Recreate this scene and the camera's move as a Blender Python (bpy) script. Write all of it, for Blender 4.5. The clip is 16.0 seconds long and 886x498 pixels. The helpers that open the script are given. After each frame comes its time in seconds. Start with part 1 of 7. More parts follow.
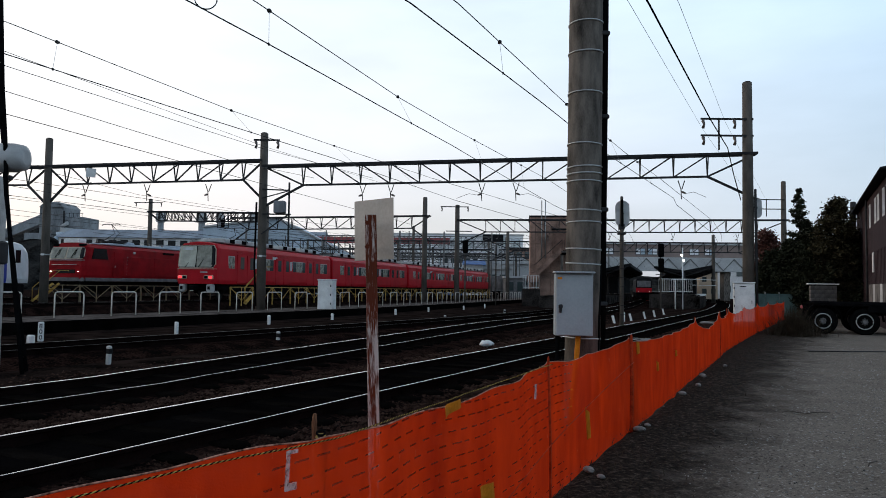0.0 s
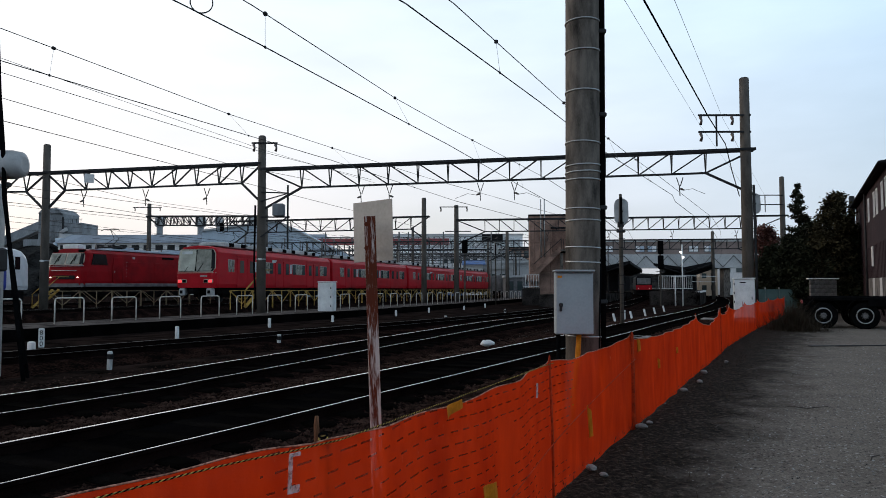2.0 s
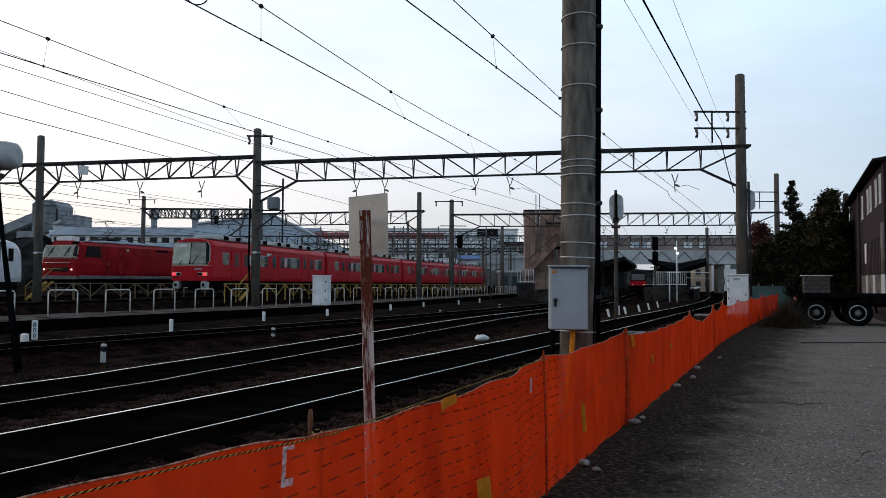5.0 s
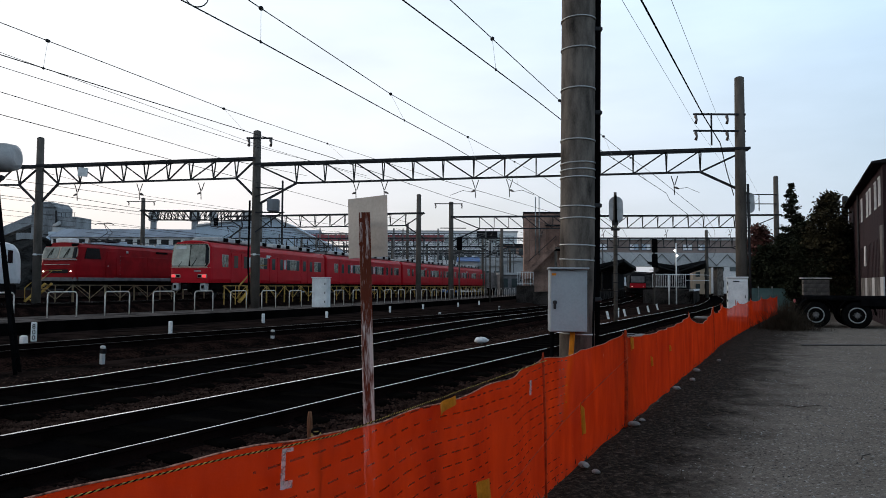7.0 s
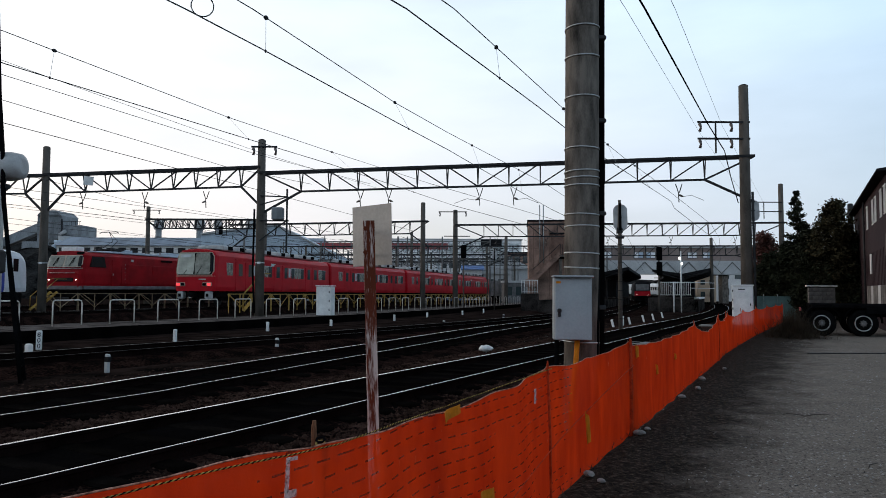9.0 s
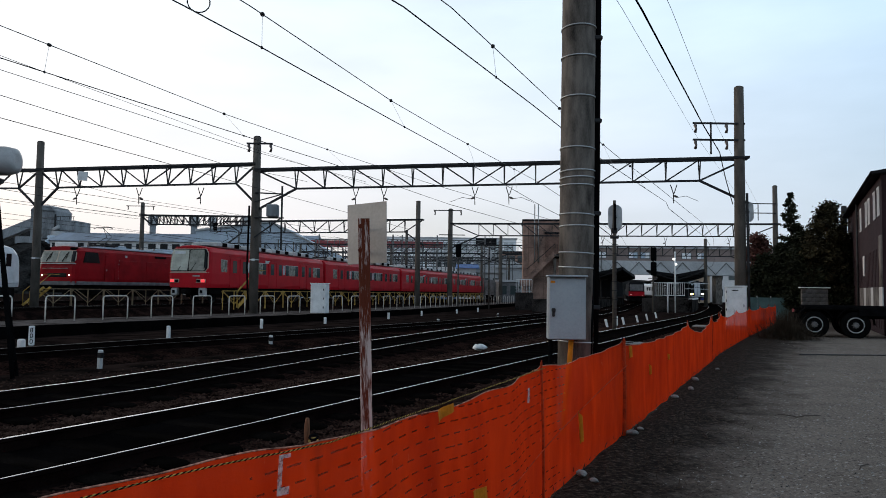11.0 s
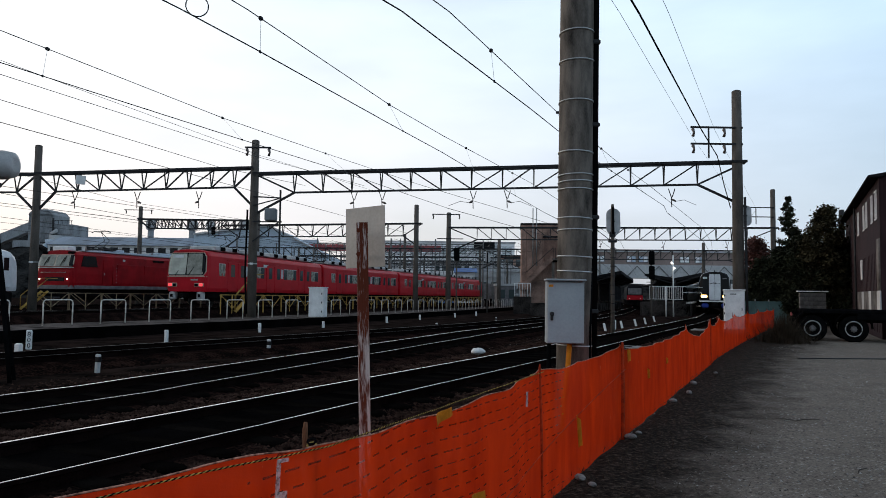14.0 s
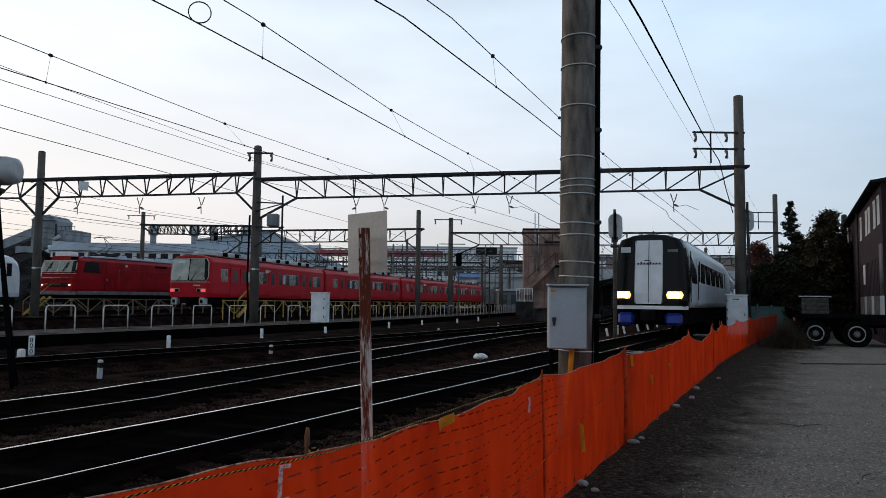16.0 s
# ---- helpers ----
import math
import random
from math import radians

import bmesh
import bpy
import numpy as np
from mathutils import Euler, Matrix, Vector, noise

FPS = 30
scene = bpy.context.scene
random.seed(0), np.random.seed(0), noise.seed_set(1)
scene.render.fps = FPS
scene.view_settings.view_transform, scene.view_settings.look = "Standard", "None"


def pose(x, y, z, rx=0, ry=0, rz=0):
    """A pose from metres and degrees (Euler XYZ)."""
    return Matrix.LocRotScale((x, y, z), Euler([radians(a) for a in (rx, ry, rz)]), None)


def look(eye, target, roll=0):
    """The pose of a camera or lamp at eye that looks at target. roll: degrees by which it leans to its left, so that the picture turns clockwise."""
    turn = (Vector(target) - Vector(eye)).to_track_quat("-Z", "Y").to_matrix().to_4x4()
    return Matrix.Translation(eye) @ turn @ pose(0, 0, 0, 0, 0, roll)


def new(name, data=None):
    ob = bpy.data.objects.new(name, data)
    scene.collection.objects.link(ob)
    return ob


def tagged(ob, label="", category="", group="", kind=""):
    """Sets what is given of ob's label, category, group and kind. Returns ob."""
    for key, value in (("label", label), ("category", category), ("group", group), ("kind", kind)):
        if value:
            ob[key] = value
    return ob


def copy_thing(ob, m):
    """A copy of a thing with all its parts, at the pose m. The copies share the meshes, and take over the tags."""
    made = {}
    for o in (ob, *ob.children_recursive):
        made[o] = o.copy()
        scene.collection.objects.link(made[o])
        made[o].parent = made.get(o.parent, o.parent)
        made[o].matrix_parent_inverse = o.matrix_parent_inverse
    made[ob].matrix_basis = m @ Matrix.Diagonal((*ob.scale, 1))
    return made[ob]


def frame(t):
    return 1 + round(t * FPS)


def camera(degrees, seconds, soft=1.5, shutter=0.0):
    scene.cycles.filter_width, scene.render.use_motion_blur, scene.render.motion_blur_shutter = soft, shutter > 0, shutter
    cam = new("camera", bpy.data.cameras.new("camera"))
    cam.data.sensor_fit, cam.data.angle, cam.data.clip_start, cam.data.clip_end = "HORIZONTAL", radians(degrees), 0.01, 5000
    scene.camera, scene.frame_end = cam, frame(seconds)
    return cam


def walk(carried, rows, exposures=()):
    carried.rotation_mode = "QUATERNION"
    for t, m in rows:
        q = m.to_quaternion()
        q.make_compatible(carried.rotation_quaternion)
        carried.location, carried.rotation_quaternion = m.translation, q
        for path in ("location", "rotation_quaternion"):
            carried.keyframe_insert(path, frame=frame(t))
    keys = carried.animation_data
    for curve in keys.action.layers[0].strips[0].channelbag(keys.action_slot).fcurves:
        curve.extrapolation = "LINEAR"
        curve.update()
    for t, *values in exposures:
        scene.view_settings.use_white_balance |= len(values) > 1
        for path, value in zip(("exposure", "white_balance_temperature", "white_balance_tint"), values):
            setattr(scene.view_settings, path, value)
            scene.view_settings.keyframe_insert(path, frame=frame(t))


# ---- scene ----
cam = camera(63.0, 16.0, soft=0.7)
PATH = [
    (0.0, pose(0, 0, 1.6, 92.80, -0.70, 0.00)),
    (0.5, pose(0, 0, 1.6, 92.86, -0.18, 0.25)),
    (1.0, pose(0, 0, 1.6, 93.18, 0.22, 0.13)),
    (1.5, pose(0, 0, 1.6, 92.90, 0.16, 0.46)),
    (2.0, pose(0, 0, 1.6, 92.83, 0.16, 0.00)),
    (2.5, pose(0, 0, 1.6, 92.61, 0.12, 0.33)),
    (3.0, pose(0, 0, 1.6, 92.79, 0.27, 0.35)),
    (3.5, pose(0, 0, 1.6, 92.77, 0.67, 0.26)),
    (4.0, pose(0, 0, 1.6, 92.39, 0.30, -0.01)),
    (6.5, pose(0, 0, 1.6, 92.49, -0.35, -0.52)),
    (7.0, pose(0, 0, 1.6, 92.57, -0.26, -0.45)),
    (7.5, pose(0, 0, 1.6, 92.70, -0.03, -0.33)),
    (8.0, pose(0, 0, 1.6, 92.88, -0.04, -0.19)),
    (8.5, pose(0, 0, 1.6, 93.11, -0.02, -0.07)),
    (9.0, pose(0, 0, 1.6, 93.21, -0.22, -0.11)),
    (11.5, pose(0, 0, 1.6, 93.09, -0.85, -0.71)),
    (12.0, pose(0, 0, 1.6, 93.11, -0.98, -0.86)),
    (12.5, pose(0, 0, 1.6, 93.36, -0.72, -0.64)),
    (13.0, pose(0, 0, 1.6, 93.13, -0.92, -0.69)),
    (13.5, pose(0, 0, 1.6, 93.20, -0.80, -0.73)),
    (14.0, pose(0, 0, 1.6, 93.41, -0.67, -0.68)),
    (14.5, pose(0, 0, 1.6, 93.16, -0.59, -0.93)),
    (15.0, pose(0, 0, 1.6, 93.38, -0.70, -0.90)),
    (15.5, pose(0, 0, 1.6, 93.54, -0.64, -0.85)),
    (16.0, pose(0, 0, 1.6, 93.83, -0.62, -0.51)),
]
walk(cam, PATH, exposures=((0.0, 0.0), (14.5, 0.0), (15.5, -0.04), (16.0, -0.14)))

# ---- light ----
world = bpy.data.worlds.new("evening_sky")
scene.world = world
world.use_nodes = True
wn, wl = world.node_tree.nodes, world.node_tree.links
wn.clear()
SUN_EL, SUN_AZ = 9.0, -62.0     # degrees; azimuth from +y towards +x
sky = wn.new("ShaderNodeTexSky")
sky.sky_type = 'NISHITA'
sky.sun_disc = False
sky.sun_elevation, sky.sun_rotation = radians(SUN_EL), radians(SUN_AZ)
sky.air_density, sky.dust_density, sky.ozone_density = 1.0, 1.6, 1.6
# thin cloud over the clear sky, brightest towards the sunset and fading to the zenith
bg = wn.new("ShaderNodeBackground")
wtc, wmap, wnoise, wramp = (wn.new("ShaderNodeTexCoord"), wn.new("ShaderNodeMapping"),
                            wn.new("ShaderNodeTexNoise"), wn.new("ShaderNodeMapRange"))
wmap.inputs["Scale"].default_value = (1.0, 1.0, 3.4)
wnoise.inputs["Scale"].default_value, wnoise.inputs["Detail"].default_value = 2.4, 7.0
wramp.inputs["From Min"].default_value, wramp.inputs["From Max"].default_value = 0.34, 0.70
wramp.inputs["To Min"].default_value, wramp.inputs["To Max"].default_value = 0.72, 0.97
wsep, wup = wn.new("ShaderNodeSeparateXYZ"), wn.new("ShaderNodeValToRGB")
wl.new(wtc.outputs["Generated"], wsep.inputs["Vector"])
wl.new(wsep.outputs["Z"], wup.inputs["Fac"])
els = wup.color_ramp.elements
els[0].position, els[0].color = 0.0, (0.72, 0.70, 0.73, 1)
els[1].position, els[1].color = 1.0, (0.40, 0.40, 0.42, 1)
for pos_, col_ in ((0.12, (0.90, 0.90, 0.95)), (0.36, (0.95, 1.06, 1.18)), (0.60, (0.66, 0.74, 0.86))):
    e_ = els.new(pos_)
    e_.color = (*col_, 1)
wdot, wface = wn.new("ShaderNodeVectorMath"), wn.new("ShaderNodeMapRange")
wdot.operation = 'DOT_PRODUCT'
wdot.inputs[1].default_value = (math.sin(radians(SUN_AZ)), math.cos(radians(SUN_AZ)), 0)
wl.new(wtc.outputs["Generated"], wdot.inputs[0])
wface.inputs["From Min"].default_value, wface.inputs["From Max"].default_value = -0.9, 0.9
wface.inputs["To Min"].default_value, wface.inputs["To Max"].default_value = 0.92, 1.18
wl.new(wdot.outputs["Value"], wface.inputs["Value"])
wveil, wmix, wgain, wout = (wn.new("ShaderNodeVectorMath"), wn.new("ShaderNodeMix"), wn.new("ShaderNodeVectorMath"),
                            wn.new("ShaderNodeOutputWorld"))
wveil.operation, wgain.operation = 'SCALE', 'SCALE'
wtint, whue = wn.new("ShaderNodeMix"), wn.new("ShaderNodeMix")
wtint.data_type = whue.data_type = 'RGBA'
whue.blend_type = 'MULTIPLY'
wtint.inputs["A"].default_value, wtint.inputs["B"].default_value = (0.68, 0.87, 1.02, 1), (1.08, 1.03, 0.98, 1)
wtone = wn.new("ShaderNodeMapRange")
wtone.inputs["From Min"].default_value, wtone.inputs["From Max"].default_value = -0.25, 0.75
wl.new(wdot.outputs["Value"], wtone.inputs["Value"])
wl.new(wtone.outputs["Result"], wtint.inputs["Factor"])
whue.inputs["Factor"].default_value = 1.0
wl.new(wup.outputs["Color"], whue.inputs["A"])
wl.new(wtint.outputs["Result"], whue.inputs["B"])
wl.new(whue.outputs["Result"], wveil.inputs[0])
wl.new(wface.outputs["Result"], wveil.inputs["Scale"])
wgain.inputs["Scale"].default_value = 0.13
wl.new(sky.outputs["Color"], wgain.inputs[0])
wmix.data_type = 'RGBA'
wl.new(wtc.outputs["Generated"], wmap.inputs["Vector"])
wl.new(wmap.outputs["Vector"], wnoise.inputs["Vector"])
wl.new(wnoise.outputs["Fac"], wramp.inputs["Value"])
wl.new(wramp.outputs["Result"], wmix.inputs["Factor"])
wl.new(wgain.outputs["Vector"], wmix.inputs["A"])
wl.new(wveil.outputs["Vector"], wmix.inputs["B"])
wl.new(wmix.outputs["Result"], bg.inputs["Color"])
wl.new(bg.outputs["Background"], wout.inputs["Surface"])

sun = new("sun", bpy.data.lights.new("sun", "SUN"))
sun.data.energy, sun.data.angle, sun.data.color = 0.6, radians(12), (1.0, 0.86, 0.72)
sx, sy = math.sin(radians(SUN_AZ)), math.cos(radians(SUN_AZ))
sun.matrix_world = look((200 * sx, 200 * sy, 200 * math.tan(radians(SUN_EL))), (0, 0, 0))
scene.view_settings.exposure = 0.0


# ---- materials ----
def mat(name, color, rough=0.6, metal=0.0, var=0.25, scale=4.0, bump=0.2, fine=60.0, color2=None, spec=0.5,
        stretch=(1, 1, 1), rand=0.0, lo=0.44, hi=0.82, grain=0.45):
    """Paint, stone or metal with variation at a coarse and a fine scale."""
    m = bpy.data.materials.new(name)
    m.use_nodes = True
    n, l = m.node_tree.nodes, m.node_tree.links
    b = n["Principled BSDF"]
    tc, mp = n.new("ShaderNodeTexCoord"), n.new("ShaderNodeMapping")
    mp.inputs["Scale"].default_value = stretch
    l.new(tc.outputs["Object"], mp.inputs["Vector"])
    n1, n2 = n.new("ShaderNodeTexNoise"), n.new("ShaderNodeTexNoise")
    n1.inputs["Scale"].default_value, n1.inputs["Detail"].default_value = scale, 6
    n2.inputs["Scale"].default_value, n2.inputs["Detail"].default_value = fine, 4
    l.new(mp.outputs["Vector"], n1.inputs["Vector"])
    l.new(mp.outputs["Vector"], n2.inputs["Vector"])
    c2 = color2 or tuple(max(0.0, c * (1 - 1.6 * var)) for c in color)
    c1 = tuple(min(1.0, c * (1 + 0.7 * var)) for c in color) if not color2 else color
    mx = n.new("ShaderNodeMix")
    mx.data_type = 'RGBA'
    mx.inputs["A"].default_value, mx.inputs["B"].default_value = (*c1, 1), (*c2, 1)
    r1 = n.new("ShaderNodeMapRange")
    r1.inputs["From Min"].default_value, r1.inputs["From Max"].default_value = lo, hi
    ad = n.new("ShaderNodeMath")
    ad.operation = 'MULTIPLY_ADD'
    ad.inputs[1].default_value, ad.inputs[2].default_value = grain, -0.1
    l.new(n2.outputs["Fac"], ad.inputs[0])
    sm = n.new("ShaderNodeMath")
    sm.operation = 'ADD'
    l.new(n1.outputs["Fac"], sm.inputs[0])
    l.new(ad.outputs["Value"], sm.inputs[1])
    l.new(sm.outputs["Value"], r1.inputs["Value"])
    l.new(r1.outputs["Result"], mx.inputs["Factor"])
    last = mx.outputs["Result"]
    if rand:
        oi, hs = n.new("ShaderNodeObjectInfo"), n.new("ShaderNodeHueSaturation")
        rr = n.new("ShaderNodeMapRange")
        rr.inputs["To Min"].default_value, rr.inputs["To Max"].default_value = 1 - rand, 1 + rand
        l.new(oi.outputs["Random"], rr.inputs["Value"])
        l.new(rr.outputs["Result"], hs.inputs["Value"])
        l.new(last, hs.inputs["Color"])
        last = hs.outputs["Color"]
    l.new(last, b.inputs["Base Color"])
    b.inputs["Roughness"].default_value, b.inputs["Metallic"].default_value = rough, metal
    b.inputs["Specular IOR Level"].default_value = spec
    if bump:
        bp = n.new("ShaderNodeBump")
        bp.inputs["Strength"].default_value, bp.inputs["Distance"].default_value = bump, 0.02
        l.new(sm.outputs["Value"], bp.inputs["Height"])
        l.new(bp.outputs["Normal"], b.inputs["Normal"])
    return m


def glow(name, color, strength):
    m = bpy.data.materials.new(name)
    m.use_nodes = True
    b = m.node_tree.nodes["Principled BSDF"]
    b.inputs["Base Color"].default_value = (*color, 1)
    b.inputs["Emission Color"].default_value = (*color, 1)
    b.inputs["Emission Strength"].default_value = strength
    return m


def glass(name, color, rough=0.05, spec=0.6):
    """Dark train or house glass: a gloss over a dim interior."""
    m = bpy.data.materials.new(name)
    m.use_nodes = True
    b = m.node_tree.nodes["Principled BSDF"]
    b.inputs["Base Color"].default_value = (*color, 1)
    b.inputs["Roughness"].default_value = rough
    b.inputs["Specular IOR Level"].default_value = spec
    return m


def net_material():
    """Orange safety net: thin plastic that lets some light and view through, with rows of slots."""
    m = bpy.data.materials.new("orange_net")
    m.use_nodes = True
    n, l = m.node_tree.nodes, m.node_tree.links
    n.clear()
    out = n.new("ShaderNodeOutputMaterial")
    uv, mp = n.new("ShaderNodeTexCoord"), n.new("ShaderNodeMapping")
    l.new(uv.outputs["UV"], mp.inputs["Vector"])
    # slots: only the long joints of the pattern, broken at intervals
    sep = n.new("ShaderNodeSeparateXYZ")
    l.new(mp.outputs["Vector"], sep.inputs["Vector"])

    def mth(op, a, b=None):
        q = n.new("ShaderNodeMath")
        q.operation = op
        for i, v in enumerate((a, b)):
            if v is None:
                continue
            if isinstance(v, (int, float)):
                q.inputs[i].default_value = v
            else:
                l.new(v, q.inputs[i])
        return q.outputs["Value"]
    n6 = n.new("ShaderNodeTexNoise")
    n6.inputs["Scale"].default_value = 5.0
    l.new(mp.outputs["Vector"], n6.inputs["Vector"])
    row = mth('DIVIDE', sep.outputs["Y"], 0.068)
    rowi = mth('FLOOR', row)
    rowf = mth('FRACT', row)
    shift = mth('MULTIPLY', rowi, 0.37)
    col = mth('FRACT', mth('ADD', mth('DIVIDE', sep.outputs["X"], 0.125), shift))
    slot = mth('MULTIPLY', mth('LESS_THAN', rowf, 0.13), mth('LESS_THAN', col, mth('MULTIPLY', n6.outputs["Fac"], 1.1)))
    # worn stretches where the slots are closed
    nz = n.new("ShaderNodeTexNoise")
    nz.inputs["Scale"].default_value = 1.7
    l.new(mp.outputs["Vector"], nz.inputs["Vector"])
    slot = mth('MULTIPLY', slot, mth('GREATER_THAN', nz.outputs["Fac"], 0.45))
    # upright bands that paint the shading of folds, stains, then a fine weave
    mp2, n2 = n.new("ShaderNodeMapping"), n.new("ShaderNodeTexNoise")
    mp2.inputs["Scale"].default_value = (2.6, 0.8, 1.0)
    l.new(uv.outputs["UV"], mp2.inputs["Vector"])
    n2.inputs["Scale"].default_value, n2.inputs["Detail"].default_value, n2.inputs["Roughness"].default_value = 1.3, 8, 0.6
    l.new(mp2.outputs["Vector"], n2.inputs["Vector"])
    ramp = n.new("ShaderNodeValToRGB")
    ramp.color_ramp.elements[0].position, ramp.color_ramp.elements[1].position = 0.30, 0.70
    ramp.color_ramp.elements[0].color = (0.50, 0.022, 0.003, 1)
    ramp.color_ramp.elements[1].color = (0.84, 0.054, 0.006, 1)
    l.new(n2.outputs["Fac"], ramp.inputs["Fac"])
    # pale spots that paint reflections off the plastic film
    n7, r7, glint = n.new("ShaderNodeTexNoise"), n.new("ShaderNodeMapRange"), n.new("ShaderNodeMix")
    n7.inputs["Scale"].default_value, n7.inputs["Detail"].default_value, n7.inputs["Roughness"].default_value = 9.0, 6, 0.65
    l.new(mp2.outputs["Vector"], n7.inputs["Vector"])
    r7.inputs["From Min"].default_value, r7.inputs["From Max"].default_value = 0.66, 0.80
    l.new(n7.outputs["Fac"], r7.inputs["Value"])
    glint.data_type = 'RGBA'
    l.new(r7.outputs["Result"], glint.inputs["Factor"])
    l.new(ramp.outputs["Color"], glint.inputs["A"])
    glint.inputs["B"].default_value = (0.80, 0.24, 0.13, 1)
    n3 = n.new("ShaderNodeTexNoise")
    n3.inputs["Scale"].default_value = 120.0
    l.new(mp.outputs["Vector"], n3.inputs["Vector"])
    bp = n.new("ShaderNodeBump")
    bp.inputs["Strength"].default_value = 0.35
    bp.inputs["Distance"].default_value = 0.004
    l.new(n3.outputs["Fac"], bp.inputs["Height"])
    dif, tra, clear, glo = (n.new("ShaderNodeBsdfDiffuse"), n.new("ShaderNodeBsdfTranslucent"),
                            n.new("ShaderNodeBsdfTransparent"), n.new("ShaderNodeBsdfGlossy"))
    for s in (dif, tra):
        l.new(glint.outputs["Result"], s.inputs["Color"])
    for s in (dif, glo):
        l.new(bp.outputs["Normal"], s.inputs["Normal"])
    glo.inputs["Roughness"].default_value = 0.42
    glo.inputs["Color"].default_value = (0.9, 0.45, 0.3, 1)
    m1, m2, m3, m4 = (n.new("ShaderNodeMixShader") for _ in range(4))
    m1.inputs["Fac"].default_value = 0.35
    l.new(dif.outputs[0], m1.inputs[1])
    l.new(tra.outputs[0], m1.inputs[2])
    m2.inputs["Fac"].default_value = 0.025
    l.new(m1.outputs[0], m2.inputs[1])
    l.new(glo.outputs[0], m2.inputs[2])
    m3.inputs["Fac"].default_value = 0.22
    l.new(m2.outputs[0], m3.inputs[1])
    l.new(clear.outputs[0], m3.inputs[2])
    slot = mth('MULTIPLY', slot, mth('LESS_THAN', sep.outputs["X"], 8.4))
    l.new(mth('MULTIPLY', slot, 0.52), m4.inputs["Fac"])
    l.new(m3.outputs[0], m4.inputs[1])
    l.new(clear.outputs[0], m4.inputs[2])
    l.new(m4.outputs[0], out.inputs["Surface"])
    return m


def lot_material():
    """Grey gravel of small stones that gives way to dark soil near the net, by a ragged margin."""
    m = bpy.data.materials.new("lot_gravel")
    m.use_nodes = True
    n, l = m.node_tree.nodes, m.node_tree.links
    b = n["Principled BSDF"]
    b.inputs["Roughness"].default_value, b.inputs["Specular IOR Level"].default_value = 0.95, 0.03
    tc = n.new("ShaderNodeTexCoord")

    def tex(kind, scale, detail=0, rough=0.6):
        q = n.new(kind)
        q.inputs["Scale"].default_value = scale
        if detail:
            q.inputs["Detail"].default_value, q.inputs["Roughness"].default_value = detail, rough
        l.new(tc.outputs["Object"], q.inputs["Vector"])
        return q

    def ramp(src, stops):
        q = n.new("ShaderNodeValToRGB")
        els_ = q.color_ramp.elements
        els_[0].position, els_[0].color = stops[0][0], (*stops[0][1], 1)
        els_[1].position, els_[1].color = stops[-1][0], (*stops[-1][1], 1)
        for p_, c_ in stops[1:-1]:
            els_.new(p_).color = (*c_, 1)
        l.new(src, q.inputs["Fac"])
        return q.outputs["Color"]

    def mix(kind, fac, a, c):
        q = n.new("ShaderNodeMix")
        q.data_type, q.blend_type = 'RGBA', kind
        for key, v in (("Factor", fac), ("A", a), ("B", c)):
            if isinstance(v, float):
                q.inputs[key].default_value = v
            else:
                l.new(v, q.inputs[key])
        return q.outputs["Result"]
    cells, small = tex("ShaderNodeTexVoronoi", 52.0), tex("ShaderNodeTexVoronoi", 95.0)
    sep = n.new("ShaderNodeSeparateColor")
    l.new(cells.outputs["Color"], sep.inputs["Color"])
    sep2 = n.new("ShaderNodeSeparateColor")
    l.new(small.outputs["Color"], sep2.inputs["Color"])
    grey = ramp(sep.outputs["Red"], [(0.0, (0.06, 0.050, 0.043)), (0.10, (0.150, 0.123, 0.102)), (0.90, (0.190, 0.158, 0.132)), (0.965, (0.27, 0.235, 0.20)), (1.0, (0.36, 0.33, 0.30))])
    fines = ramp(sep2.outputs["Green"], [(0.0, (0.72, 0.72, 0.72)), (0.5, (0.98, 0.98, 0.98)), (1.0, (1.2, 1.2, 1.2))])
    patch = ramp(tex("ShaderNodeTexNoise", 0.9, 7, 0.62).outputs["Fac"], [(0.30, (0.80, 0.79, 0.78)), (0.52, (1.0, 1.0, 1.0)), (0.72, (1.10, 1.09, 1.08))])
    stone = mix('MULTIPLY', 1.0, mix('MULTIPLY', 0.85, grey, fines), patch)
    soil = ramp(tex("ShaderNodeTexNoise", 20.0, 9, 0.75).outputs["Fac"], [(0.38, (0.004, 0.0034, 0.003)), (0.54, (0.028, 0.021, 0.016)), (0.68, (0.13, 0.10, 0.077))])
    at, nz, ad, rg = (n.new("ShaderNodeAttribute"), tex("ShaderNodeTexNoise", 1.5, 10, 0.72), n.new("ShaderNodeMath"), n.new("ShaderNodeMapRange"))
    at.attribute_name = "margin"
    ad.operation = 'MULTIPLY_ADD'
    ad.inputs[1].default_value = 1.9
    l.new(nz.outputs["Fac"], ad.inputs[0])
    l.new(at.outputs["Fac"], ad.inputs[2])
    rg.interpolation_type = 'SMOOTHSTEP'
    rg.inputs["From Min"].default_value, rg.inputs["From Max"].default_value = 1.38, 2.45
    l.new(ad.outputs["Value"], rg.inputs["Value"])
    l.new(mix('MIX', rg.outputs["Result"], soil, stone), b.inputs["Base Color"])
    bp, hs = n.new("ShaderNodeBump"), n.new("ShaderNodeMath")
    hs.operation = 'MULTIPLY'
    hs.inputs[1].default_value = -1.0
    l.new(cells.outputs["Distance"], hs.inputs[0])
    l.new(hs.outputs["Value"], bp.inputs["Height"])
    bp.inputs["Strength"].default_value, bp.inputs["Distance"].default_value = 0.35, 0.012
    l.new(bp.outputs["Normal"], b.inputs["Normal"])
    return m


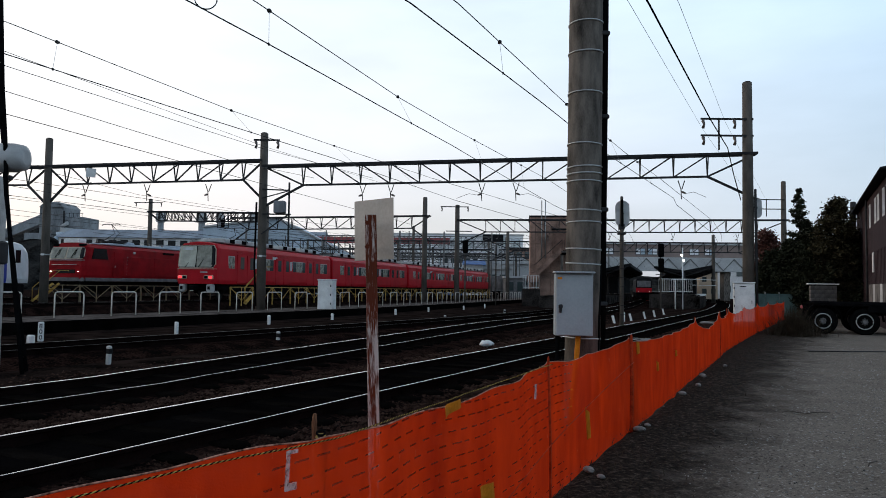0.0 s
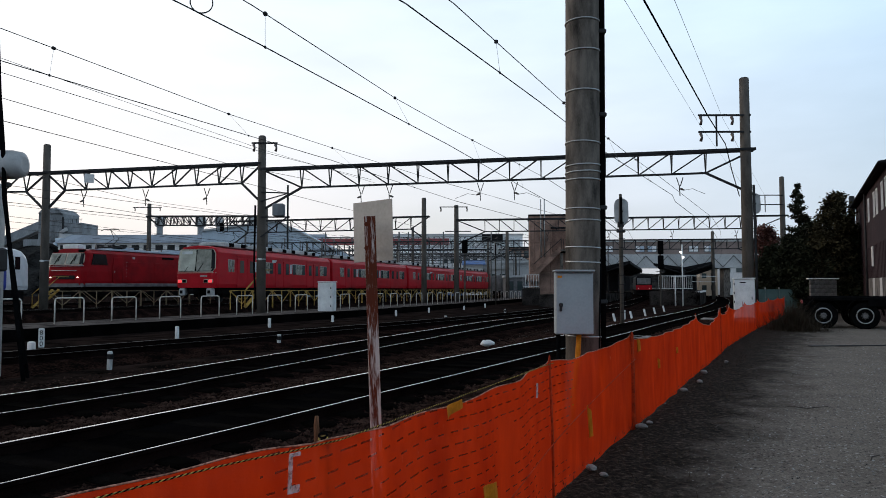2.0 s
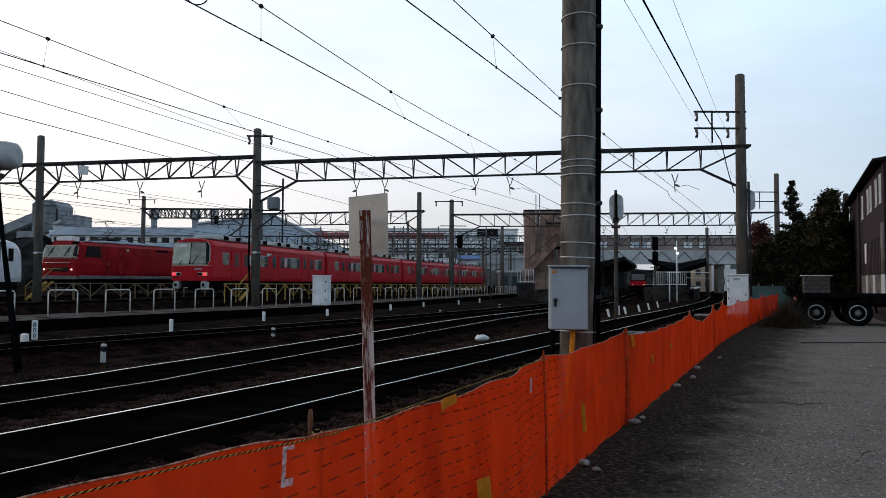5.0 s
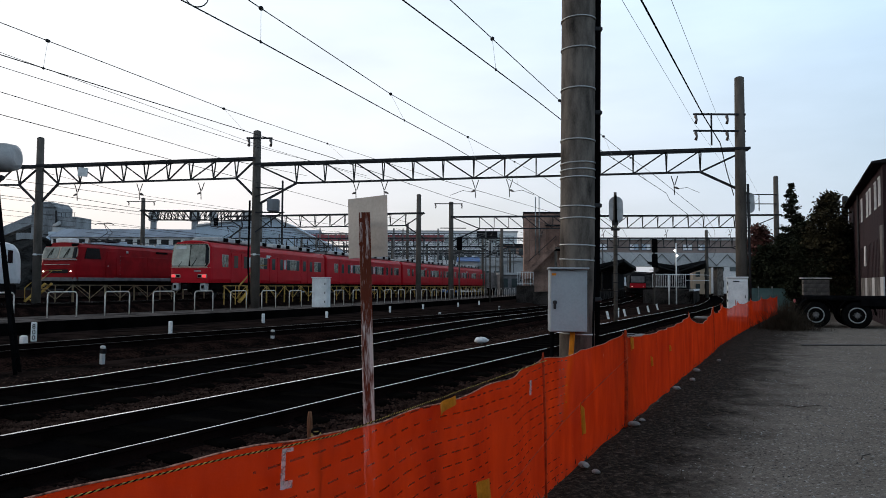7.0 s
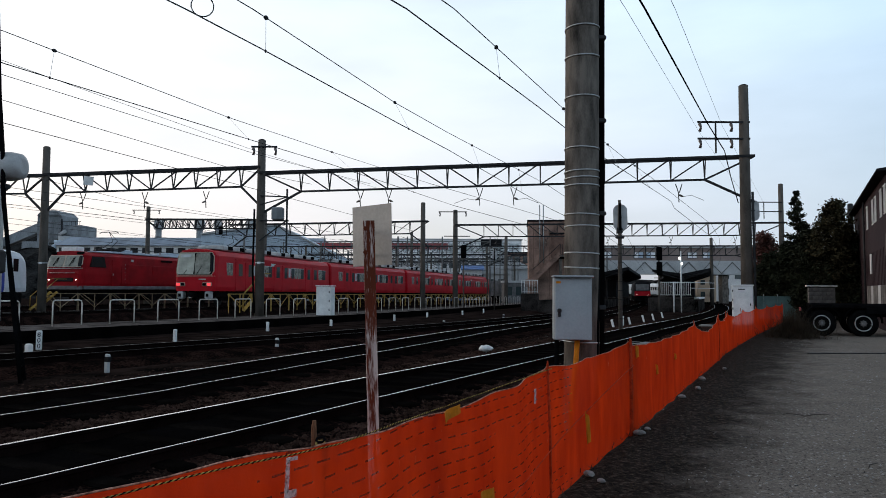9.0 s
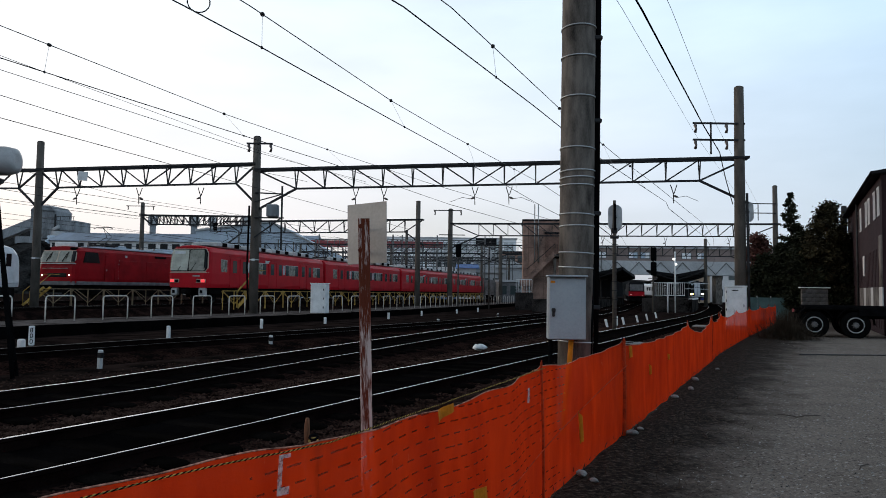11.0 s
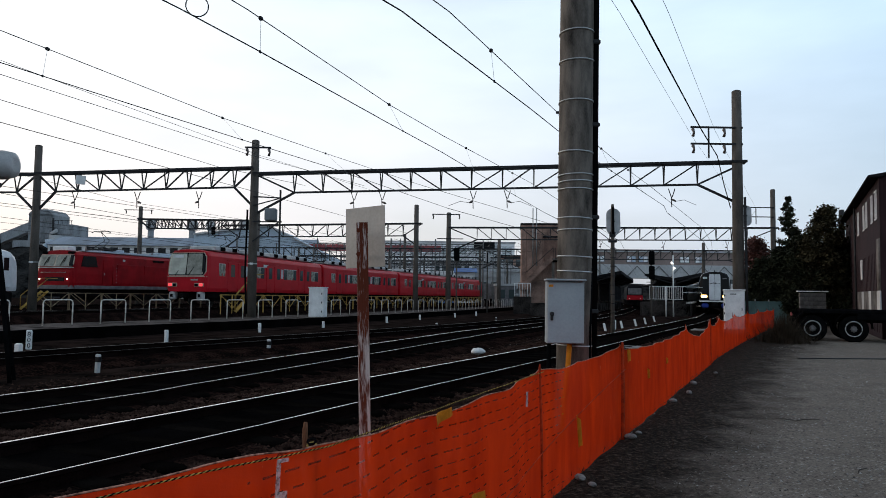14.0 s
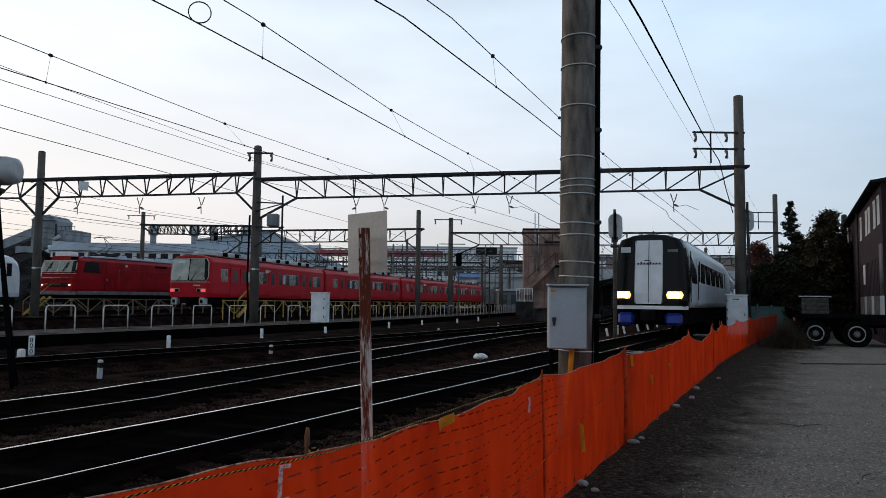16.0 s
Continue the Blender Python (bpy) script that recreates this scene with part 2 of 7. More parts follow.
M = {
    "gravel": lot_material(),
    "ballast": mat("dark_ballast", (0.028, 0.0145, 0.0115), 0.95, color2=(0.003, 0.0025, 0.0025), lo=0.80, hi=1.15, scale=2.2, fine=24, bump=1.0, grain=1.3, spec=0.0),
    "bed": mat("black_track_bed", (0.0035, 0.003, 0.003), 0.9, var=0.4, scale=1.2, fine=22, bump=0.7, spec=0.0),
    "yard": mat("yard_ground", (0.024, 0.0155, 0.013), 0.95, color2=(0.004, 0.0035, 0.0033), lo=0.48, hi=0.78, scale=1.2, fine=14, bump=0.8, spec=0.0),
    "path": mat("walkway_concrete", (0.105, 0.088, 0.080), 0.9, var=0.5, scale=2.0, fine=30, bump=0.4, spec=0.0),
    "rail": mat("polished_rail", (0.88, 0.84, 0.80), 0.20, 1.0, var=0.1, scale=1.5, bump=0.05, stretch=(1, 1, 1)),
    "dullrail": mat("rusted_rail_top", (0.10, 0.085, 0.075), 0.6, 0.3, var=0.3, scale=2, bump=0.1),
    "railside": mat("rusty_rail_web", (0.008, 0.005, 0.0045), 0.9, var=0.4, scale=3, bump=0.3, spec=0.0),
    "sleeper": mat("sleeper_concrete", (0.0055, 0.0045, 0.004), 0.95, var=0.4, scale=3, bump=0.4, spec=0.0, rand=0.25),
    "concrete": mat("weathered_concrete", (0.128, 0.108, 0.092), 0.9, var=0.52, scale=3.4, fine=60, bump=0.25, spec=0.2, grain=0.25, lo=0.42, hi=0.78,
                    stretch=(2.2, 2.2, 0.6)),
    "poledark": mat("mast_steel", (0.10, 0.085, 0.072), 0.8, spec=0.15, var=0.3, scale=1.5, fine=30, bump=0.2, stretch=(2, 2, .6)),
    "steel": mat("dark_steel", (0.026, 0.025, 0.026), 0.7, 0.0, var=0.3, scale=3, bump=0.15, spec=0.2),
    # far steelwork, with distance haze put into a lighter grey
    "farsteel": mat("hazed_far_steel", (0.15, 0.145, 0.14), 0.7, var=0.3, scale=2, bump=0.1, spec=0.2),
    "galv": mat("galvanised_steel", (0.42, 0.42, 0.41), 0.45, 0.6, var=0.2, scale=6, bump=0.1),
    "wire": mat("wire", (0.03, 0.028, 0.028), 0.7, 0.0, spec=0.2, var=0.2, bump=0.0),
    "black": mat("black_rubber", (0.005, 0.005, 0.0055), 0.8, var=0.3, scale=5, bump=0.1, spec=0.0),
    "rust": mat("rusty_iron", (0.105, 0.024, 0.012), 0.85, var=0.5, scale=9, fine=70, bump=0.5,
                color2=(0.50, 0.41, 0.37), stretch=(3.0, 3.0, 0.30), lo=0.655, hi=0.78, spec=0.1),
    "white": mat("white_paint", (0.72, 0.71, 0.69), 0.55, var=0.14, scale=2.5, fine=40, bump=0.08),
    "signback": mat("aluminium_sign_back", (0.46, 0.40, 0.345), 0.55, 0.1, var=0.12, scale=4, fine=60, bump=0.06),
    "boxgrey": mat("grey_cabinet_paint", (0.29, 0.31, 0.325), 0.5, var=0.10, scale=2.5, fine=50, bump=0.06),
    "orange": net_material(),
    "orangepost": mat("orange_post", (0.42, 0.04, 0.010), 0.8, spec=0.1, var=0.4, scale=8, bump=0.3),
    "woodpost": mat("weathered_stake", (0.17, 0.075, 0.04), 0.9, spec=0.1, var=0.4, scale=8, bump=0.4, stretch=(3, 3, .6)),
    "ropeyellow": mat("rope_yellow", (0.42, 0.27, 0.05), 0.85, var=0.4, scale=20, bump=0.3),
    "yellow": mat("yellow_paint", (0.46, 0.27, 0.045), 0.6, var=0.3, scale=4, bump=0.15),
    "paleyellow": mat("faded_yellow_paint", (0.22, 0.16, 0.09), 0.8, var=0.3, scale=4, bump=0.15),
    "tape": mat("yellow_plastic_tape", (0.55, 0.17, 0.010), 0.7, spec=0.1, var=0.2, scale=8, bump=0.1),
    "red": mat("scarlet_train_paint", (0.45, 0.010, 0.018), 0.42, spec=0.10, var=0.12, scale=1.0, fine=20, bump=0.03),
    "locored": mat("locomotive_red_paint", (0.27, 0.006, 0.010), 0.45, spec=0.06, var=0.22, scale=1.0, fine=20, bump=0.03),
    "roof": mat("train_roof_grey", (0.16, 0.15, 0.15), 0.8, var=0.3, scale=2, bump=0.1),
    "under": mat("train_underframe", (0.010, 0.009, 0.009), 0.9, var=0.4, scale=3, bump=0.2, spec=0.0),
    "skirt": mat("pale_skirt_paint", (0.45, 0.44, 0.43), 0.5, var=0.2, scale=3, bump=0.05),
    # interior brightness of the carriage windows put into an opaque cream
    "trainpane": mat("lit_carriage_window", (0.30, 0.29, 0.24), 0.2, var=0.45, scale=5, fine=14, bump=0.0),
    "pane": glass("window_glass", (0.05, 0.065, 0.065)),
    "trimcream": mat("cream_trim", (0.42, 0.33, 0.25), 0.5, var=0.12, scale=3, bump=0.05),
    "hoopcream": mat("cream_white_paint", (0.66, 0.60, 0.54), 0.55, var=0.25, scale=5, fine=40, bump=0.1),
    "hempale": mat("frayed_pale_hem", (0.50, 0.23, 0.16), 0.9, var=0.5, scale=30, bump=0.2, spec=0.1),
    # shaded and lit windscreens: interior light and reflections put into opaque colours
    "screendark": mat("cab_windscreen_shaded", (0.20, 0.205, 0.165), 0.08, var=0.3, scale=2.2, fine=6, bump=0.0),
    "screen": mat("cab_windscreen_lit", (0.40, 0.41, 0.34), 0.1, var=0.16, scale=1.6, fine=6, bump=0.0),
    "darkpane": glass("tinted_glass", (0.006, 0.006, 0.007), 0.2, 0.12),
    "noseglass": glass("glazed_front", (0.006, 0.0055, 0.005), 0.15, 0.10),
    # reflected sky on panes and display light put into a pale colour; also notices
    "lightpane": mat("bright_window", (0.55, 0.58, 0.58), 0.25, var=0.2, scale=2, bump=0.0),
    "silver": mat("white_train_paint", (0.62, 0.62, 0.63), 0.35, var=0.1, scale=2, bump=0.03),
    "blue": mat("blue_train_paint", (0.012, 0.035, 0.26), 0.4, var=0.15, scale=2, bump=0.03),
    "beam": glow("headlight_lens", (1.0, 0.92, 0.74), 30.0),
    # halo round the headlamps, put in as a glowing lamp case
    "amber": glow("amber_halo", (1.0, 0.55, 0.14), 2.2),
    "grit": mat("lot_grit", (0.27, 0.255, 0.235), 0.95, var=0.55, scale=9, bump=0.2, spec=0.0),
    "clink": mat("ballast_stones", (0.042, 0.024, 0.0185), 0.95, var=0.6, scale=6, fine=30, bump=0.3, spec=0.0),
    "redlamp": glow("red_tail_lamp", (1.0, 0.05, 0.06), 1.3),
    "whitelamp": glow("white_lamp", (1.0, 0.97, 0.9), 4.0),
    "brick": mat("brown_tile_wall", (0.30, 0.180, 0.135), 0.9, var=0.4, scale=0.9, fine=9, bump=0.3),
    "darkwood": mat("dark_siding", (0.030, 0.014, 0.016), 0.9, spec=0.2, var=0.35, scale=1.2, fine=14, bump=0.4,
                    stretch=(5, 5, .5)),
    "plantgrey": mat("stained_plant_concrete", (0.24, 0.25, 0.26), 0.9, var=0.35, scale=0.25, fine=3, bump=0.1, stretch=(1, 1, .4)),
    "hallroof": mat("slate_blue_roofing", (0.21, 0.25, 0.30), 0.8, var=0.25, scale=0.1, fine=2, bump=0.1, stretch=(3, .3, 1)),
    "wallgrey": mat("grey_wall", (0.46, 0.45, 0.44), 0.85, var=0.2, scale=0.2, fine=5, bump=0.1),
    "wallwhite": mat("white_sheet_wall", (0.86, 0.85, 0.84), 0.85, var=0.08, scale=0.2, fine=5, bump=0.05),
    "wallpale": mat("pale_wall", (0.78, 0.74, 0.71), 0.85, var=0.2, scale=0.2, fine=5, bump=0.1),
    "bluegrey": mat("blue_grey_cladding", (0.44, 0.51, 0.58), 0.75, var=0.2, scale=0.15, fine=4, bump=0.1),
    "roofdark": mat("dark_roofing", (0.012, 0.011, 0.012), 0.9, spec=0.15, var=0.3, scale=0.8, fine=12, bump=0.3),
    "pinkroof": mat("red_steel", (0.33, 0.05, 0.05), 0.6, var=0.2, scale=1, bump=0.1),
    "tyre": mat("tyre_rubber", (0.005, 0.005, 0.005), 0.95, var=0.3, scale=6, bump=0.2, spec=0.0),
    "rim": mat("alloy_rim", (0.13, 0.123, 0.12), 0.35, 0.3, var=0.2, scale=6, bump=0.08),
    "bark": mat("bark", (0.06, 0.045, 0.035), 0.95, var=0.4, scale=6, bump=0.6, stretch=(2, 2, .5)),
    "leaf": mat("dark_leaves", (0.026, 0.029, 0.016), 0.85, var=0.5, scale=1.0, fine=8, bump=0.1, spec=0.1),
    "leafolive": mat("olive_leaves", (0.050, 0.042, 0.022), 0.85, var=0.5, scale=1.2, fine=8, bump=0.1, spec=0.1),
    "leafred": mat("reddish_leaves", (0.12, 0.045, 0.035), 0.75, var=0.4, scale=1.0, fine=8, bump=0.1, spec=0.25),
    "stone": mat("pale_stones", (0.22, 0.20, 0.185), 0.9, var=0.3, scale=5, fine=40, bump=0.5),
    "palestone": mat("chalky_stone", (0.30, 0.27, 0.24), 0.9, var=0.3, scale=9, fine=50, bump=0.4, spec=0.1),
    "twig": mat("dry_weeds", (0.045, 0.033, 0.022), 0.95, var=0.4, scale=3, bump=0.2, spec=0.1),
    "insul": mat("insulator_porcelain", (0.10, 0.07, 0.06), 0.3, var=0.2, scale=5, bump=0.05),
    "hill": mat("wooded_hill", (0.024, 0.023, 0.022), 0.95, var=0.6, scale=0.25, fine=2, bump=0.9, spec=0.0),
}


# ---- mesh tools ----
def bisect_left(values, v):
    """Index of the first value that is not below v, in a rising list."""
    a, b = 0, len(values)
    while a < b:
        c = (a + b) // 2
        if values[c] < v:
            a = c + 1
        else:
            b = c
    return a



class Mesh:
    """Collects vertices and faces, then becomes one mesh."""

    def __init__(self):
        self.v, self.f, self.sm = [], [], []

    def add(self, verts, faces, smooth=False):
        k = len(self.v)
        self.v += [tuple(p) for p in verts]
        self.f += [tuple(i + k for i in q) for q in faces]
        self.sm += [smooth] * len(faces)
        return self

    def box(self, c, s, rz=0.0, bevel=0.0, m=None):
        hx, hy, hz = s[0] / 2, s[1] / 2, s[2] / 2
        if bevel:
            b = min(bevel, hx * .9, hy * .9, hz * .9)
            ring = [(-hx + b, -hy), (hx - b, -hy), (hx, -hy + b), (hx, hy - b), (hx - b, hy), (-hx + b, hy),
                    (-hx, hy - b), (-hx, -hy + b)]
            ins = [(x * (1 - b / hx), y * (1 - b / hy)) for x, y in ring]
            vs = ([(x, y, -hz) for x, y in ins] + [(x, y, -hz + b) for x, y in ring]
                  + [(x, y, hz - b) for x, y in ring] + [(x, y, hz) for x, y in ins])
            fs = [tuple(range(7, -1, -1)), tuple(range(24, 32))]
            for r in range(3):
                fs += [(8 * r + i, 8 * r + (i + 1) % 8, 8 * r + 8 + (i + 1) % 8, 8 * r + 8 + i) for i in range(8)]
        else:
            vs = [(x, y, z) for z in (-hz, hz) for x, y in ((-hx, -hy), (hx, -hy), (hx, hy), (-hx, hy))]
            fs = [(3, 2, 1, 0), (4, 5, 6, 7)] + [(i, (i + 1) % 4, 4 + (i + 1) % 4, 4 + i) for i in range(4)]
        t = (m if m is not None else Matrix.Translation(c) @ Matrix.Rotation(radians(rz), 4, 'Z'))
        return self.add([t @ Vector(p) for p in vs], fs)

    def tube(self, pts, r, seg=8, caps=True, smooth=True):
        """A round bar along points; r is one radius or one for each point."""
        pts = [Vector(p) for p in pts]
        rs = r if isinstance(r, (list, tuple)) else [r] * len(pts)
        vs = []
        for i, p in enumerate(pts):
            d = (pts[min(i + 1, len(pts) - 1)] - pts[max(i - 1, 0)]).normalized()
            a = d.cross(Vector((0, 0, 1)) if abs(d.z) < 0.95 else Vector((1, 0, 0))).normalized()
            b = a.cross(d).normalized()
            vs += [p + rs[i] * (math.cos(2 * math.pi * k / seg) * a + math.sin(2 * math.pi * k / seg) * b)
                   for k in range(seg)]
        fs = []
        for i in range(len(pts) - 1):
            fs += [(seg * i + k, seg * i + (k + 1) % seg, seg * i + seg + (k + 1) % seg, seg * i + seg + k)
                   for k in range(seg)]
        self.add(vs, fs, smooth)
        if caps:
            k = len(self.v) - len(vs)
            self.f += [tuple(k + i for i in range(seg - 1, -1, -1)), tuple(k + len(vs) - seg + i for i in range(seg))]
            self.sm += [False, False]
        return self

    def bar(self, a, b, w, h=None):
        """A square bar from a to b."""
        a, b, h = Vector(a), Vector(b), h or w
        d = b - a
        q = d.to_track_quat('Y', 'Z').to_matrix().to_4x4()
        return self.box((0, 0, 0), (w, d.length, h), m=Matrix.Translation((a + b) / 2) @ q)

    def loft(self, rings, closed=True, caps=True, smooth=False):
        """Skin rings of equal length."""
        n = len(rings[0])
        fs = []
        for i in range(len(rings) - 1):
            fs += [(n * i + k, n * i + (k + 1) % n, n * i + n + (k + 1) % n, n * i + n + k)
                   for k in range(n if closed else n - 1)]
        if caps:
            fs += [tuple(range(n - 1, -1, -1)), tuple(n * (len(rings) - 1) + k for k in range(n))]
        return self.add([p for r in rings for p in r], fs, smooth)

    def data(self, name, material):
        me = bpy.data.meshes.new(name)
        me.from_pydata(self.v, [], self.f)
        me.polygons.foreach_set("use_smooth", self.sm)
        me.materials.append(material)
        me.update()
        bm = bmesh.new()
        bm.from_mesh(me)
        bmesh.ops.recalc_face_normals(bm, faces=bm.faces)
        bm.to_mesh(me)
        bm.free()
        return me


def part(name, mesh, material, parent=None, label=""):
    """One mesh object under a thing or a part."""
    ob = new(name, mesh.data(name, material) if isinstance(mesh, Mesh) else mesh)
    if parent:
        ob.parent = parent
    return tagged(ob, label)


def thing(name, m, label, category, group="", kind=""):
    """An Empty at a thing's base."""
    ob = new(name)
    ob.matrix_world = m
    return tagged(ob, label, category, group, kind)


nt_ = M["rust"].node_tree
rg_ = next(q for q in nt_.nodes if q.bl_idname == "ShaderNodeMapRange")
src_ = rg_.inputs["Value"].links[0].from_socket
tc_, sx3_, zr_, ad_ = nt_.nodes.new("ShaderNodeTexCoord"), nt_.nodes.new("ShaderNodeSeparateXYZ"), nt_.nodes.new("ShaderNodeMapRange"), nt_.nodes.new("ShaderNodeMath")
nt_.links.new(tc_.outputs["Object"], sx3_.inputs["Vector"])
nt_.links.new(sx3_.outputs["Z"], zr_.inputs["Value"])
zr_.inputs["From Min"].default_value, zr_.inputs["From Max"].default_value = 1.8, 1.0
zr_.inputs["To Min"].default_value, zr_.inputs["To Max"].default_value = -0.05, 0.10
nt_.links.new(src_, ad_.inputs[0])
nt_.links.new(zr_.outputs["Result"], ad_.inputs[1])
nt_.links.new(ad_.outputs["Value"], rg_.inputs["Value"])
M["film"] = mat("cloudy_plastic_film", (0.62, 0.55, 0.53), 0.5, var=0.4, scale=30, bump=0.1)
M["film"].node_tree.nodes["Principled BSDF"].inputs["Alpha"].default_value = 0.42


def along(path, s):
    """Point, heading (degrees, from +y towards +x) at arc length s of a polyline smoothed at its corners."""
    for i in range(len(path) - 1):
        a, b = Vector(path[i]), Vector(path[i + 1])
        d = (b - a).length
        if s <= d or i == len(path) - 2:
            p = a + (b - a) * (s / d)
            return p, math.degrees(math.atan2(b.x - a.x, b.y - a.y))
        s -= d


def smooth_path(pts, step=1.5):
    """A curve through points (Catmull-Rom), evenly stepped."""
    pts = [Vector((p[0], p[1])) for p in pts]
    pts = [2 * pts[0] - pts[1]] + pts + [2 * pts[-1] - pts[-2]]
    out = []
    for i in range(1, len(pts) - 2):
        p0, p1, p2, p3 = pts[i - 1:i + 3]
        n = max(2, int((p2 - p1).length / step))
        for k in range(n):
            t = k / n
            out.append(0.5 * (2 * p1 + (p2 - p0) * t + (2 * p0 - 5 * p1 + 4 * p2 - p3) * t * t
                              + (3 * p1 - p0 - 3 * p2 + p3) * t ** 3))
    out.append(pts[-2])
    return out


def length(path):
    return sum((path[i + 1] - path[i]).length for i in range(len(path) - 1))


def low(y):
    """The yard falls gently away from the camera."""
    return -0.0067 * min(max(y - 25.0, 0.0), 110.0)


def offset(path, d):
    out = []
    for i, p in enumerate(path):
        t = (path[min(i + 1, len(path) - 1)] - path[max(i - 1, 0)]).normalized()
        out.append(Vector((p.x + t.y * d, p.y - t.x * d)))
    return out


def ribbon(path, profile):
    """Sweep a cross profile of (side, height) along a plan path that follows the yard's fall."""
    m = Mesh()
    rings = []
    for i, p in enumerate(path):
        t = (path[min(i + 1, len(path) - 1)] - path[max(i - 1, 0)]).normalized()
        rings.append([(p.x + t.y * a, p.y - t.x * a, z + low(p.y)) for a, z in profile])
    m.loft(rings, closed=True, caps=True)
    return m


# ---- ground and tracks ----
def ground():
    m = Mesh()
    xs = [-1500, -600, -250, -120] + [-60 + 6 * i for i in range(31)] + [180, 300, 650, 1500]
    ys = [-1500, -500, -150, -40] + [-10 + 5 * i for i in range(37)] + [220, 320, 500, 900, 2200]
    vs = [(x, y, low(y) - 0.02 + 0.03 * noise.noise((x * .2, y * .2, 0))) for y in ys for x in xs]
    n = len(xs)
    fs = [(j * n + i, j * n + i + 1, j * n + n + i + 1, j * n + n + i) for j in range(len(ys) - 1) for i in range(n - 1)]
    m.add(vs, fs, True)
    tagged(part("ground", m, M["yard"]), "dark brown railway yard ground reaching the horizon", "ground", kind="structure")


NEAR = smooth_path([(-34, -44), (-16, -15.5), (-8.3, -2.6), (-3.4, 5.7), (-1.35, 9.5), (2.25, 16.2), (5.35, 22.1), (9.7, 30.8),
                    (13.2, 37.9), (19.6, 51.8), (28.2, 73), (35.4, 92.4), (40.3, 107), (47.8, 136), (53, 170), (55, 210),
                    (52, 260), (42, 330), (20, 430), (-10, 540)])
SECOND = smooth_path([(-37, -42), (-19, -14), (-11, -1.4), (-5.1, 8.4), (-4.0, 10.8), (-2.2, 15.4), (2.0, 26.2), (5.6, 34.6),
                      (13.5, 55), (23, 85), (33, 118), (42, 160), (46, 210), (42, 270)])
THIRD = smooth_path([(-42, -40), (-22, -8.5), (-8.3, 14.9), (-5.7, 18.9), (-1.4, 26.0), (3.4, 36), (9, 50), (18, 78),
                     (27, 110), (36, 150), (40, 200)])
EMU = smooth_path([(-20.2, 27), (-15.7, 46), (-11, 64.9), (-5, 83.4), (1, 101.9), (7, 120.4), (19, 160)])
LOCO = smooth_path([(-30.2, 27), (-24.8, 48), (-18.3, 72), (-10.5, 96), (0, 128)])
RAIL_Z, GAUGE = 0.25, 1.30


def track(name, path, near, far, z, label, sleepers=(0, 0), dull=False):
    """Rails on chairs, near-black bed between them, sloping ballast shoulders."""
    a = [p for p in path if near <= p.y <= far]
    t = thing(name, Matrix(), label, "railway track", kind="structure")
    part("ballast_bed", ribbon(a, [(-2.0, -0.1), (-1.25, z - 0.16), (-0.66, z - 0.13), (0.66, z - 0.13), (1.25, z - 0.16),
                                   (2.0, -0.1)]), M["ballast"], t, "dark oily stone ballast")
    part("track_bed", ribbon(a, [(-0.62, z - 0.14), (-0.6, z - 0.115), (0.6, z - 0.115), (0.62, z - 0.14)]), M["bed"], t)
    for s in (-1, 1):
        c = offset(a, s * GAUGE / 2)
        hw = .020 if s < 0 else .009 if a[0].x > -36 else .004
        rail = part("rail", ribbon(c, [(-0.065, z - .15), (-0.065, z - .135), (-0.014, z - .12), (-0.014, z - .04),
                                       (-0.034, z - .03), (-0.034, z - .004), (0.034, z - .004), (0.034, z - .03),
                                       (0.014, z - .04), (0.014, z - .12), (0.065, z - .135), (0.065, z - .15)]),
                    M["railside"], t, "rusty steel rail with a worn bright top")
        part("rail_head", ribbon(c, [(-hw, z - .006), (-hw, z - .002), (-hw * .7, z), (hw * .7, z), (hw, z - .002), (hw, z - .006)]),
             M["dullrail" if dull else "rail"], rail, "dull running surface" if dull else "polished running surface")
    if sleepers[1]:
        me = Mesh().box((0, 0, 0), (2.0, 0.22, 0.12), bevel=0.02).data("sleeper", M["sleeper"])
        s, n = 0.0, length(a)
        while s < n:
            p, h = along(a, s)
            if sleepers[0] < p.y < sleepers[1]:
                o = part("sleeper", me, None, t)
                o.matrix_world = pose(p.x, p.y, z - 0.165 + low(p.y), 0, 0, -h)
            s += 0.62


def gravel_lot():
    """The lot beside the net, with a ragged dark verge along it."""
    edge = [(-30, -46), (-15, -21), (-7, -7.8), (-4, -3), (-1.7, 1.0), (-0.35, 2.9), (1.02, 5.6), (1.3, 6.2), (2.1, 7.85), (2.9, 9.3), (4.6, 12.8), (7.5, 18.7),
            (11.4, 26), (20.3, 42), (26, 52)]
    p = smooth_path(edge, 0.4)
    offs = [-.25, 0, .15, .3, .5, .7, .9, 1.15, 1.4, 1.7, 2.0, 2.4, 2.9, 3.5, 4.2, 5, 6, 7.5, 9, 11, 14, 18, 23, 30, 40]
    m = Mesh()
    rings, marg = [], []
    for q in p:
        width = .75 + .06 * max(q.y, 0)
        rings.append([(q.x + o, q.y, low(q.y) + (-.02 if o < 0 else .03 * math.exp(-o) + .012 * noise.noise((o * 2, q.y * 1.5, 7)) + .012)) for o in offs])
        marg += [o / width for o in offs]
    m.loft(rings, closed=False, caps=False, smooth=True)
    lot = tagged(part("gravel_lot", m, M["gravel"]), "grey gravel lot with dark soil along the orange net", "ground", kind="structure")
    layer = lot.data.attributes.new("margin", 'FLOAT', 'POINT')
    layer.data.foreach_set("value", marg)


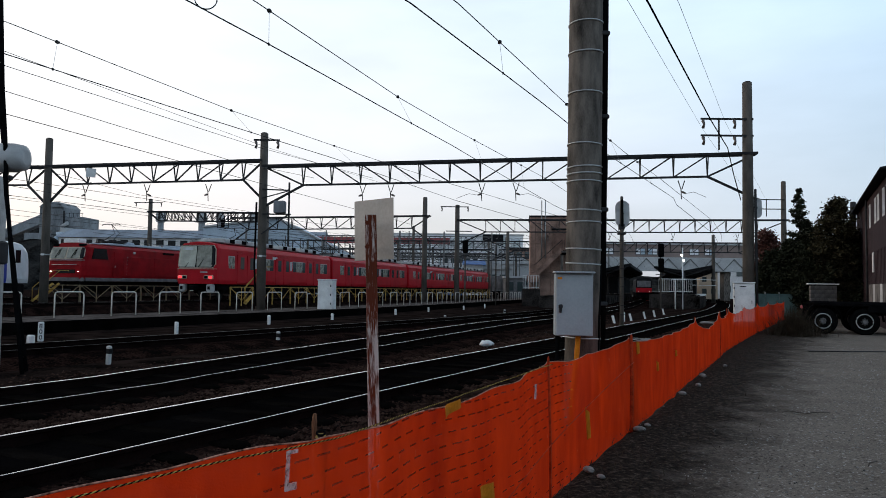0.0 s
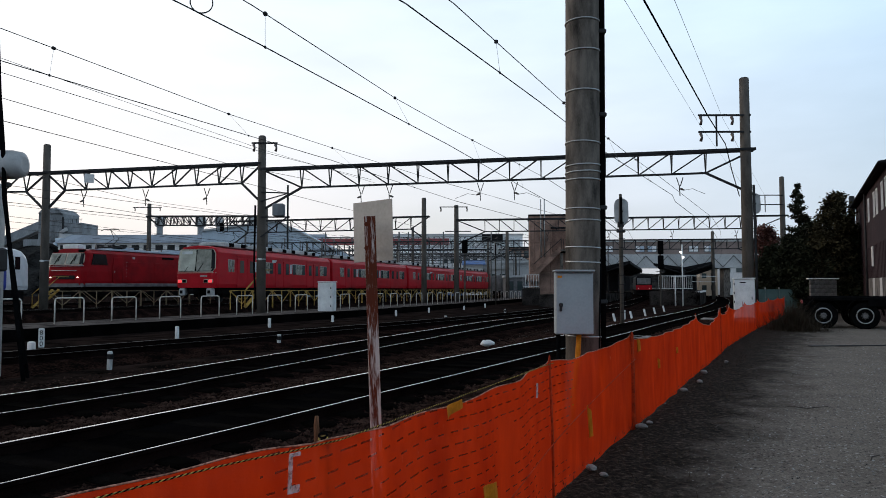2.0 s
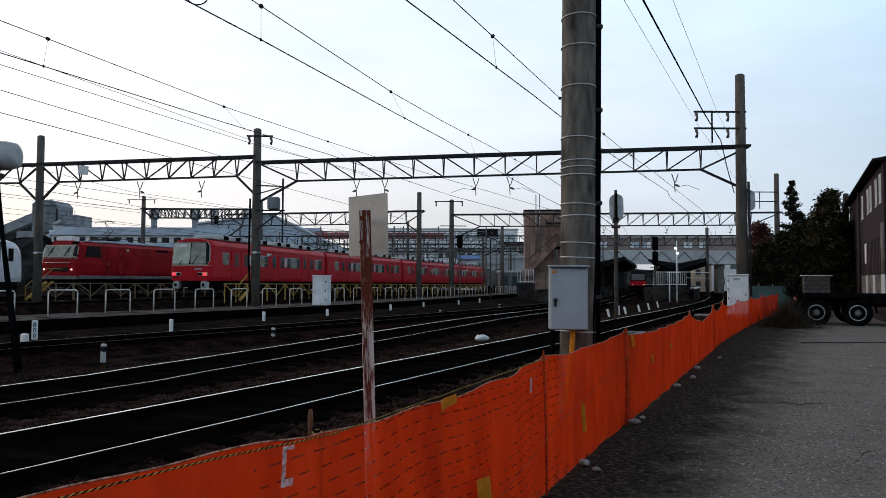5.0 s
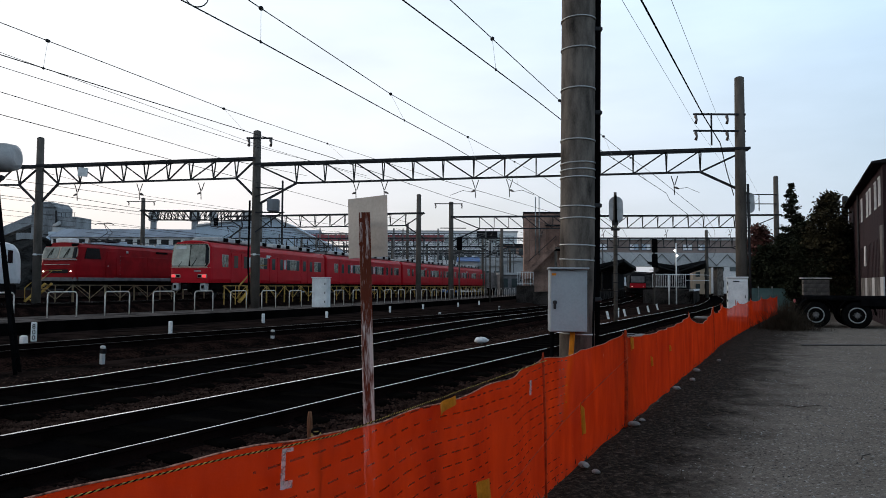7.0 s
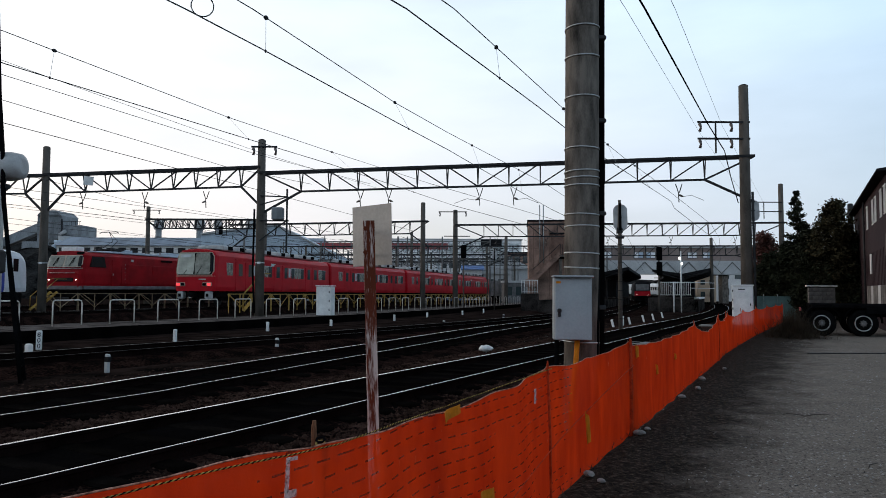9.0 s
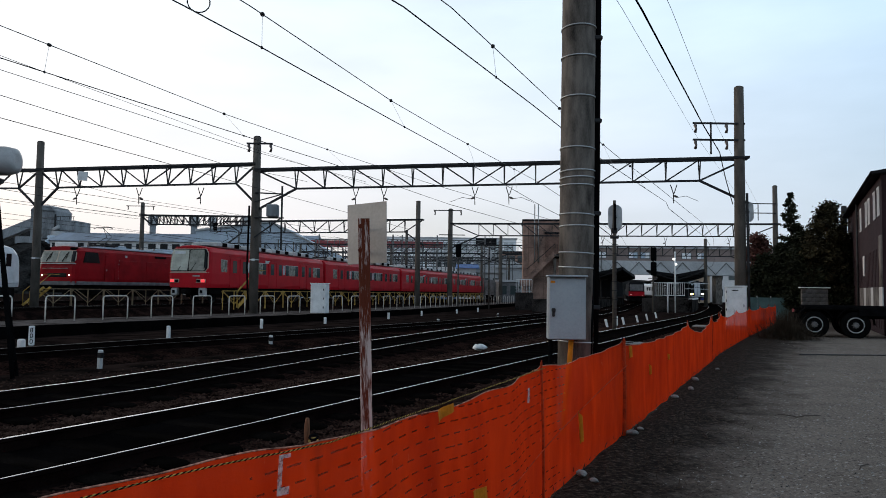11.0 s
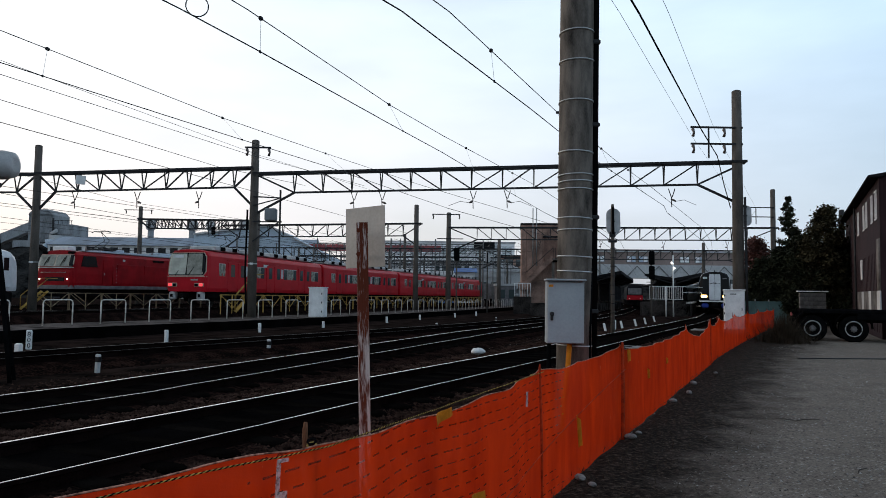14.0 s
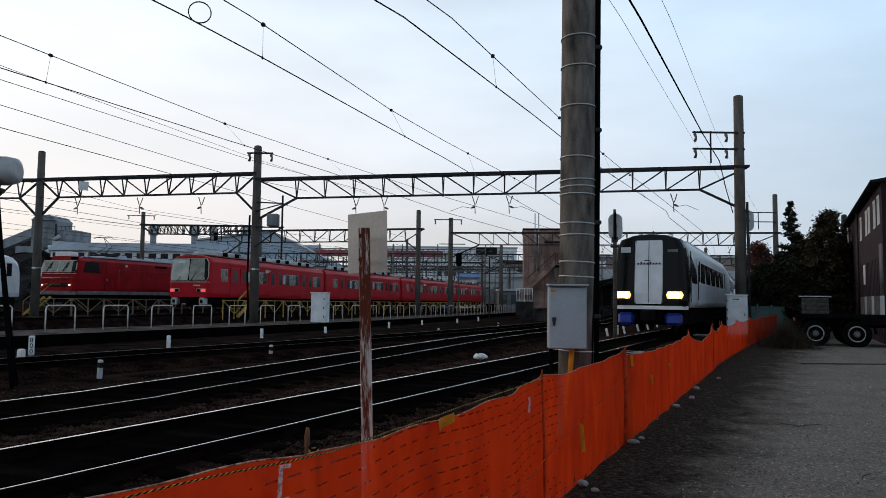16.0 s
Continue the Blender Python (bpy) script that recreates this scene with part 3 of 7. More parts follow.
def walkway():
    """Raised walkway between the running lines and the sidings, with a low retaining edge."""
    c = smooth_path([(-27, -8), (-12.6, 21.0), (-9.6, 27.2), (-4.4, 40.2), (2.5, 62), (10.5, 90), (18, 115)])
    m = ribbon(c, [(-3.6, -0.1), (-3.6, .30), (-.04, .30), (0, .27), (0, -0.1)])
    tagged(part("walkway", m, M["path"]), "grey concrete walkway beside the running lines", "walkway", kind="structure")
    # shaded outer face of the walkway, painted as a near-black kerb
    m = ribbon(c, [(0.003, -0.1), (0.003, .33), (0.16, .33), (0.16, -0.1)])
    tagged(part("walkway_kerb", m, M["bed"]), "walkway edge with its shaded side coloured black", "kerb", kind="structure")
    return c


# ---- overhead line ----
def mast(m, x, y, top, r, name="mast", base=0.0, lab="weathered round concrete overhead line mast"):
    t = thing(name, pose(x, y, base + low(y)), lab, "mast", "overhead line masts")
    h = top - base - low(y)
    part("pole", Mesh().tube([(0, 0, -0.3), (0, 0, h)], [r * 1.3, r], 16), M[m], t)
    part("cap", Mesh().tube([(0, 0, h), (0, 0, h + .05)], [r, r * .6], 16), M["steel"], t)
    part("footing", Mesh().tube([(0, 0, -0.3), (0, 0, .12)], r * 2.0, 12), M["concrete"], t, "concrete footing")
    return t


def truss(a, b, depth, n, chord, name="portal_beam", lab="dark steel lattice portal beam between masts", knee=True, mname="steel"):
    """A lattice beam from a to b with verticals and diagonals, knees at both ends."""
    a, b = Vector(a), Vector(b)
    t = thing(name, Matrix.Translation(a), lab, "portal beam", "portal beams")
    d = b - a
    dn = Vector((0, 0, -depth))
    w = Vector((d.y, -d.x, 0)).normalized() * 0.26
    for k in (-1, 1):
        part("top_chord", Mesh().bar(w * k, d + w * k, chord * 1.1, chord * 1.2), M[mname], t)
    part("bottom_chord", Mesh().bar(d * .09 + dn, d * .91 + dn, chord, chord), M[mname], t)
    for k in range(n + 1):
        p = d * (0.09 + 0.82 * k / n)
        part("vertical", Mesh().bar(p + w, p + dn, chord * .55), M[mname], t)
        part("vertical", Mesh().bar(p - w, p + dn, chord * .55), M[mname], t)
        part("tie", Mesh().bar(p + w, p - w, chord * .6), M[mname], t)
        if k < n:
            q = d * (0.09 + 0.82 * (k + 1) / n)
            u = w if k % 2 else -w
            if k < n // 2:
                part("diagonal", Mesh().bar(p + u, q + dn, chord * .65), M[mname], t)
            else:
                part("diagonal", Mesh().bar(p + dn, q + u, chord * .65), M[mname], t)
    part("diagonal", Mesh().bar((0, 0, 0), d * .09 + dn, chord * .9), M[mname], t)
    part("diagonal", Mesh().bar(d, d * .91 + dn, chord * .9), M[mname], t)
    if knee:
        for e, f in ((0.0, .09), (1.0, .91)):
            part("knee_brace", Mesh().bar(d * e + dn * 2.1, d * f + dn, chord * 1.1), M[mname], t)
    return t


def arm(p, d, name="registration_arm", reach=False):
    """A drop bracket under a beam with an insulator and a thin steady arm."""
    t = thing(name, Matrix.Translation(p), "thin steel drop bracket with insulator under the portal beam", "bracket",
              "drop brackets")
    part("hanger", Mesh().tube([(-.15, 0, 0), (-.02, 0, -.4), (0, 0, -.85)], .022, 6), M["steel"], t)
    part("brace", Mesh().tube([(.15, 0, 0), (.02, 0, -.4)], .022, 6), M["steel"], t)
    part("insulator", Mesh().tube([(0, 0, -.5), (-.08 * d, 0, -.53), (-.2 * d, 0, -.58)], [.03, .055, .03], 8), M["insul"], t)
    if reach:
        part("steady_arm", Mesh().tube([(-.2 * d, 0, -.58), (-.6 * d, .1, -.50), (-1.2 * d, .2, -.72)], .011, 5), M["steel"], t)


def wire(name, pts, r, lab, mat_="wire"):
    tagged(part(name, Mesh().tube(pts, r, 5), M[mat_]), lab, "overhead wire", "overhead wires")


def overhead():
    P1, P2, P3 = (-20.83, 37.78), (-9.11, 36.22), (13.6, 32.2)
    for (x, y), top, r in ((P1, 9.0, .175), (P2, 9.1, .19), (P3, 10.85, .205)):
        mast("poledark", x, y, top, r)
    truss((P1[0], P1[1], 7.52), (P2[0], P2[1], 7.72), 0.95, 8, .09)
    truss((P2[0], P2[1], 7.42), (P3[0] + .4, P3[1], 7.62), 0.98, 13, .09)
    truss((-33.5, 39.5, 7.62), (P1[0], P1[1], 7.5), 0.95, 8, .09)
    # second row of portals
    g2 = [(-1.7, 65.0, 9.4), (1.25, 66.5, 8.9), (29.9, 63.4, 11.0)]
    for x, y, top in g2:
        mast("poledark", x, y, top, .2)
    truss((1.25, 66.5, 7.55), (30.3, 63.4, 7.6), 1.1, 18, .10)
    truss((-20, 68, 7.6), (-1.2, 65.0, 7.75), 1.1, 11, .10)
    for x, y, top in ((-4.5, 108, 10.2), (8.2, 92, 8.4), (34, 91, 8.2)):
        mast("poledark", x, y, top, .19)
    truss((6, 93, 7.2), (40, 90, 7.2), 1.2, 20, .11)
    truss((-30, 100, 7.4), (9, 96, 7.4), 1.2, 22, .11)
    # light lattice portals crowd the far sidings
    for y, x0, x1, z in ((105, -17, 7, 8.5), (112, -16, 9, 6.9), (128, -16, 11, 9.3), (134, -14, 13, 7.4), (152, -14, 16, 10.3), (158, -12, 16, 8.2)):
        truss((x0, y, z), (x1, y - 1, z), .9, 26, .085, name="light_portal", lab="light grey lattice portal over the far sidings", knee=False, mname="farsteel")
        for x in (x0, (x0 + x1) / 2, x1):
            mast("farsteel", x, y - .5, z + .7, .08)
    # third and fourth rows over the sidings
    for y, x0, x1, z in ((118, -22, 22, 7.3), (140, -18, 30, 7.5), (165, -14, 40, 7.7)):
        truss((x0, y, z), (x1, y - 2, z), 1.2, 22, .13, knee=False)
        for x in (x0, (x0 * 2 + x1) / 3, (x0 + x1 * 2) / 3, x1):
            mast("poledark", x, y - 1, z + 1.2, .18)


ground()
track("track_near", NEAR, -40, 380, RAIL_Z, "curving railway track with shiny rails on dark ballast", (0, 60))
track("track_middle", SECOND, -40, 260, RAIL_Z, "railway track with shiny rails on dark ballast", (0, 45))
track("track_outer", THIRD, -38, 190, RAIL_Z, "railway track with dull rails on dark ballast", dull=True)
track("siding_of_red_train", EMU, 27, 158, .55, "siding track under the red commuter train", dull=True)
track("siding_of_locomotive", LOCO, 27, 128, .62, "siding track under the red locomotive", dull=True)
gravel_lot()
KERB = walkway()
overhead()


# ---- orange net fence ----
NET = smooth_path([(-3.2, -1.2), (-2.0, .55), (-1.09, 1.85), (-.49, 2.78), (.2, 4.1), (.74, 5.3), (1.15, 6.15), (2.01, 7.9), (2.74, 9.33),
                   (4.46, 12.83), (6.1, 16.1), (7.37, 18.7), (11.21, 25.86), (18.5, 39.2)], 0.4)
POSTS = [0.05, 2.3, 4.90, 7.71, 10.58, 16.10, 20.0, 22.6, 26.5, 30.8, 35.5, 40.5, 45.5]


def hem_rise(s):
    """The net hangs a little higher before the wooden stake and dips behind it."""
    for (a, u), (b, v) in (((0, .04), (4.3, .04)), ((4.3, .04), (4.88, -.03)), ((4.88, -.03), (5.8, 0))):
        if a <= s < b:
            return u + (v - u) * (s - a) / (b - a)
    return 0.0


def net_fence():
    t = thing("safety_net_fence", Matrix(), "orange plastic safety net fence on thin stakes", "fence")
    tot = length(NET)
    sag = [.03, .03, .04, .03, .06, .2, .12, .1, .08, .08, .06, .06]
    for i in range(len(POSTS) - 1):
        a, b = POSTS[i], min(POSTS[i + 1], tot)
        n, k = max(8, int((b - a) / .09)), 14
        vs, uvs = [], []
        for u in range(n + 1):
            s = a + (b - a) * u / n
            p, h = along(NET, s)
            q = u / n
            top = .985 - sag[i] * (1 - (2 * q - 1) ** 2) + .02 * noise.noise((s * 2.1, 5, 0)) + (.012 if i < 4 else .06) * math.exp(-min(q, 1 - q) * (b - a) / .13) + (.035 if i < 4 else 0) + hem_rise(s)
            side = Vector((math.cos(radians(h)), -math.sin(radians(h))))
            for w in range(k + 1):
                f = w / k
                z = .015 + (top - .015) * f
                off = (.035 * noise.noise((s * 1.6, z * 1.2, i)) + .022 * math.sin(s * 7 + z * 3 + 2 * noise.noise((s, z, 9)))
                       * (.4 + .6 * f)) * (1 - math.exp(-min(q, 1 - q) * 9))
                vs.append((p.x + side.x * off, p.y + side.y * off, z + low(p.y)))
                uvs.append((s, z + .02 * math.sin(s * 3) + 0.1 * sag[i] * (2 * q - 1) ** 2))
        fs = [((k + 1) * u + w, (k + 1) * (u + 1) + w, (k + 1) * (u + 1) + w + 1, (k + 1) * u + w + 1)
              for u in range(n) for w in range(k)]
        m = Mesh()
        m.add(vs, fs, True)
        me = bpy.data.meshes.new("net_panel")
        me.from_pydata(m.v, [], m.f)
        me.polygons.foreach_set("use_smooth", m.sm)
        uv = me.uv_layers.new(name="UVMap")
        for lp in me.loops:
            uv.data[lp.index].uv = uvs[lp.vertex_index]
        me.materials.append(M["orange"])
        net = part("net_panel", me, None, t)
        # hem along the top
        hem = [(vs[(k + 1) * u + k][0], vs[(k + 1) * u + k][1], vs[(k + 1) * u + k][2]) for u in range(n + 1)]
        part("hem", Mesh().tube(hem, .0035 if i < 4 else .005, 5), M["hempale"], net, "frayed pale hem")
    for i, s in enumerate(POSTS):
        p, h = along(NET, min(s, tot))
        wood = i in (1, 2)
        top = 1.085 if wood else 1.08
        # stake 4 is thickened to stand for the dark fold of the net
        o = part("stake", Mesh().tube([(0, 0, -.2), (.004, 0, .5), (-.006, 0, top - .03), (-.004, 0, top)],
                                      [.013, .012, .011, .007] if wood else [.021, .020, .017, .006] if i == 4 else [.010, .010, .009, .004], 8),
                 M["woodpost" if wood else "orangepost"], t, "weathered stake" if wood else "")
        sd = 1 if i in (3, 4, 6) else -1
        o.matrix_world = pose(p.x + sd * .026, p.y - sd * .015, low(p.y), 1.5 * math.sin(i * 3), 1.2 * math.cos(i * 5), 0)
    return t


net_fence()


# ---- near things ----
def big_pole():
    x, y, r = 1.632, 8.5, .197
    t = thing("utility_pole", pose(x, y, 0, 0, 0.5, 0), "tall grey concrete pole with steel bands and a black conduit", "pole")
    part("pole", Mesh().tube([(0, 0, -.3), (0, 0, 3), (0, 0, 6), (0, 0, 12)], [r * 1.05, r * 1.02, r, r * .9], 32), M["concrete"], t)
    me = Mesh().tube([(0, 0, -.008), (0, 0, .008)], r * 1.065, 32).data("steel_band", M["galv"])
    for z in (4.71, 4.36, 3.87, 3.26, 2.99, 2.91, 2.82, 2.48, 2.34, 2.03, 1.86, 1.0, 5.3, 6.0):
        o = part("steel_band", me, None, t, "thin galvanised band")
        o.location = (0, 0, z)
        o.rotation_euler = (radians(1.5), radians(2.0 * math.sin(z * 9)), z)
    part("conduit", Mesh().tube([(.215, -.03, -.1), (.215, -.03, 12)], .045, 10), M["black"], t, "black plastic conduit")
    part("conduit", Mesh().tube([(.14, -.12, -.1), (.15, -.11, 1.2), (.18, -.06, 1.9)], .03, 8), M["black"], t, "black plastic conduit")
    for z in (1.4, 2.5, 3.6, 4.6):
        part("clamp", Mesh().box((.215, -.03, z), (.11, .12, .05), bevel=.01), M["steel"], t)


def cabinet():
    t = thing("control_cabinet", pose(1.475, 8.19, 1.04, 0, 0.3, -3), "pale grey steel control cabinet clamped to the pole", "cabinet")
    part("body", Mesh().box((0, 0.03, .35), (.42, .2, .70), bevel=.008), M["boxgrey"], t)
    d = part("door", Mesh().box((0, -.08, .345), (.405, .02, .68), bevel=.006), M["boxgrey"], t)
    part("handle", Mesh().box((-.155, -.1, .3), (.03, .02, .085), bevel=.006).box((-.155, -.105, .33), (.045, .03, .045), bevel=.01),
         M["steel"], d, "dark latch handle")
    part("warning_sticker", Mesh().box((-.165, -.0915, .645), (.05, .003, .025)), M["tape"], d, "small yellow sticker")
    part("rain_hood", Mesh().box((0, .0, .712), (.445, .29, .022), bevel=.006), M["boxgrey"], t)
    part("mounting_rail", Mesh().box((0, .16, .5), (.3, .08, .04)), M["galv"], t)
    part("mounting_rail", Mesh().box((0, .16, .2), (.3, .08, .04)), M["galv"], t)
    part("cable_duct", Mesh().tube([(-.17, .05, 0), (-.17, .06, -1.1)], .025, 8), M["black"], t, "black cable duct")
    part("cable_duct", Mesh().tube([(.06, .03, 0), (.04, .0, -.25), (.0, -.02, -.6), (-.02, 0, -1.1)], .03, 8), M["tape"], t, "yellow cable sleeve")


def sign():
    t = thing("sign_post", pose(-.385, 3.98, 0, 0, 0.0, 0), "rusty angle-iron post carrying a blank sign seen from behind", "sign")
    m = Mesh()
    prof = [(-.03, -.03), (.03, -.03), (.03, -.022), (-.022, -.022), (-.022, .03), (-.03, .03)]
    m.loft([[(a, b, z) for a, b in prof] for z in (-.2, .5, 1.2, 1.975)])
    o = part("post", m, M["rust"], t, "rusted angle iron with flaking white paint")
    o.rotation_euler = (0, radians(-1.8), radians(8))
    o.location = (.045, -.02, 0)
    p = part("plate", Mesh().box((0, 0, 0), (.29, .004, .345), bevel=.0015), M["signback"], t, "pale grey aluminium sign plate")
    p.matrix_basis = pose(-.012, .115, 1.905, 0, -1.6, -35)
    for z in (1.80, 1.93):
        part("bolt", Mesh().tube([(-.03, -.06, z), (-.03, .12, z)], .007, 8).tube([(-.03, -.064, z), (-.03, -.052, z)], .013, 6), M["rust"], t)


def net_bits():
    # rope along the hem
    pts = []
    s = .1
    a5, b5 = along(NET, 4.9)[0], along(NET, 7.71)[0]
    while s < 7.7:
        p, h = along(NET, s)
        if s > 4.9:
            p = a5.lerp(b5, (s - 4.9) / 2.81)
        pts.append((p.x + .05, p.y - .03, (1.03 if s < 4.3 else max(1.003, 1.03 - .045 * (s - 4.3))) + .01 * max(0, s - 4.9) + .004 * noise.noise((s * 4, 0, 0))))
        s += .12
    fine = []
    for i in range(len(pts) - 1):
        a, b = Vector(pts[i]), Vector(pts[i + 1])
        fine += [a.lerp(b, k / 20) for k in range(20)]
    t = thing("rope", Matrix(), "yellow and black twisted rope tied along the net", "rope")
    for k, mm in ((0, "ropeyellow"), (math.pi, "black")):
        strand = [p + 0.0018 * Vector((math.cos(i * 1.5 + k) * .8, math.cos(i * 1.5 + k) * -.5, math.sin(i * 1.5 + k))) for i, p in enumerate(fine)]
        part("strand", Mesh().tube(strand, .0021, 5), M[mm], t, "yellow strand" if k == 0 else "black strand")
    for q in (4.9, 7.66):
        p, h = along(NET, q)
        for k in range(3):
            ring = [(p.x - .022 + .017 * math.cos(a * .7), p.y + .01 + .017 * math.sin(a * .7), .985 + .014 * k + .006 * math.sin(a * .7)) for a in range(10)]
            part("knot", Mesh().tube(ring, .0042, 5), M["ropeyellow" if k % 2 else "black"], t, "rope knot round a stake")
    cord = []
    for i in range(30):
        f = i / 29
        p, h = along(NET, 5.6 + 5.0 * f)
        cord.append((p.x + .05, p.y - .03, .16 + .62 * f + .04 * math.sin(f * math.pi)))
    tagged(part("cord", Mesh().tube(cord, .004, 5), M["orangepost"]), "thin orange cord slung across the net", "cord")
    for s, z, w, h, lab in ((5.86, .985, .15, .06, "yellow plastic strip on the net's upper hem"), (8.65, .45, .06, .30, "torn yellow tape hanging on the net"), (11.9, .62, .04, .14, "torn yellow tape hanging on the net"), (13.4, .66, .05, .10, "torn yellow tape hanging on the net"),
                            (6.32, .43, .16, .18, "yellow plastic strip low on the net"), (10.75, .93, .08, .16, "torn yellow tape hanging on the net")):
        p, hd = along(NET, s)
        m = Mesh()
        rings = []
        for k in range(7):
            f = k / 6
            rings.append([(w * (f - .5), -.004 + .012 * math.sin(f * 5), h * (.5 - .25 * f)), (w * (f - .5), -.001 + .012 * math.sin(f * 5), h * (.5 - .25 * f)),
                          (w * (f - .5), -.001 + .012 * math.sin(f * 5), -h * .5), (w * (f - .5), -.004 + .012 * math.sin(f * 5), -h * .5)])
        m.loft(rings)
        o = tagged(part("plastic_strip", m, M["tape"]), lab, "plastic strip", "plastic strips")
        o.matrix_world = pose(p.x + .05, p.y - .04, z, 0, -14, 90 - hd)
    # the folded white scrap behind the net near the first stake
    p, hd = along(NET, 4.645)
    m = Mesh().box((-.018, 0, .07), (.018, .004, .14)).box((.004, 0, .134), (.05, .005, .013)).box((.006, 0, .012), (.05, .005, .026))
    o = tagged(part("white_scrap", m, M["film"]), "white plastic scrap caught on the net", "scrap")
    o.matrix_world = pose(p.x + .045, p.y - .03, .863, 0, 3, 90 - hd)


def clear_scrap():
    """A scrap of clear film stuck on the net beside a stake."""
    p, hd = along(NET, 7.27)
    m = Mesh()
    m.loft([[(-.028, -.002, z), (.028, .002, z), (.028, .004, z), (-.028, .0, z)] for z in (0, .05, .1)])
    o = tagged(part("film_scrap", m, M["film"]), "clear crumpled film stuck on the net", "scrap")
    o.matrix_world = pose(p.x + .04, p.y - .03, .83, 0, 6, 90 - hd)


def stones():
    rnd = random.Random(5)
    spots = [(1.24, 6.15, .09), (1.3, 5.95, .06), (2.14, 7.9, .11), (2.3, 8.15, .07), (3.5, 10.6, .1), (4.05, 11.5, .1), (4.55, 12.7, .12),
             (5.6, 14.4, .09)]
    for x, y, r in spots:
        r *= .62
        m = Mesh()
        rings = []
        for i in range(6):
            a = math.pi * (i + .5) / 6
            rings.append([(r * (1 + .25 * noise.noise((x * 9 + i, y * 9, k))) * math.sin(a) * math.cos(k * math.pi / 4),
                           r * .8 * (1 + .25 * noise.noise((x + i, y, k * 3))) * math.sin(a) * math.sin(k * math.pi / 4),
                           r * .45 * math.cos(a)) for k in range(8)])
        m.loft(rings)
        o = tagged(part("stone", m, M["stone"]), "pale stone lying at the foot of the net", "stone", "stones along the net")
        o.matrix_world = pose(x, y, .05 + r * .25, rnd.uniform(-8, 8), rnd.uniform(-8, 8), rnd.uniform(0, 360))
    for x, y, r in ((.2, 10.5, .10), (-.07, 9.9, .09), (.85, 11.6, .11), (.45, 10.9, .05), (-.3, 9.6, .05), (1.3, 12.6, .07), (.6, 11.3, .05)):
        m = Mesh()
        m.loft([[(r * k * (1 + .3 * noise.noise((x * 7, y * 5, q))) * math.cos(q * math.pi / 4), r * .7 * k * math.sin(q * math.pi / 4), z) for q in range(8)]
                for k, z in ((.9, 0), (1, .02), (.7, .045))])
        o = tagged(part("flat_stone", m, M["palestone"]), "pale flat stone among the dark ballast", "stone", "flat stones on the ballast")
        o.matrix_world = pose(x, y, .06, rnd.uniform(-9, 9), rnd.uniform(-9, 9), rnd.uniform(0, 360))
    # white bag on the near track's shoulder
    m = Mesh()
    rings = []
    for i in range(7):
        a = math.pi * (i + .4) / 7
        rings.append([(.17 * math.sin(a) * math.cos(k * math.pi / 5) * rnd.uniform(.65, 1.25),
                       .11 * math.sin(a) * math.sin(k * math.pi / 5) * rnd.uniform(.6, 1.3), .075 * math.cos(a) * rnd.uniform(.6, 1.5)) for k in range(10)])
    m.loft(rings, smooth=True)
    o = tagged(part("white_bag", m, M["white"]), "crumpled white bag lying between the tracks", "bag")
    o.matrix_world = pose(1.05, 17.3, .2, 0, 0, 20)


def marker(px, py, z, h, w, mname, lab, name="marker_post", tilt=0.0):
    t = tagged(part(name, Mesh().box((0, 0, h / 2 - .1), (w, w * .7, h + .2), bevel=w * .15), M[mname]), lab, "marker post", "marker posts")
    t.matrix_world = pose(px, py, z + low(py), 0, tilt, -28)
    return t


def hoops():
    """White pipe barriers along the walkway."""
    base = smooth_path([(-17.5, 15.5), (-13.1, 25.0), (-11.6, 28.4), (-8.7, 35.2), (-5.6, 43.0), (-.6, 57), (6.0, 77), (12, 96)])
    w = 1.15
    me = Mesh().tube([(0, -w / 2, -.1), (0, -w / 2, .78), (0, -w / 2 + .03, .85), (0, -w / 2 + .1, .88), (0, w / 2 - .1, .88), (0, w / 2 - .03, .85),
                      (0, w / 2, .78), (0, w / 2, -.1)], .024, 8).data("hoop", M["hoopcream"])
    s = 1.32
    while s < length(base) - 1:
        p, h = along(base, s)
        t = new("pipe_barrier", me)
        tagged(t, "cream-white painted steel pipe hoop barrier on the walkway", "barrier", "pipe barriers")
        t.matrix_world = pose(p.x, p.y, .30 + low(p.y), 0, 0, -h)
        s += 2.35


big_pole()
cabinet()
sign()
net_bits()
clear_scrap()
stones()
hoops()


# ---- trains ----
def shell(w, h, n=6, lean=0.05, r=0.45):
    """Half-round-cornered body section from floor to roof, as (x, z) from the lower left round to the lower right."""
    pts = [(-w / 2 + .06, 0), (-w / 2, .25), (-w / 2, .9), (-w / 2 + lean, h - r)]
    for i in range(1, n):
        pts.append((-(w / 2 - lean) + (w - 2 * lean) * (0.5 - 0.5 * math.cos(math.pi * i / n)),
                    h - r + r * math.sin(math.pi * i / n) ** .7))
    pts += [(w / 2 - lean, h - r), (w / 2, .9), (w / 2, .25), (w / 2 - .06, 0)]
    return pts


def bogie(parent, y):
    b = part("bogie", Mesh().box((0, y, .62), (2.0, 2.6, .25), bevel=.04).box((-.95, y, .5), (.18, 2.9, .3), bevel=.04)
             .box((.95, y, .5), (.18, 2.9, .3), bevel=.04), M["under"], parent)
    for d in (-1.05, 1.05):
        for sx_ in (-.62, .62):
            part("wheel", Mesh().tube([(sx_ - .06, y + d, .43), (sx_ + .06, y + d, .43)], .43, 18), M["steel"], b)


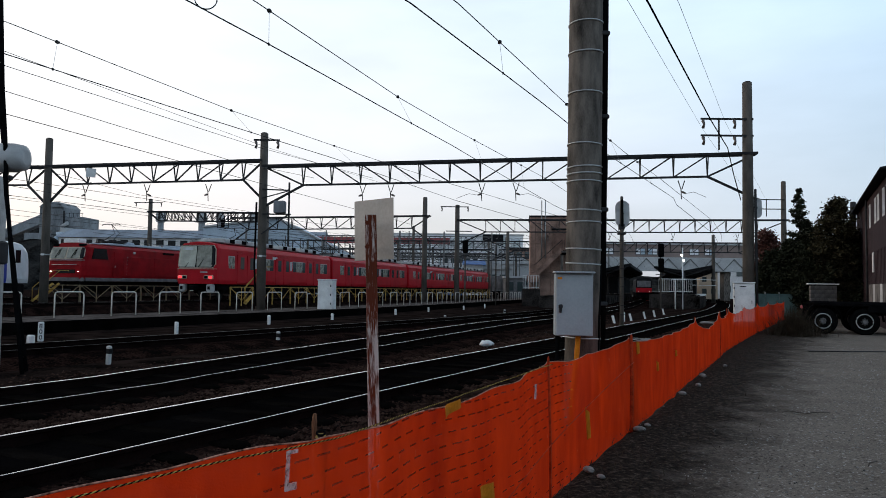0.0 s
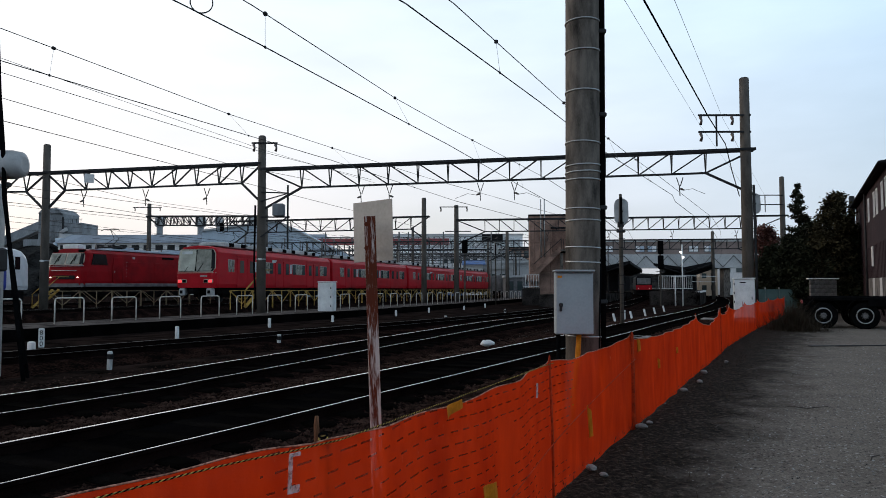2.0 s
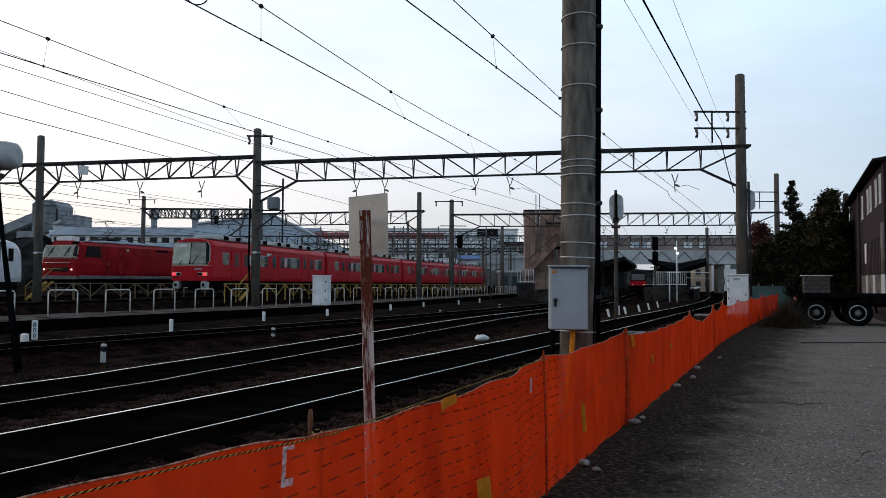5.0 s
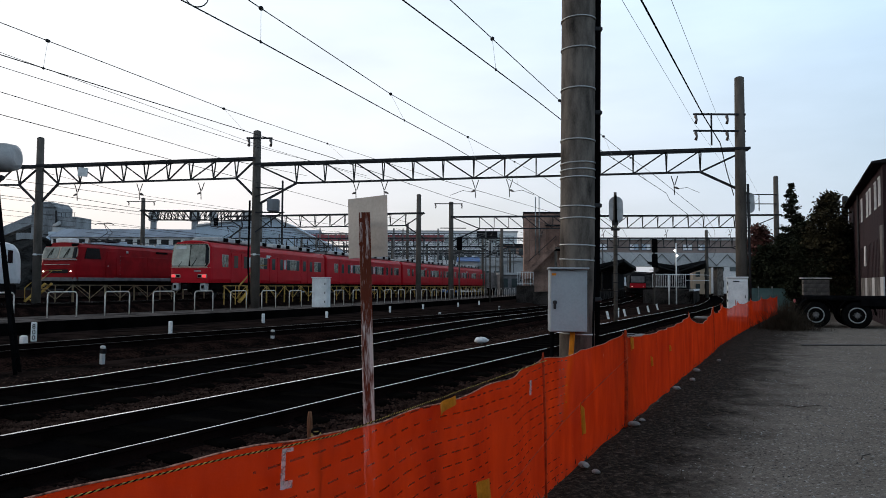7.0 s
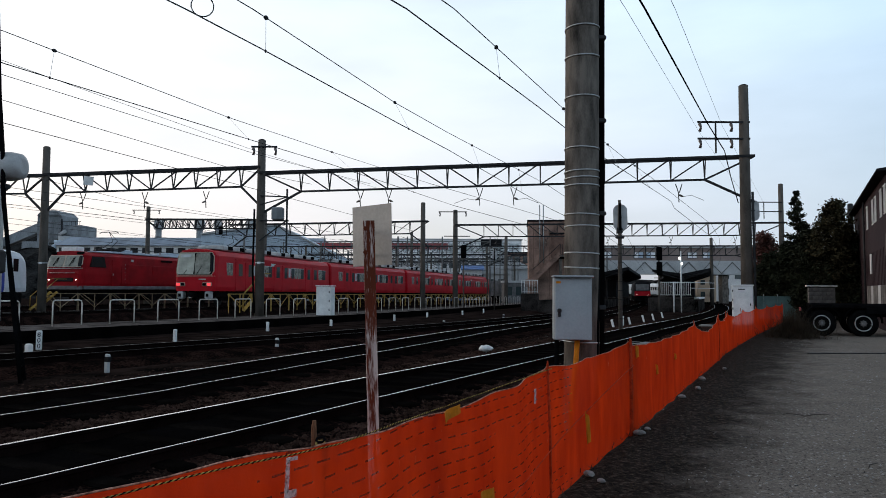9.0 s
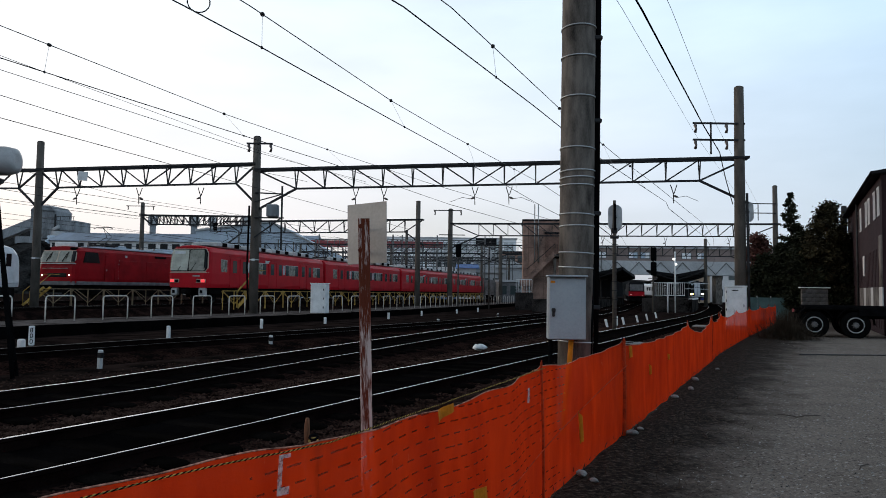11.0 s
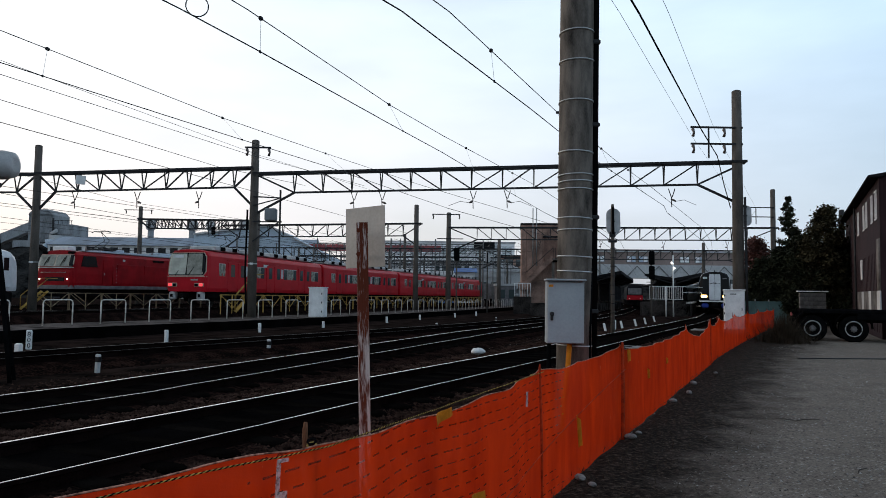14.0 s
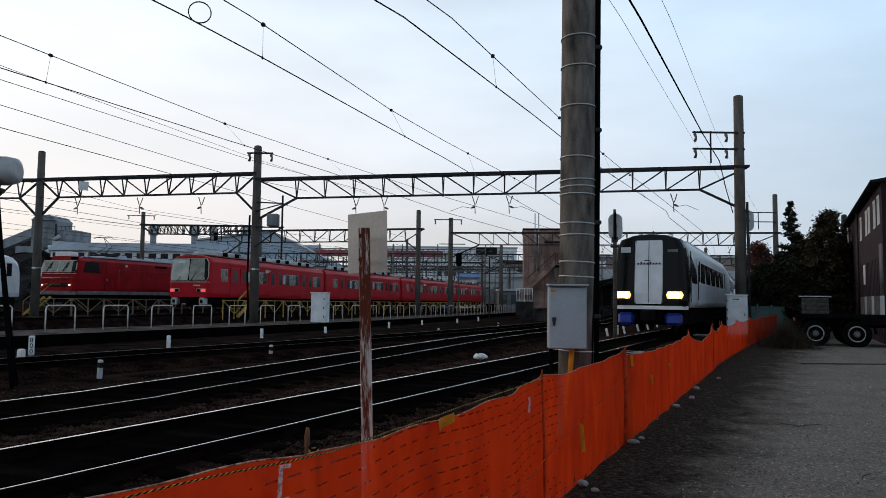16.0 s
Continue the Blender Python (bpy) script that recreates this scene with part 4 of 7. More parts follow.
def face_curve(W, steps):
    """Depth of a rounded front at a distance from its middle line."""
    xs, ys = [k * W / 2 for k, _ in steps], [y for _, y in steps]

    def depth(x):
        x = abs(x)
        if x <= xs[0]:
            return ys[0] * (x / xs[0]) ** 2
        for i in range(len(xs) - 1):
            if x <= xs[i + 1]:
                return ys[i] + (ys[i + 1] - ys[i]) * (x - xs[i]) / (xs[i + 1] - xs[i])
        return ys[-1]
    return depth


def nosed_body(sec, F, L, steps, lean, brk, sign=1):
    """A car body whose front is rounded in plan and leans back above brk; sign -1 turns it to face +y."""
    n = len(sec)
    rings = []
    for k, y in steps:
        rings.append([(x * k, sign * (y + lean * max(0, z - F - brk)), F + (z - F) * (1 - .05 * (1 - k))) for x, z in sec])
    yl = steps[-1][1] + lean * 3 + .3
    rings += [[(x, sign * yl, z) for x, z in sec], [(x, sign * (L - .1), z) for x, z in sec], [(x * .96, sign * L, z) for x, z in sec]]
    m = Mesh()
    m.loft(rings, caps=False)
    half = n // 2
    m.f += [(i, i + 1, n - 2 - i, n - 1 - i) for i in range(half - 1)] + [(half - 1, half, half + 1)]
    k = n * (len(rings) - 1)
    m.f.append(tuple(k + i for i in range(n)))
    m.sm += [False] * (half + 1)
    return m


def face_patch(fn, x0, x1, z0, z1, out, depth, taper=0.0, nx=8, nz=4, sign=1, corner=0.0):
    """A panel of some thickness that follows a curved front; taper narrows it upwards, corner rounds it."""
    m = Mesh()
    grid = {}
    for side, e in ((0, -out), (1, depth)):
        for j in range(nz + 1):
            v = j / nz
            z = z0 + (z1 - z0) * v
            for i in range(nx + 1):
                u = i / nx
                c = 0.0
                if corner:
                    d = min(v, 1 - v) * abs(z1 - z0)
                    c = corner - math.sqrt(max(0, corner ** 2 - max(0, corner - d) ** 2))
                x = (x0 + c + (x1 - x0 - 2 * c) * u) * (1 - taper * v)
                grid[side, j, i] = len(m.v)
                m.v.append((x, sign * (fn(x, z) + e), z))
    for side in (0, 1):
        for j in range(nz):
            for i in range(nx):
                m.f.append((grid[side, j, i], grid[side, j, i + 1], grid[side, j + 1, i + 1], grid[side, j + 1, i]))
    for i in range(nx):
        for j in (0, nz):
            m.f.append((grid[0, j, i], grid[0, j, i + 1], grid[1, j, i + 1], grid[1, j, i]))
    for j in range(nz):
        for i in (0, nx):
            m.f.append((grid[0, j, i], grid[0, j + 1, i], grid[1, j + 1, i], grid[1, j, i]))
    m.sm += [False] * (len(m.f) - len(m.sm))
    return m


def red_car(front, L=18.6):
    """Commuter car; local +y leads away from the camera, y = 0 is the near end."""
    t = thing("red_train_car", Matrix(), "scarlet commuter train car standing on a siding", "train car", "cars of the red train")
    W, H, F = 2.9, 2.72, .97
    sec = [(x, z + F) for x, z in shell(W, H)]
    m = Mesh()
    STEPS = [(.80, .0), (.92, .07), (.98, .19), (1.0, .4)]
    if front:
        m = nosed_body(sec, F, L, STEPS, .13, .9)
    else:
        m.loft([[(x * .96, .0, z) for x, z in sec], [(x, .1, z) for x, z in sec], [(x, L - .1, z) for x, z in sec], [(x * .96, L, z) for x, z in sec]])
    part("body", m, M["red"], t)
    part("roof_band", Mesh().box((0, L / 2, F + H + .0), (1.9, L - 1.4, .06), bevel=.02), M["roof"], t)
    for y in (3.1, 7.0, 10.9, 14.8):
        a = part("air_conditioner", Mesh().box((.1, y, F + H + .12), (1.9, 2.9, .34), bevel=.07), M["skirt"], t, "pale roof air conditioner")
        part("roof_vent", Mesh().box((1.0, y + 1.0, F + H + .13), (.16, .62, .26), bevel=.02), M["black"], a)
        part("roof_vent", Mesh().box((1.0, y - .55, F + H + .13), (.16, .62, .26), bevel=.02), M["black"], a)
    part("gutter_strip", Mesh().box((W / 2 - .19, L / 2, F + H - .36), (.05, L - 1.2, .035)).box((-W / 2 + .19, L / 2, F + H - .36), (.05, L - 1.2, .035)), M["red"], t)
    # side windows and doors
    for sx_ in (-1, 1):
        x = sx_ * (W / 2 - .012)
        for y in (3.9, 9.4, 14.9):
            for k in (-.66, .66):
                d = part("door", Mesh().box((x, y + k, F + 1.02), (.05, 1.24, 1.9), bevel=.01), M["red"], t)
                part("pane", Mesh().box((x + sx_ * .022, y + k, F + 1.42), (.02, .52, .82), bevel=.005), M["pane"], d)
        for y, w in ((1.9, .8), (6.65, 2.3), (12.15, 2.3), (17.0, 1.5)):
            q = part("window", Mesh().box((x - sx_ * .03, y, F + 1.42), (.06, w, .86), bevel=.01), M["galv"], t)
            n = 4 if w > 2 else 2
            for k in range(n):
                part("pane", Mesh().box((x - sx_ * .012, y - w / 2 + (k + .5) * w / n, F + 1.42), (.05, w / n - .07, .78)),
                     M["trainpane" if (k + int(y)) % 3 else "pane"], q)
        for y in (5.15, 10.65):
            part("car_notice", Mesh().box((x + sx_ * .012, y, F + 1.45), (.04, .34, .7)), M["lightpane"], t, "white notice beside the door")
        part("destination_board", Mesh().box((x - sx_ * .005, 8.0, F + 1.95), (.04, .7, .2)), M["lightpane"], t)
        for y in (3.9, 9.4, 14.9):
            part("gutter", Mesh().box((sx_ * (W / 2 - .02), y, F + 2.12), (.05, 2.7, .04)), M["red"], t)
    part("underframe", Mesh().box((0, L / 2, .78), (2.4, L - 1.2, .4)).box((0, L * .4, .5), (2.2, 3.2, .5), bevel=.04).box((0, L * .6, .5), (2.2, 2.4, .5), bevel=.04),
         M["under"], t)
    bogie(t, 2.9)
    bogie(t, L - 2.9)
    if front:
        dp = face_curve(W, STEPS)

        def fy(x, z):
            return dp(x) + .13 * max(0, z - F - .9)
        ws = part("windscreen_frame", face_patch(fy, -1.37, 1.37, F + 1.0, F + 2.48, .02, .05, .06, 14, 6, corner=.16), M["trimcream"], t, "cream windscreen surround")
        part("gasket", face_patch(fy, -1.33, 1.33, F + 1.04, F + 2.445, .026, .04, .06, 14, 6, corner=.15), M["black"], ws, "black rubber gasket")
        for a, b in ((-1.30, -.03), (.03, 1.12)):
            part("windscreen", face_patch(fy, a, b, F + 1.08, F + 2.41, .033, .03, .06, 8, 5, corner=.03), M["screen"] if a < -.5 else M["screendark"], ws)
        part("corner_pane", face_patch(fy, 1.14, 1.30, F + 1.08, F + 2.41, .033, .03, .06, 3, 5, corner=.05), M["darkpane"], ws, "dark corner glass")
        part("face_stripe", face_patch(fy, -1.40, 1.40, F + .93, F + .97, .03, .02, 0, 14, 1), M["trimcream"], t, "cream stripe under the windscreen")
        part("train_sign", face_patch(fy, -1.05, -.3, F + 2.15, F + 2.33, .045, .01, 0, 4, 1), M["lightpane"], t, "lit destination sign")
        part("wiper", Mesh().bar((.2, -.07, F + 1.02), (.5, .06, F + 1.55), .03), M["black"], t)
        part("wiper", Mesh().bar((-.75, -.05, F + 1.02), (-.45, .08, F + 1.5), .03), M["black"], t)
        part("number_plate", Mesh().box((.6, .0, F + .74), (.5, .04, .09), bevel=.01), M["galv"], t)
        part("brow", face_patch(fy, -1.0, 1.0, F + 2.56, F + 2.6, .03, .03, 0, 8, 1), M["red"], t)
        for sx_ in (-1, 1):
            c = part("lamp_case", Mesh().box((sx_ * .93, .03, F + .42), (.66, .12, .24), bevel=.03), M["trimcream"], t)
            part("tail_lamp", Mesh().box((sx_ * 1.09, -.03, F + .42), (.26, .03, .17), bevel=.02), M["redlamp"], c, "lit red tail lamp")
            part("headlamp", Mesh().box((sx_ * .77, -.035, F + .42), (.26, .03, .17), bevel=.02), M["darkpane"], c)
            part("skirt", Mesh().box((sx_ * .98, .2, F - .26), (.44, .4, .5), bevel=.07), M["skirt"], t, "pale grey front skirt")
            # the recess's shade, put in as a dark block on the skirt
            part("skirt_recess", Mesh().box((sx_ * .98, -.01, F - .26), (.18, .04, .2), bevel=.01), M["under"], t)
        part("coupler", Mesh().box((0, -.15, F - .25), (.34, .7, .32), bevel=.05), M["under"], t)
    return t


def pantograph(parent, y, z, s=1.0):
    p = part("pantograph", Mesh().tube([(-.55, y - .5, z), (-.55, y + .5, z)], .03, 6).tube([(.55, y - .5, z), (.55, y + .5, z)], .03, 6)
             .tube([(-.4, y - .4, z), (-.2, y + .55, z + .55 * s), (0, y - .1, z + 1.1 * s)], .025, 6)
             .tube([(.4, y - .4, z), (.2, y + .55, z + .55 * s), (0, y - .1, z + 1.1 * s)], .025, 6)
             .tube([(-.8, y - .1, z + 1.04 * s), (-.6, y - .1, z + 1.12 * s), (.6, y - .1, z + 1.12 * s), (.8, y - .1, z + 1.04 * s)], .03, 6)
             .box((0, y, z - .08), (1.4, 1.4, .08)), M["steel"], parent, "dark folded pantograph")
    for a in (-.5, .5):
        for b in (-.5, .5):
            part("insulator", Mesh().tube([(a, y + b, z - .25), (a, y + b, z)], [.09, .06], 8), M["insul"], p)


def red_train():
    s = 0.0
    base = [p for p in EMU]
    s0 = (Vector((-15.7, 46)) - base[0]).length
    first = red_car(True)
    middle = red_car(False)
    for i in range(4):
        p, _ = along(base, s0 + i * 19.1)
        q, _ = along(base, s0 + i * 19.1 + 18.6)
        h = math.degrees(math.atan2(q.x - p.x, q.y - p.y))
        pitch = math.degrees(math.atan2(low(q.y) - low(p.y), 18.6))
        m = pose(p.x - .06, p.y, .62 + low(p.y), pitch, 0, -h)
        if i == 0:
            first.matrix_world = m
            pantograph(first, 4.6, 4.0, .8)
        elif i == 1:
            middle.matrix_world = m
        else:
            copy_thing(middle, m)
    pantograph(middle, 2.2, 4.0, .6)


def locomotive():
    p, h = along(LOCO, (Vector((-24.8, 48)) - LOCO[0]).length)
    t = thing("electric_locomotive", pose(p.x - .33, p.y, .65 + low(p.y), 0, 0, -h), "dark red electric locomotive on a siding", "locomotive")
    W, F, L, H = 2.96, 1.16, 18.6, 2.45
    STEPS = [(.84, .0), (.93, .06), (.98, .16), (1.0, .34)]
    sec = [(x, z + F) for x, z in shell(W, H, r=.32, lean=.07)]
    LEAN, BRK = .34, 1.26
    dp = face_curve(W, STEPS)

    def fy(x, z):
        return dp(x) + LEAN * max(0, z - F - BRK)
    part("body", nosed_body(sec, F, L, STEPS, LEAN, BRK), M["locored"], t)
    part("sill_band", Mesh().box((0, L / 2 + .1, F - .02), (W + .02, L - .3, .24), bevel=.02), M["roof"], t, "grey sill stripe")
    part("front_sill", face_patch(lambda x, z: dp(x), -1.4, 1.4, F - .14, F + .1, .02, .1, 0, 10, 1), M["roof"], t, "grey sill stripe")
    ws = part("windscreen_frame", face_patch(fy, -1.40, 1.40, F + 1.34, F + 2.14, .015, .04, .05, 14, 4, corner=.08), M["trimcream"], t)
    for a, b in ((-1.36, -.05), (.05, 1.10)):
        part("windscreen", face_patch(fy, a, b, F + 1.38, F + 2.10, .028, .03, .05, 8, 4, corner=.05), M["screendark"], ws)
        w0 = (a + b) / 2
        part("wiper", Mesh().bar((w0 - .1, fy(0, F + 1.4) - .06, F + 1.4), (w0 + .12, fy(0, F + 1.95) - .06, F + 1.95), .035)
             .bar((w0 + .12, fy(0, F + 1.62) - .06, F + 1.6), (w0 + .2, fy(0, F + 2.0) - .06, F + 2.02), .03), M["black"], ws)
    part("corner_pane", face_patch(fy, 1.13, 1.37, F + 1.38, F + 2.10, .028, .03, .05, 3, 4), M["darkpane"], ws, "dark corner glass")
    part("face_band", face_patch(fy, -1.42, 1.42, F + 1.24, F + 1.28, .02, .02, 0, 12, 1), M["skirt"], t, "thin pale face stripe")
    part("grab_rail", Mesh().tube([(-1.0, -.06, F + .95), (1.0, -.06, F + .95)], .018, 6), M["galv"], t)
    for x in (-.9, -.3, .3, .9):
        part("rail_bracket", Mesh().box((x, -.03, F + .95), (.05, .08, .05), bevel=.01), M["galv"], t)
    # no hollow is cut: a dark block paints the recess's shade
    part("front_recess", Mesh().box((.1, -.005, F + .50), (1.5, .06, .26), bevel=.03), M["darkpane"], t)
    part("front_step", Mesh().box((0, -.12, F - .18), (2.3, .28, .06), bevel=.01), M["under"], t)
    for sx_ in (-1, 1):
        part("marker_lamp", Mesh().tube([(sx_ * 1.08, -.06, F + .50), (sx_ * 1.08, .1, F + .50)], .036, 12), M["whitelamp"], t, "small lit white lamp")
        part("brow_lamp", Mesh().box((sx_ * 1.02, .42, F + 2.27), (.42, .34, .18), bevel=.04), M["black"], t, "black brow lamp housing")
        x = sx_ * (W / 2 - .012)
        part("side_window", Mesh().loft([[(x - sx_ * .03, .75, F + 1.36), (x - sx_ * .03, 2.3, F + 1.36), (x - sx_ * .06, 2.15, F + 2.08), (x - sx_ * .06, 1.0, F + 2.08)],
                                         [(x + sx_ * .02, .75, F + 1.36), (x + sx_ * .02, 2.3, F + 1.36), (x - sx_ * .02, 2.15, F + 2.08), (x - sx_ * .02, 1.0, F + 2.08)]]), M["darkpane"], t)
        d = part("cab_door", Mesh().box((x - sx_ * .005, 3.3, F + 1.0), (.03, .8, 1.85), bevel=.01), M["locored"], t)
        part("handle", Mesh().box((x + sx_ * .02, 3.0, F + .9), (.03, .06, .12), bevel=.01), M["galv"], d)
        for y in (2.78, 3.82):
            part("handrail", Mesh().tube([(x + sx_ * .04, y, F + .2), (x + sx_ * .04, y, F + 1.5)], .016, 6), M["locored"], t)
        for y, w in ((5.6, 2.6), (8.6, 2.6), (11.6, 2.6), (14.6, 2.6)):
            part("side_panel", Mesh().box((x, y, F + .95), (.03, w, 1.35), bevel=.012), M["locored"], t)
        part("side_grille", Mesh().box((x - sx_ * .015, 9.0, F + 2.02), (.05, 1.4, .15), bevel=.01), M["under"], t)
        part("side_emblem", Mesh().box((x - sx_ * .01, 5.0, F + 1.93), (.04, .26, .16), bevel=.03), M["skirt"], t, "small pale emblem plate")
        for k in range(6):
            part("rivet_plate", Mesh().box((x + sx_ * .008, 4.25, F + .35 + k * .25), (.02, .05, .05), bevel=.008), M["galv"], t)
    part("roof_light", Mesh().box((-.1, .95, F + H + .12), (1.3, .7, .32), bevel=.05), M["white"], t, "pale roof lamp housing")
    part("roof_walk", Mesh().box((1.0, L / 2, F + H - .02), (.35, L - 2.4, .05), bevel=.01).box((-1.0, L / 2, F + H - .02), (.35, L - 2.4, .05), bevel=.01), M["bluegrey"], t)
    part("roof_equipment", Mesh().box((0, L / 2, F + H + .06), (1.3, L * .62, .16), bevel=.05).box((0, L * .62, F + H + .2), (1.0, 2.4, .26), bevel=.06)
         .box((.1, 5.6, F + H + .18), (.9, 1.2, .22), bevel=.05), M["bluegrey"], t)
    for y in (2.4, 4.9, 6.2, 8.0, 9.6, 12.4):
        part("insulator", Mesh().tube([(.4, y, F + H + .02), (.4, y, F + H + .18), (.4, y, F + H + .34)], [.09, .06, .04], 8), M["insul"], t)
    part("roof_conductor", Mesh().tube([(.4, 2.4, F + H + .35), (.4, 12.4, F + H + .35)], .025, 6), M["steel"], t)
    pantograph(t, 4.4, F + H + .32, 1.1)
    pantograph(t, L - 3.4, F + H + .32, .5)
    part("underframe", Mesh().box((0, L / 2, .78), (2.3, L - .6, .5)).box((0, L / 2, .45), (2.4, 4, .5), bevel=.05), M["under"], t)
    part("buffer_beam", Mesh().box((0, .15, F - .4), (2.5, .3, .5), bevel=.06), M["under"], t)
    part("coupler", Mesh().box((0, -.2, F - .38), (.34, .6, .32), bevel=.05), M["under"], t)
    bogie(t, 3.2)
    bogie(t, L - 3.2)


def white_blue_train():
    """The tail of a white and blue express standing on another siding."""
    t = thing("white_express_car", pose(-25.75, 43.5, .42, 0, 0, -14 + 180), "white express car with a blue stripe on a siding", "train car")
    sec = [(x, z + .95) for x, z in shell(2.7, 2.5, r=.5)]
    m = Mesh()
    rings = []
    for y, k, d in ((0, .72, .30), (.3, .88, .12), (.7, .97, .02), (1.1, 1, 0), (1.95, 1, 0)):
        rings.append([(x * k, y, .95 + (z - .95) * (1 - d)) for x, z in sec])
    m.loft(rings)
    part("cab", m, M["silver"], t)
    part("body", Mesh().loft([[(x * 1.002, y, z) for x, z in sec] for y in (1.95, 18.5)]), M["blue"], t, "deep blue body side")
    for sx_ in (-1, 1):
        d = part("cab_door", Mesh().box((sx_ * 1.345, 1.2, 2.05), (.04, .7, 1.8), bevel=.02), M["silver"], t)
        part("pane", Mesh().box((sx_ * 1.36, 1.2, 2.5), (.03, .38, .75), bevel=.02), M["darkpane"], d)
        part("handrail", Mesh().tube([(sx_ * 1.39, 2.4, 1.3), (sx_ * 1.39, 2.4, 2.7)], .02, 6), M["galv"], t)
    part("windscreen", Mesh().box((0, .12, 2.45), (1.5, .4, .8), bevel=.12), M["darkpane"], t)
    part("underframe", Mesh().box((0, 9, .6), (2.4, 17, .6), bevel=.05), M["under"], t)
    bogie(t, 3.4)
    bogie(t, 15.5)


# ---- the express that arrives ----
def express_car(lead, L=18.9):
    """White express car; local +y is the way it travels, y = 0 its leading end."""
    t = thing("express_train_car", Matrix(), "white and silver airport express car with black front" if lead else "white and silver airport express car with dark windows",
              "train car", "cars of the arriving express")
    W, F, H = 2.72, .95, 2.72
    sec = [(x, z + F) for x, z in shell(W, H, r=.55, lean=.1)]

    def ring(y, kx, top):
        return [(x * kx, y, F + (z - F) * (top if z > F + .5 else 1)) for x, z in sec]
    if lead:
        part("body", Mesh().loft([ring(-L, .97, 1), ring(-L + .1, 1, 1), ring(-2.2, 1, 1), ring(-.75, 1, 1)], smooth=True), M["silver"], t)
        # black glazed nose, rounded in plan and leaning back
        STEPS = [(.78, .0), (.90, .05), (.965, .16), (1.0, .42)]
        LEAN, BRK = .135, .55
        dp = face_curve(W, STEPS)

        def fy(x, z):
            return dp(x) + LEAN * max(0, z - F - BRK)
        cowl = nosed_body([(x, z) for x, z in sec], F, .99, STEPS, LEAN, BRK, -1)
        part("nose", cowl, M["noseglass"], t, "black glazed front")
        door = part("front_door", face_patch(fy, -.50, .50, F + .13, F + 2.46, .02, .1, .01, 6, 6, -1, .05), M["silver"], t, "silver white centre door panel")
        part("door_seam", face_patch(fy, -.012, .012, F + .16, F + 2.44, .026, .02, 0, 1, 6, -1), M["steel"], door)
        for a in (-.49, .475):
            part("door_edge", face_patch(fy, a, a + .018, F + .16, F + 2.44, .026, .02, 0, 1, 6, -1), M["galv"], door)
        # the emblem, a row of plain strokes with a small wing above
        for k in range(8):
            hgt = (.07, .07, .07, .11, .07, .07, .10, .07)[k]
            part("emblem", face_patch(fy, -.42 + k * .108, -.35 + k * .108, F + 1.56, F + 1.56 + hgt, .03, .01, 0, 1, 1, -1), M["steel"], door, "dark emblem stroke")
        part("emblem", face_patch(fy, -.06, .16, F + 1.70, F + 1.73, .03, .01, .0, 2, 1, -1), M["steel"], door, "dark emblem wing")
        for sx_ in (-1, 1):
            x0, x1 = sorted((sx_ * .66, sx_ * 1.02))
            part("side_display", face_patch(fy, x0, x1, F + 2.02, F + (2.22 if sx_ > 0 else 2.12), .012, .02, 0, 3, 1, -1), M["lightpane"] if sx_ > 0 else M["roof"], t, "destination display")
            x0, x1 = sorted((sx_ * .62, sx_ * 1.22))
            c = part("lamp_case", face_patch(fy, x0, x1, F + .32, F + .58, .012, .05, 0, 5, 2, -1, .06), M["amber"], t, "glowing lamp case that stands for the headlamp halo")
            for k in (.70, .92):
                a, b = sorted((sx_ * k, sx_ * (k + .2)))
                part("headlamp", face_patch(fy, a, b, F + .36, F + .53, .03, .02, 0, 3, 2, -1, .05), M["beam"], c, "lit amber headlamp")
            part("apron", Mesh().box((sx_ * .84, -.32, F - .42), (.60, .5, .46), bevel=.1), M["blue"], t, "blue snow plough apron")
            part("cab_pillar", Mesh().box((sx_ * (W / 2 - .01), -1.15, F + 1.15), (.035, .1, 1.9), bevel=.015), M["darkpane"], t)
            part("cab_handrail", Mesh().tube([(sx_ * (W / 2 + .03), -3.25, F + .3), (sx_ * (W / 2 + .03), -3.25, F + 1.7)], .02, 6), M["steel"], t)
        part("bumper_strip", face_patch(lambda x, z: dp(x), -1.34, 1.34, F - .07, F + .06, .05, .1, 0, 12, 1, -1), M["white"], t, "white bumper strip")
        part("coupler", Mesh().box((0, -.02, F - .3), (.5, .6, .4), bevel=.06).box((0, .2, F - .28), (.3, .2, .28), bevel=.04), M["under"], t)
        part("coupler_hose", Mesh().tube([(-.4, .0, F - .1), (-.42, .12, F - .4), (-.2, .1, F - .55)], .03, 6).tube([(.4, .0, F - .1), (.42, .12, F - .4), (.2, .1, F - .55)], .03, 6), M["black"], t)
        part("roof_antenna", Mesh().tube([(0, -1.2, F + H), (0, -1.2, F + H + .18)], [.05, .02], 8), M["steel"], t)
    else:
        part("body", Mesh().loft([ring(-L, .97, 1), ring(-L + .1, 1, 1), ring(-.1, 1, 1), ring(0, .97, 1)]), M["silver"], t)
    for sx_ in (-1, 1):
        x = sx_ * (W / 2 - .035)
        ys = [(-5.2, 1.8), (-7.6, 1.8), (-10, 1.8), (-12.4, 1.8), (-14.8, 1.8)]
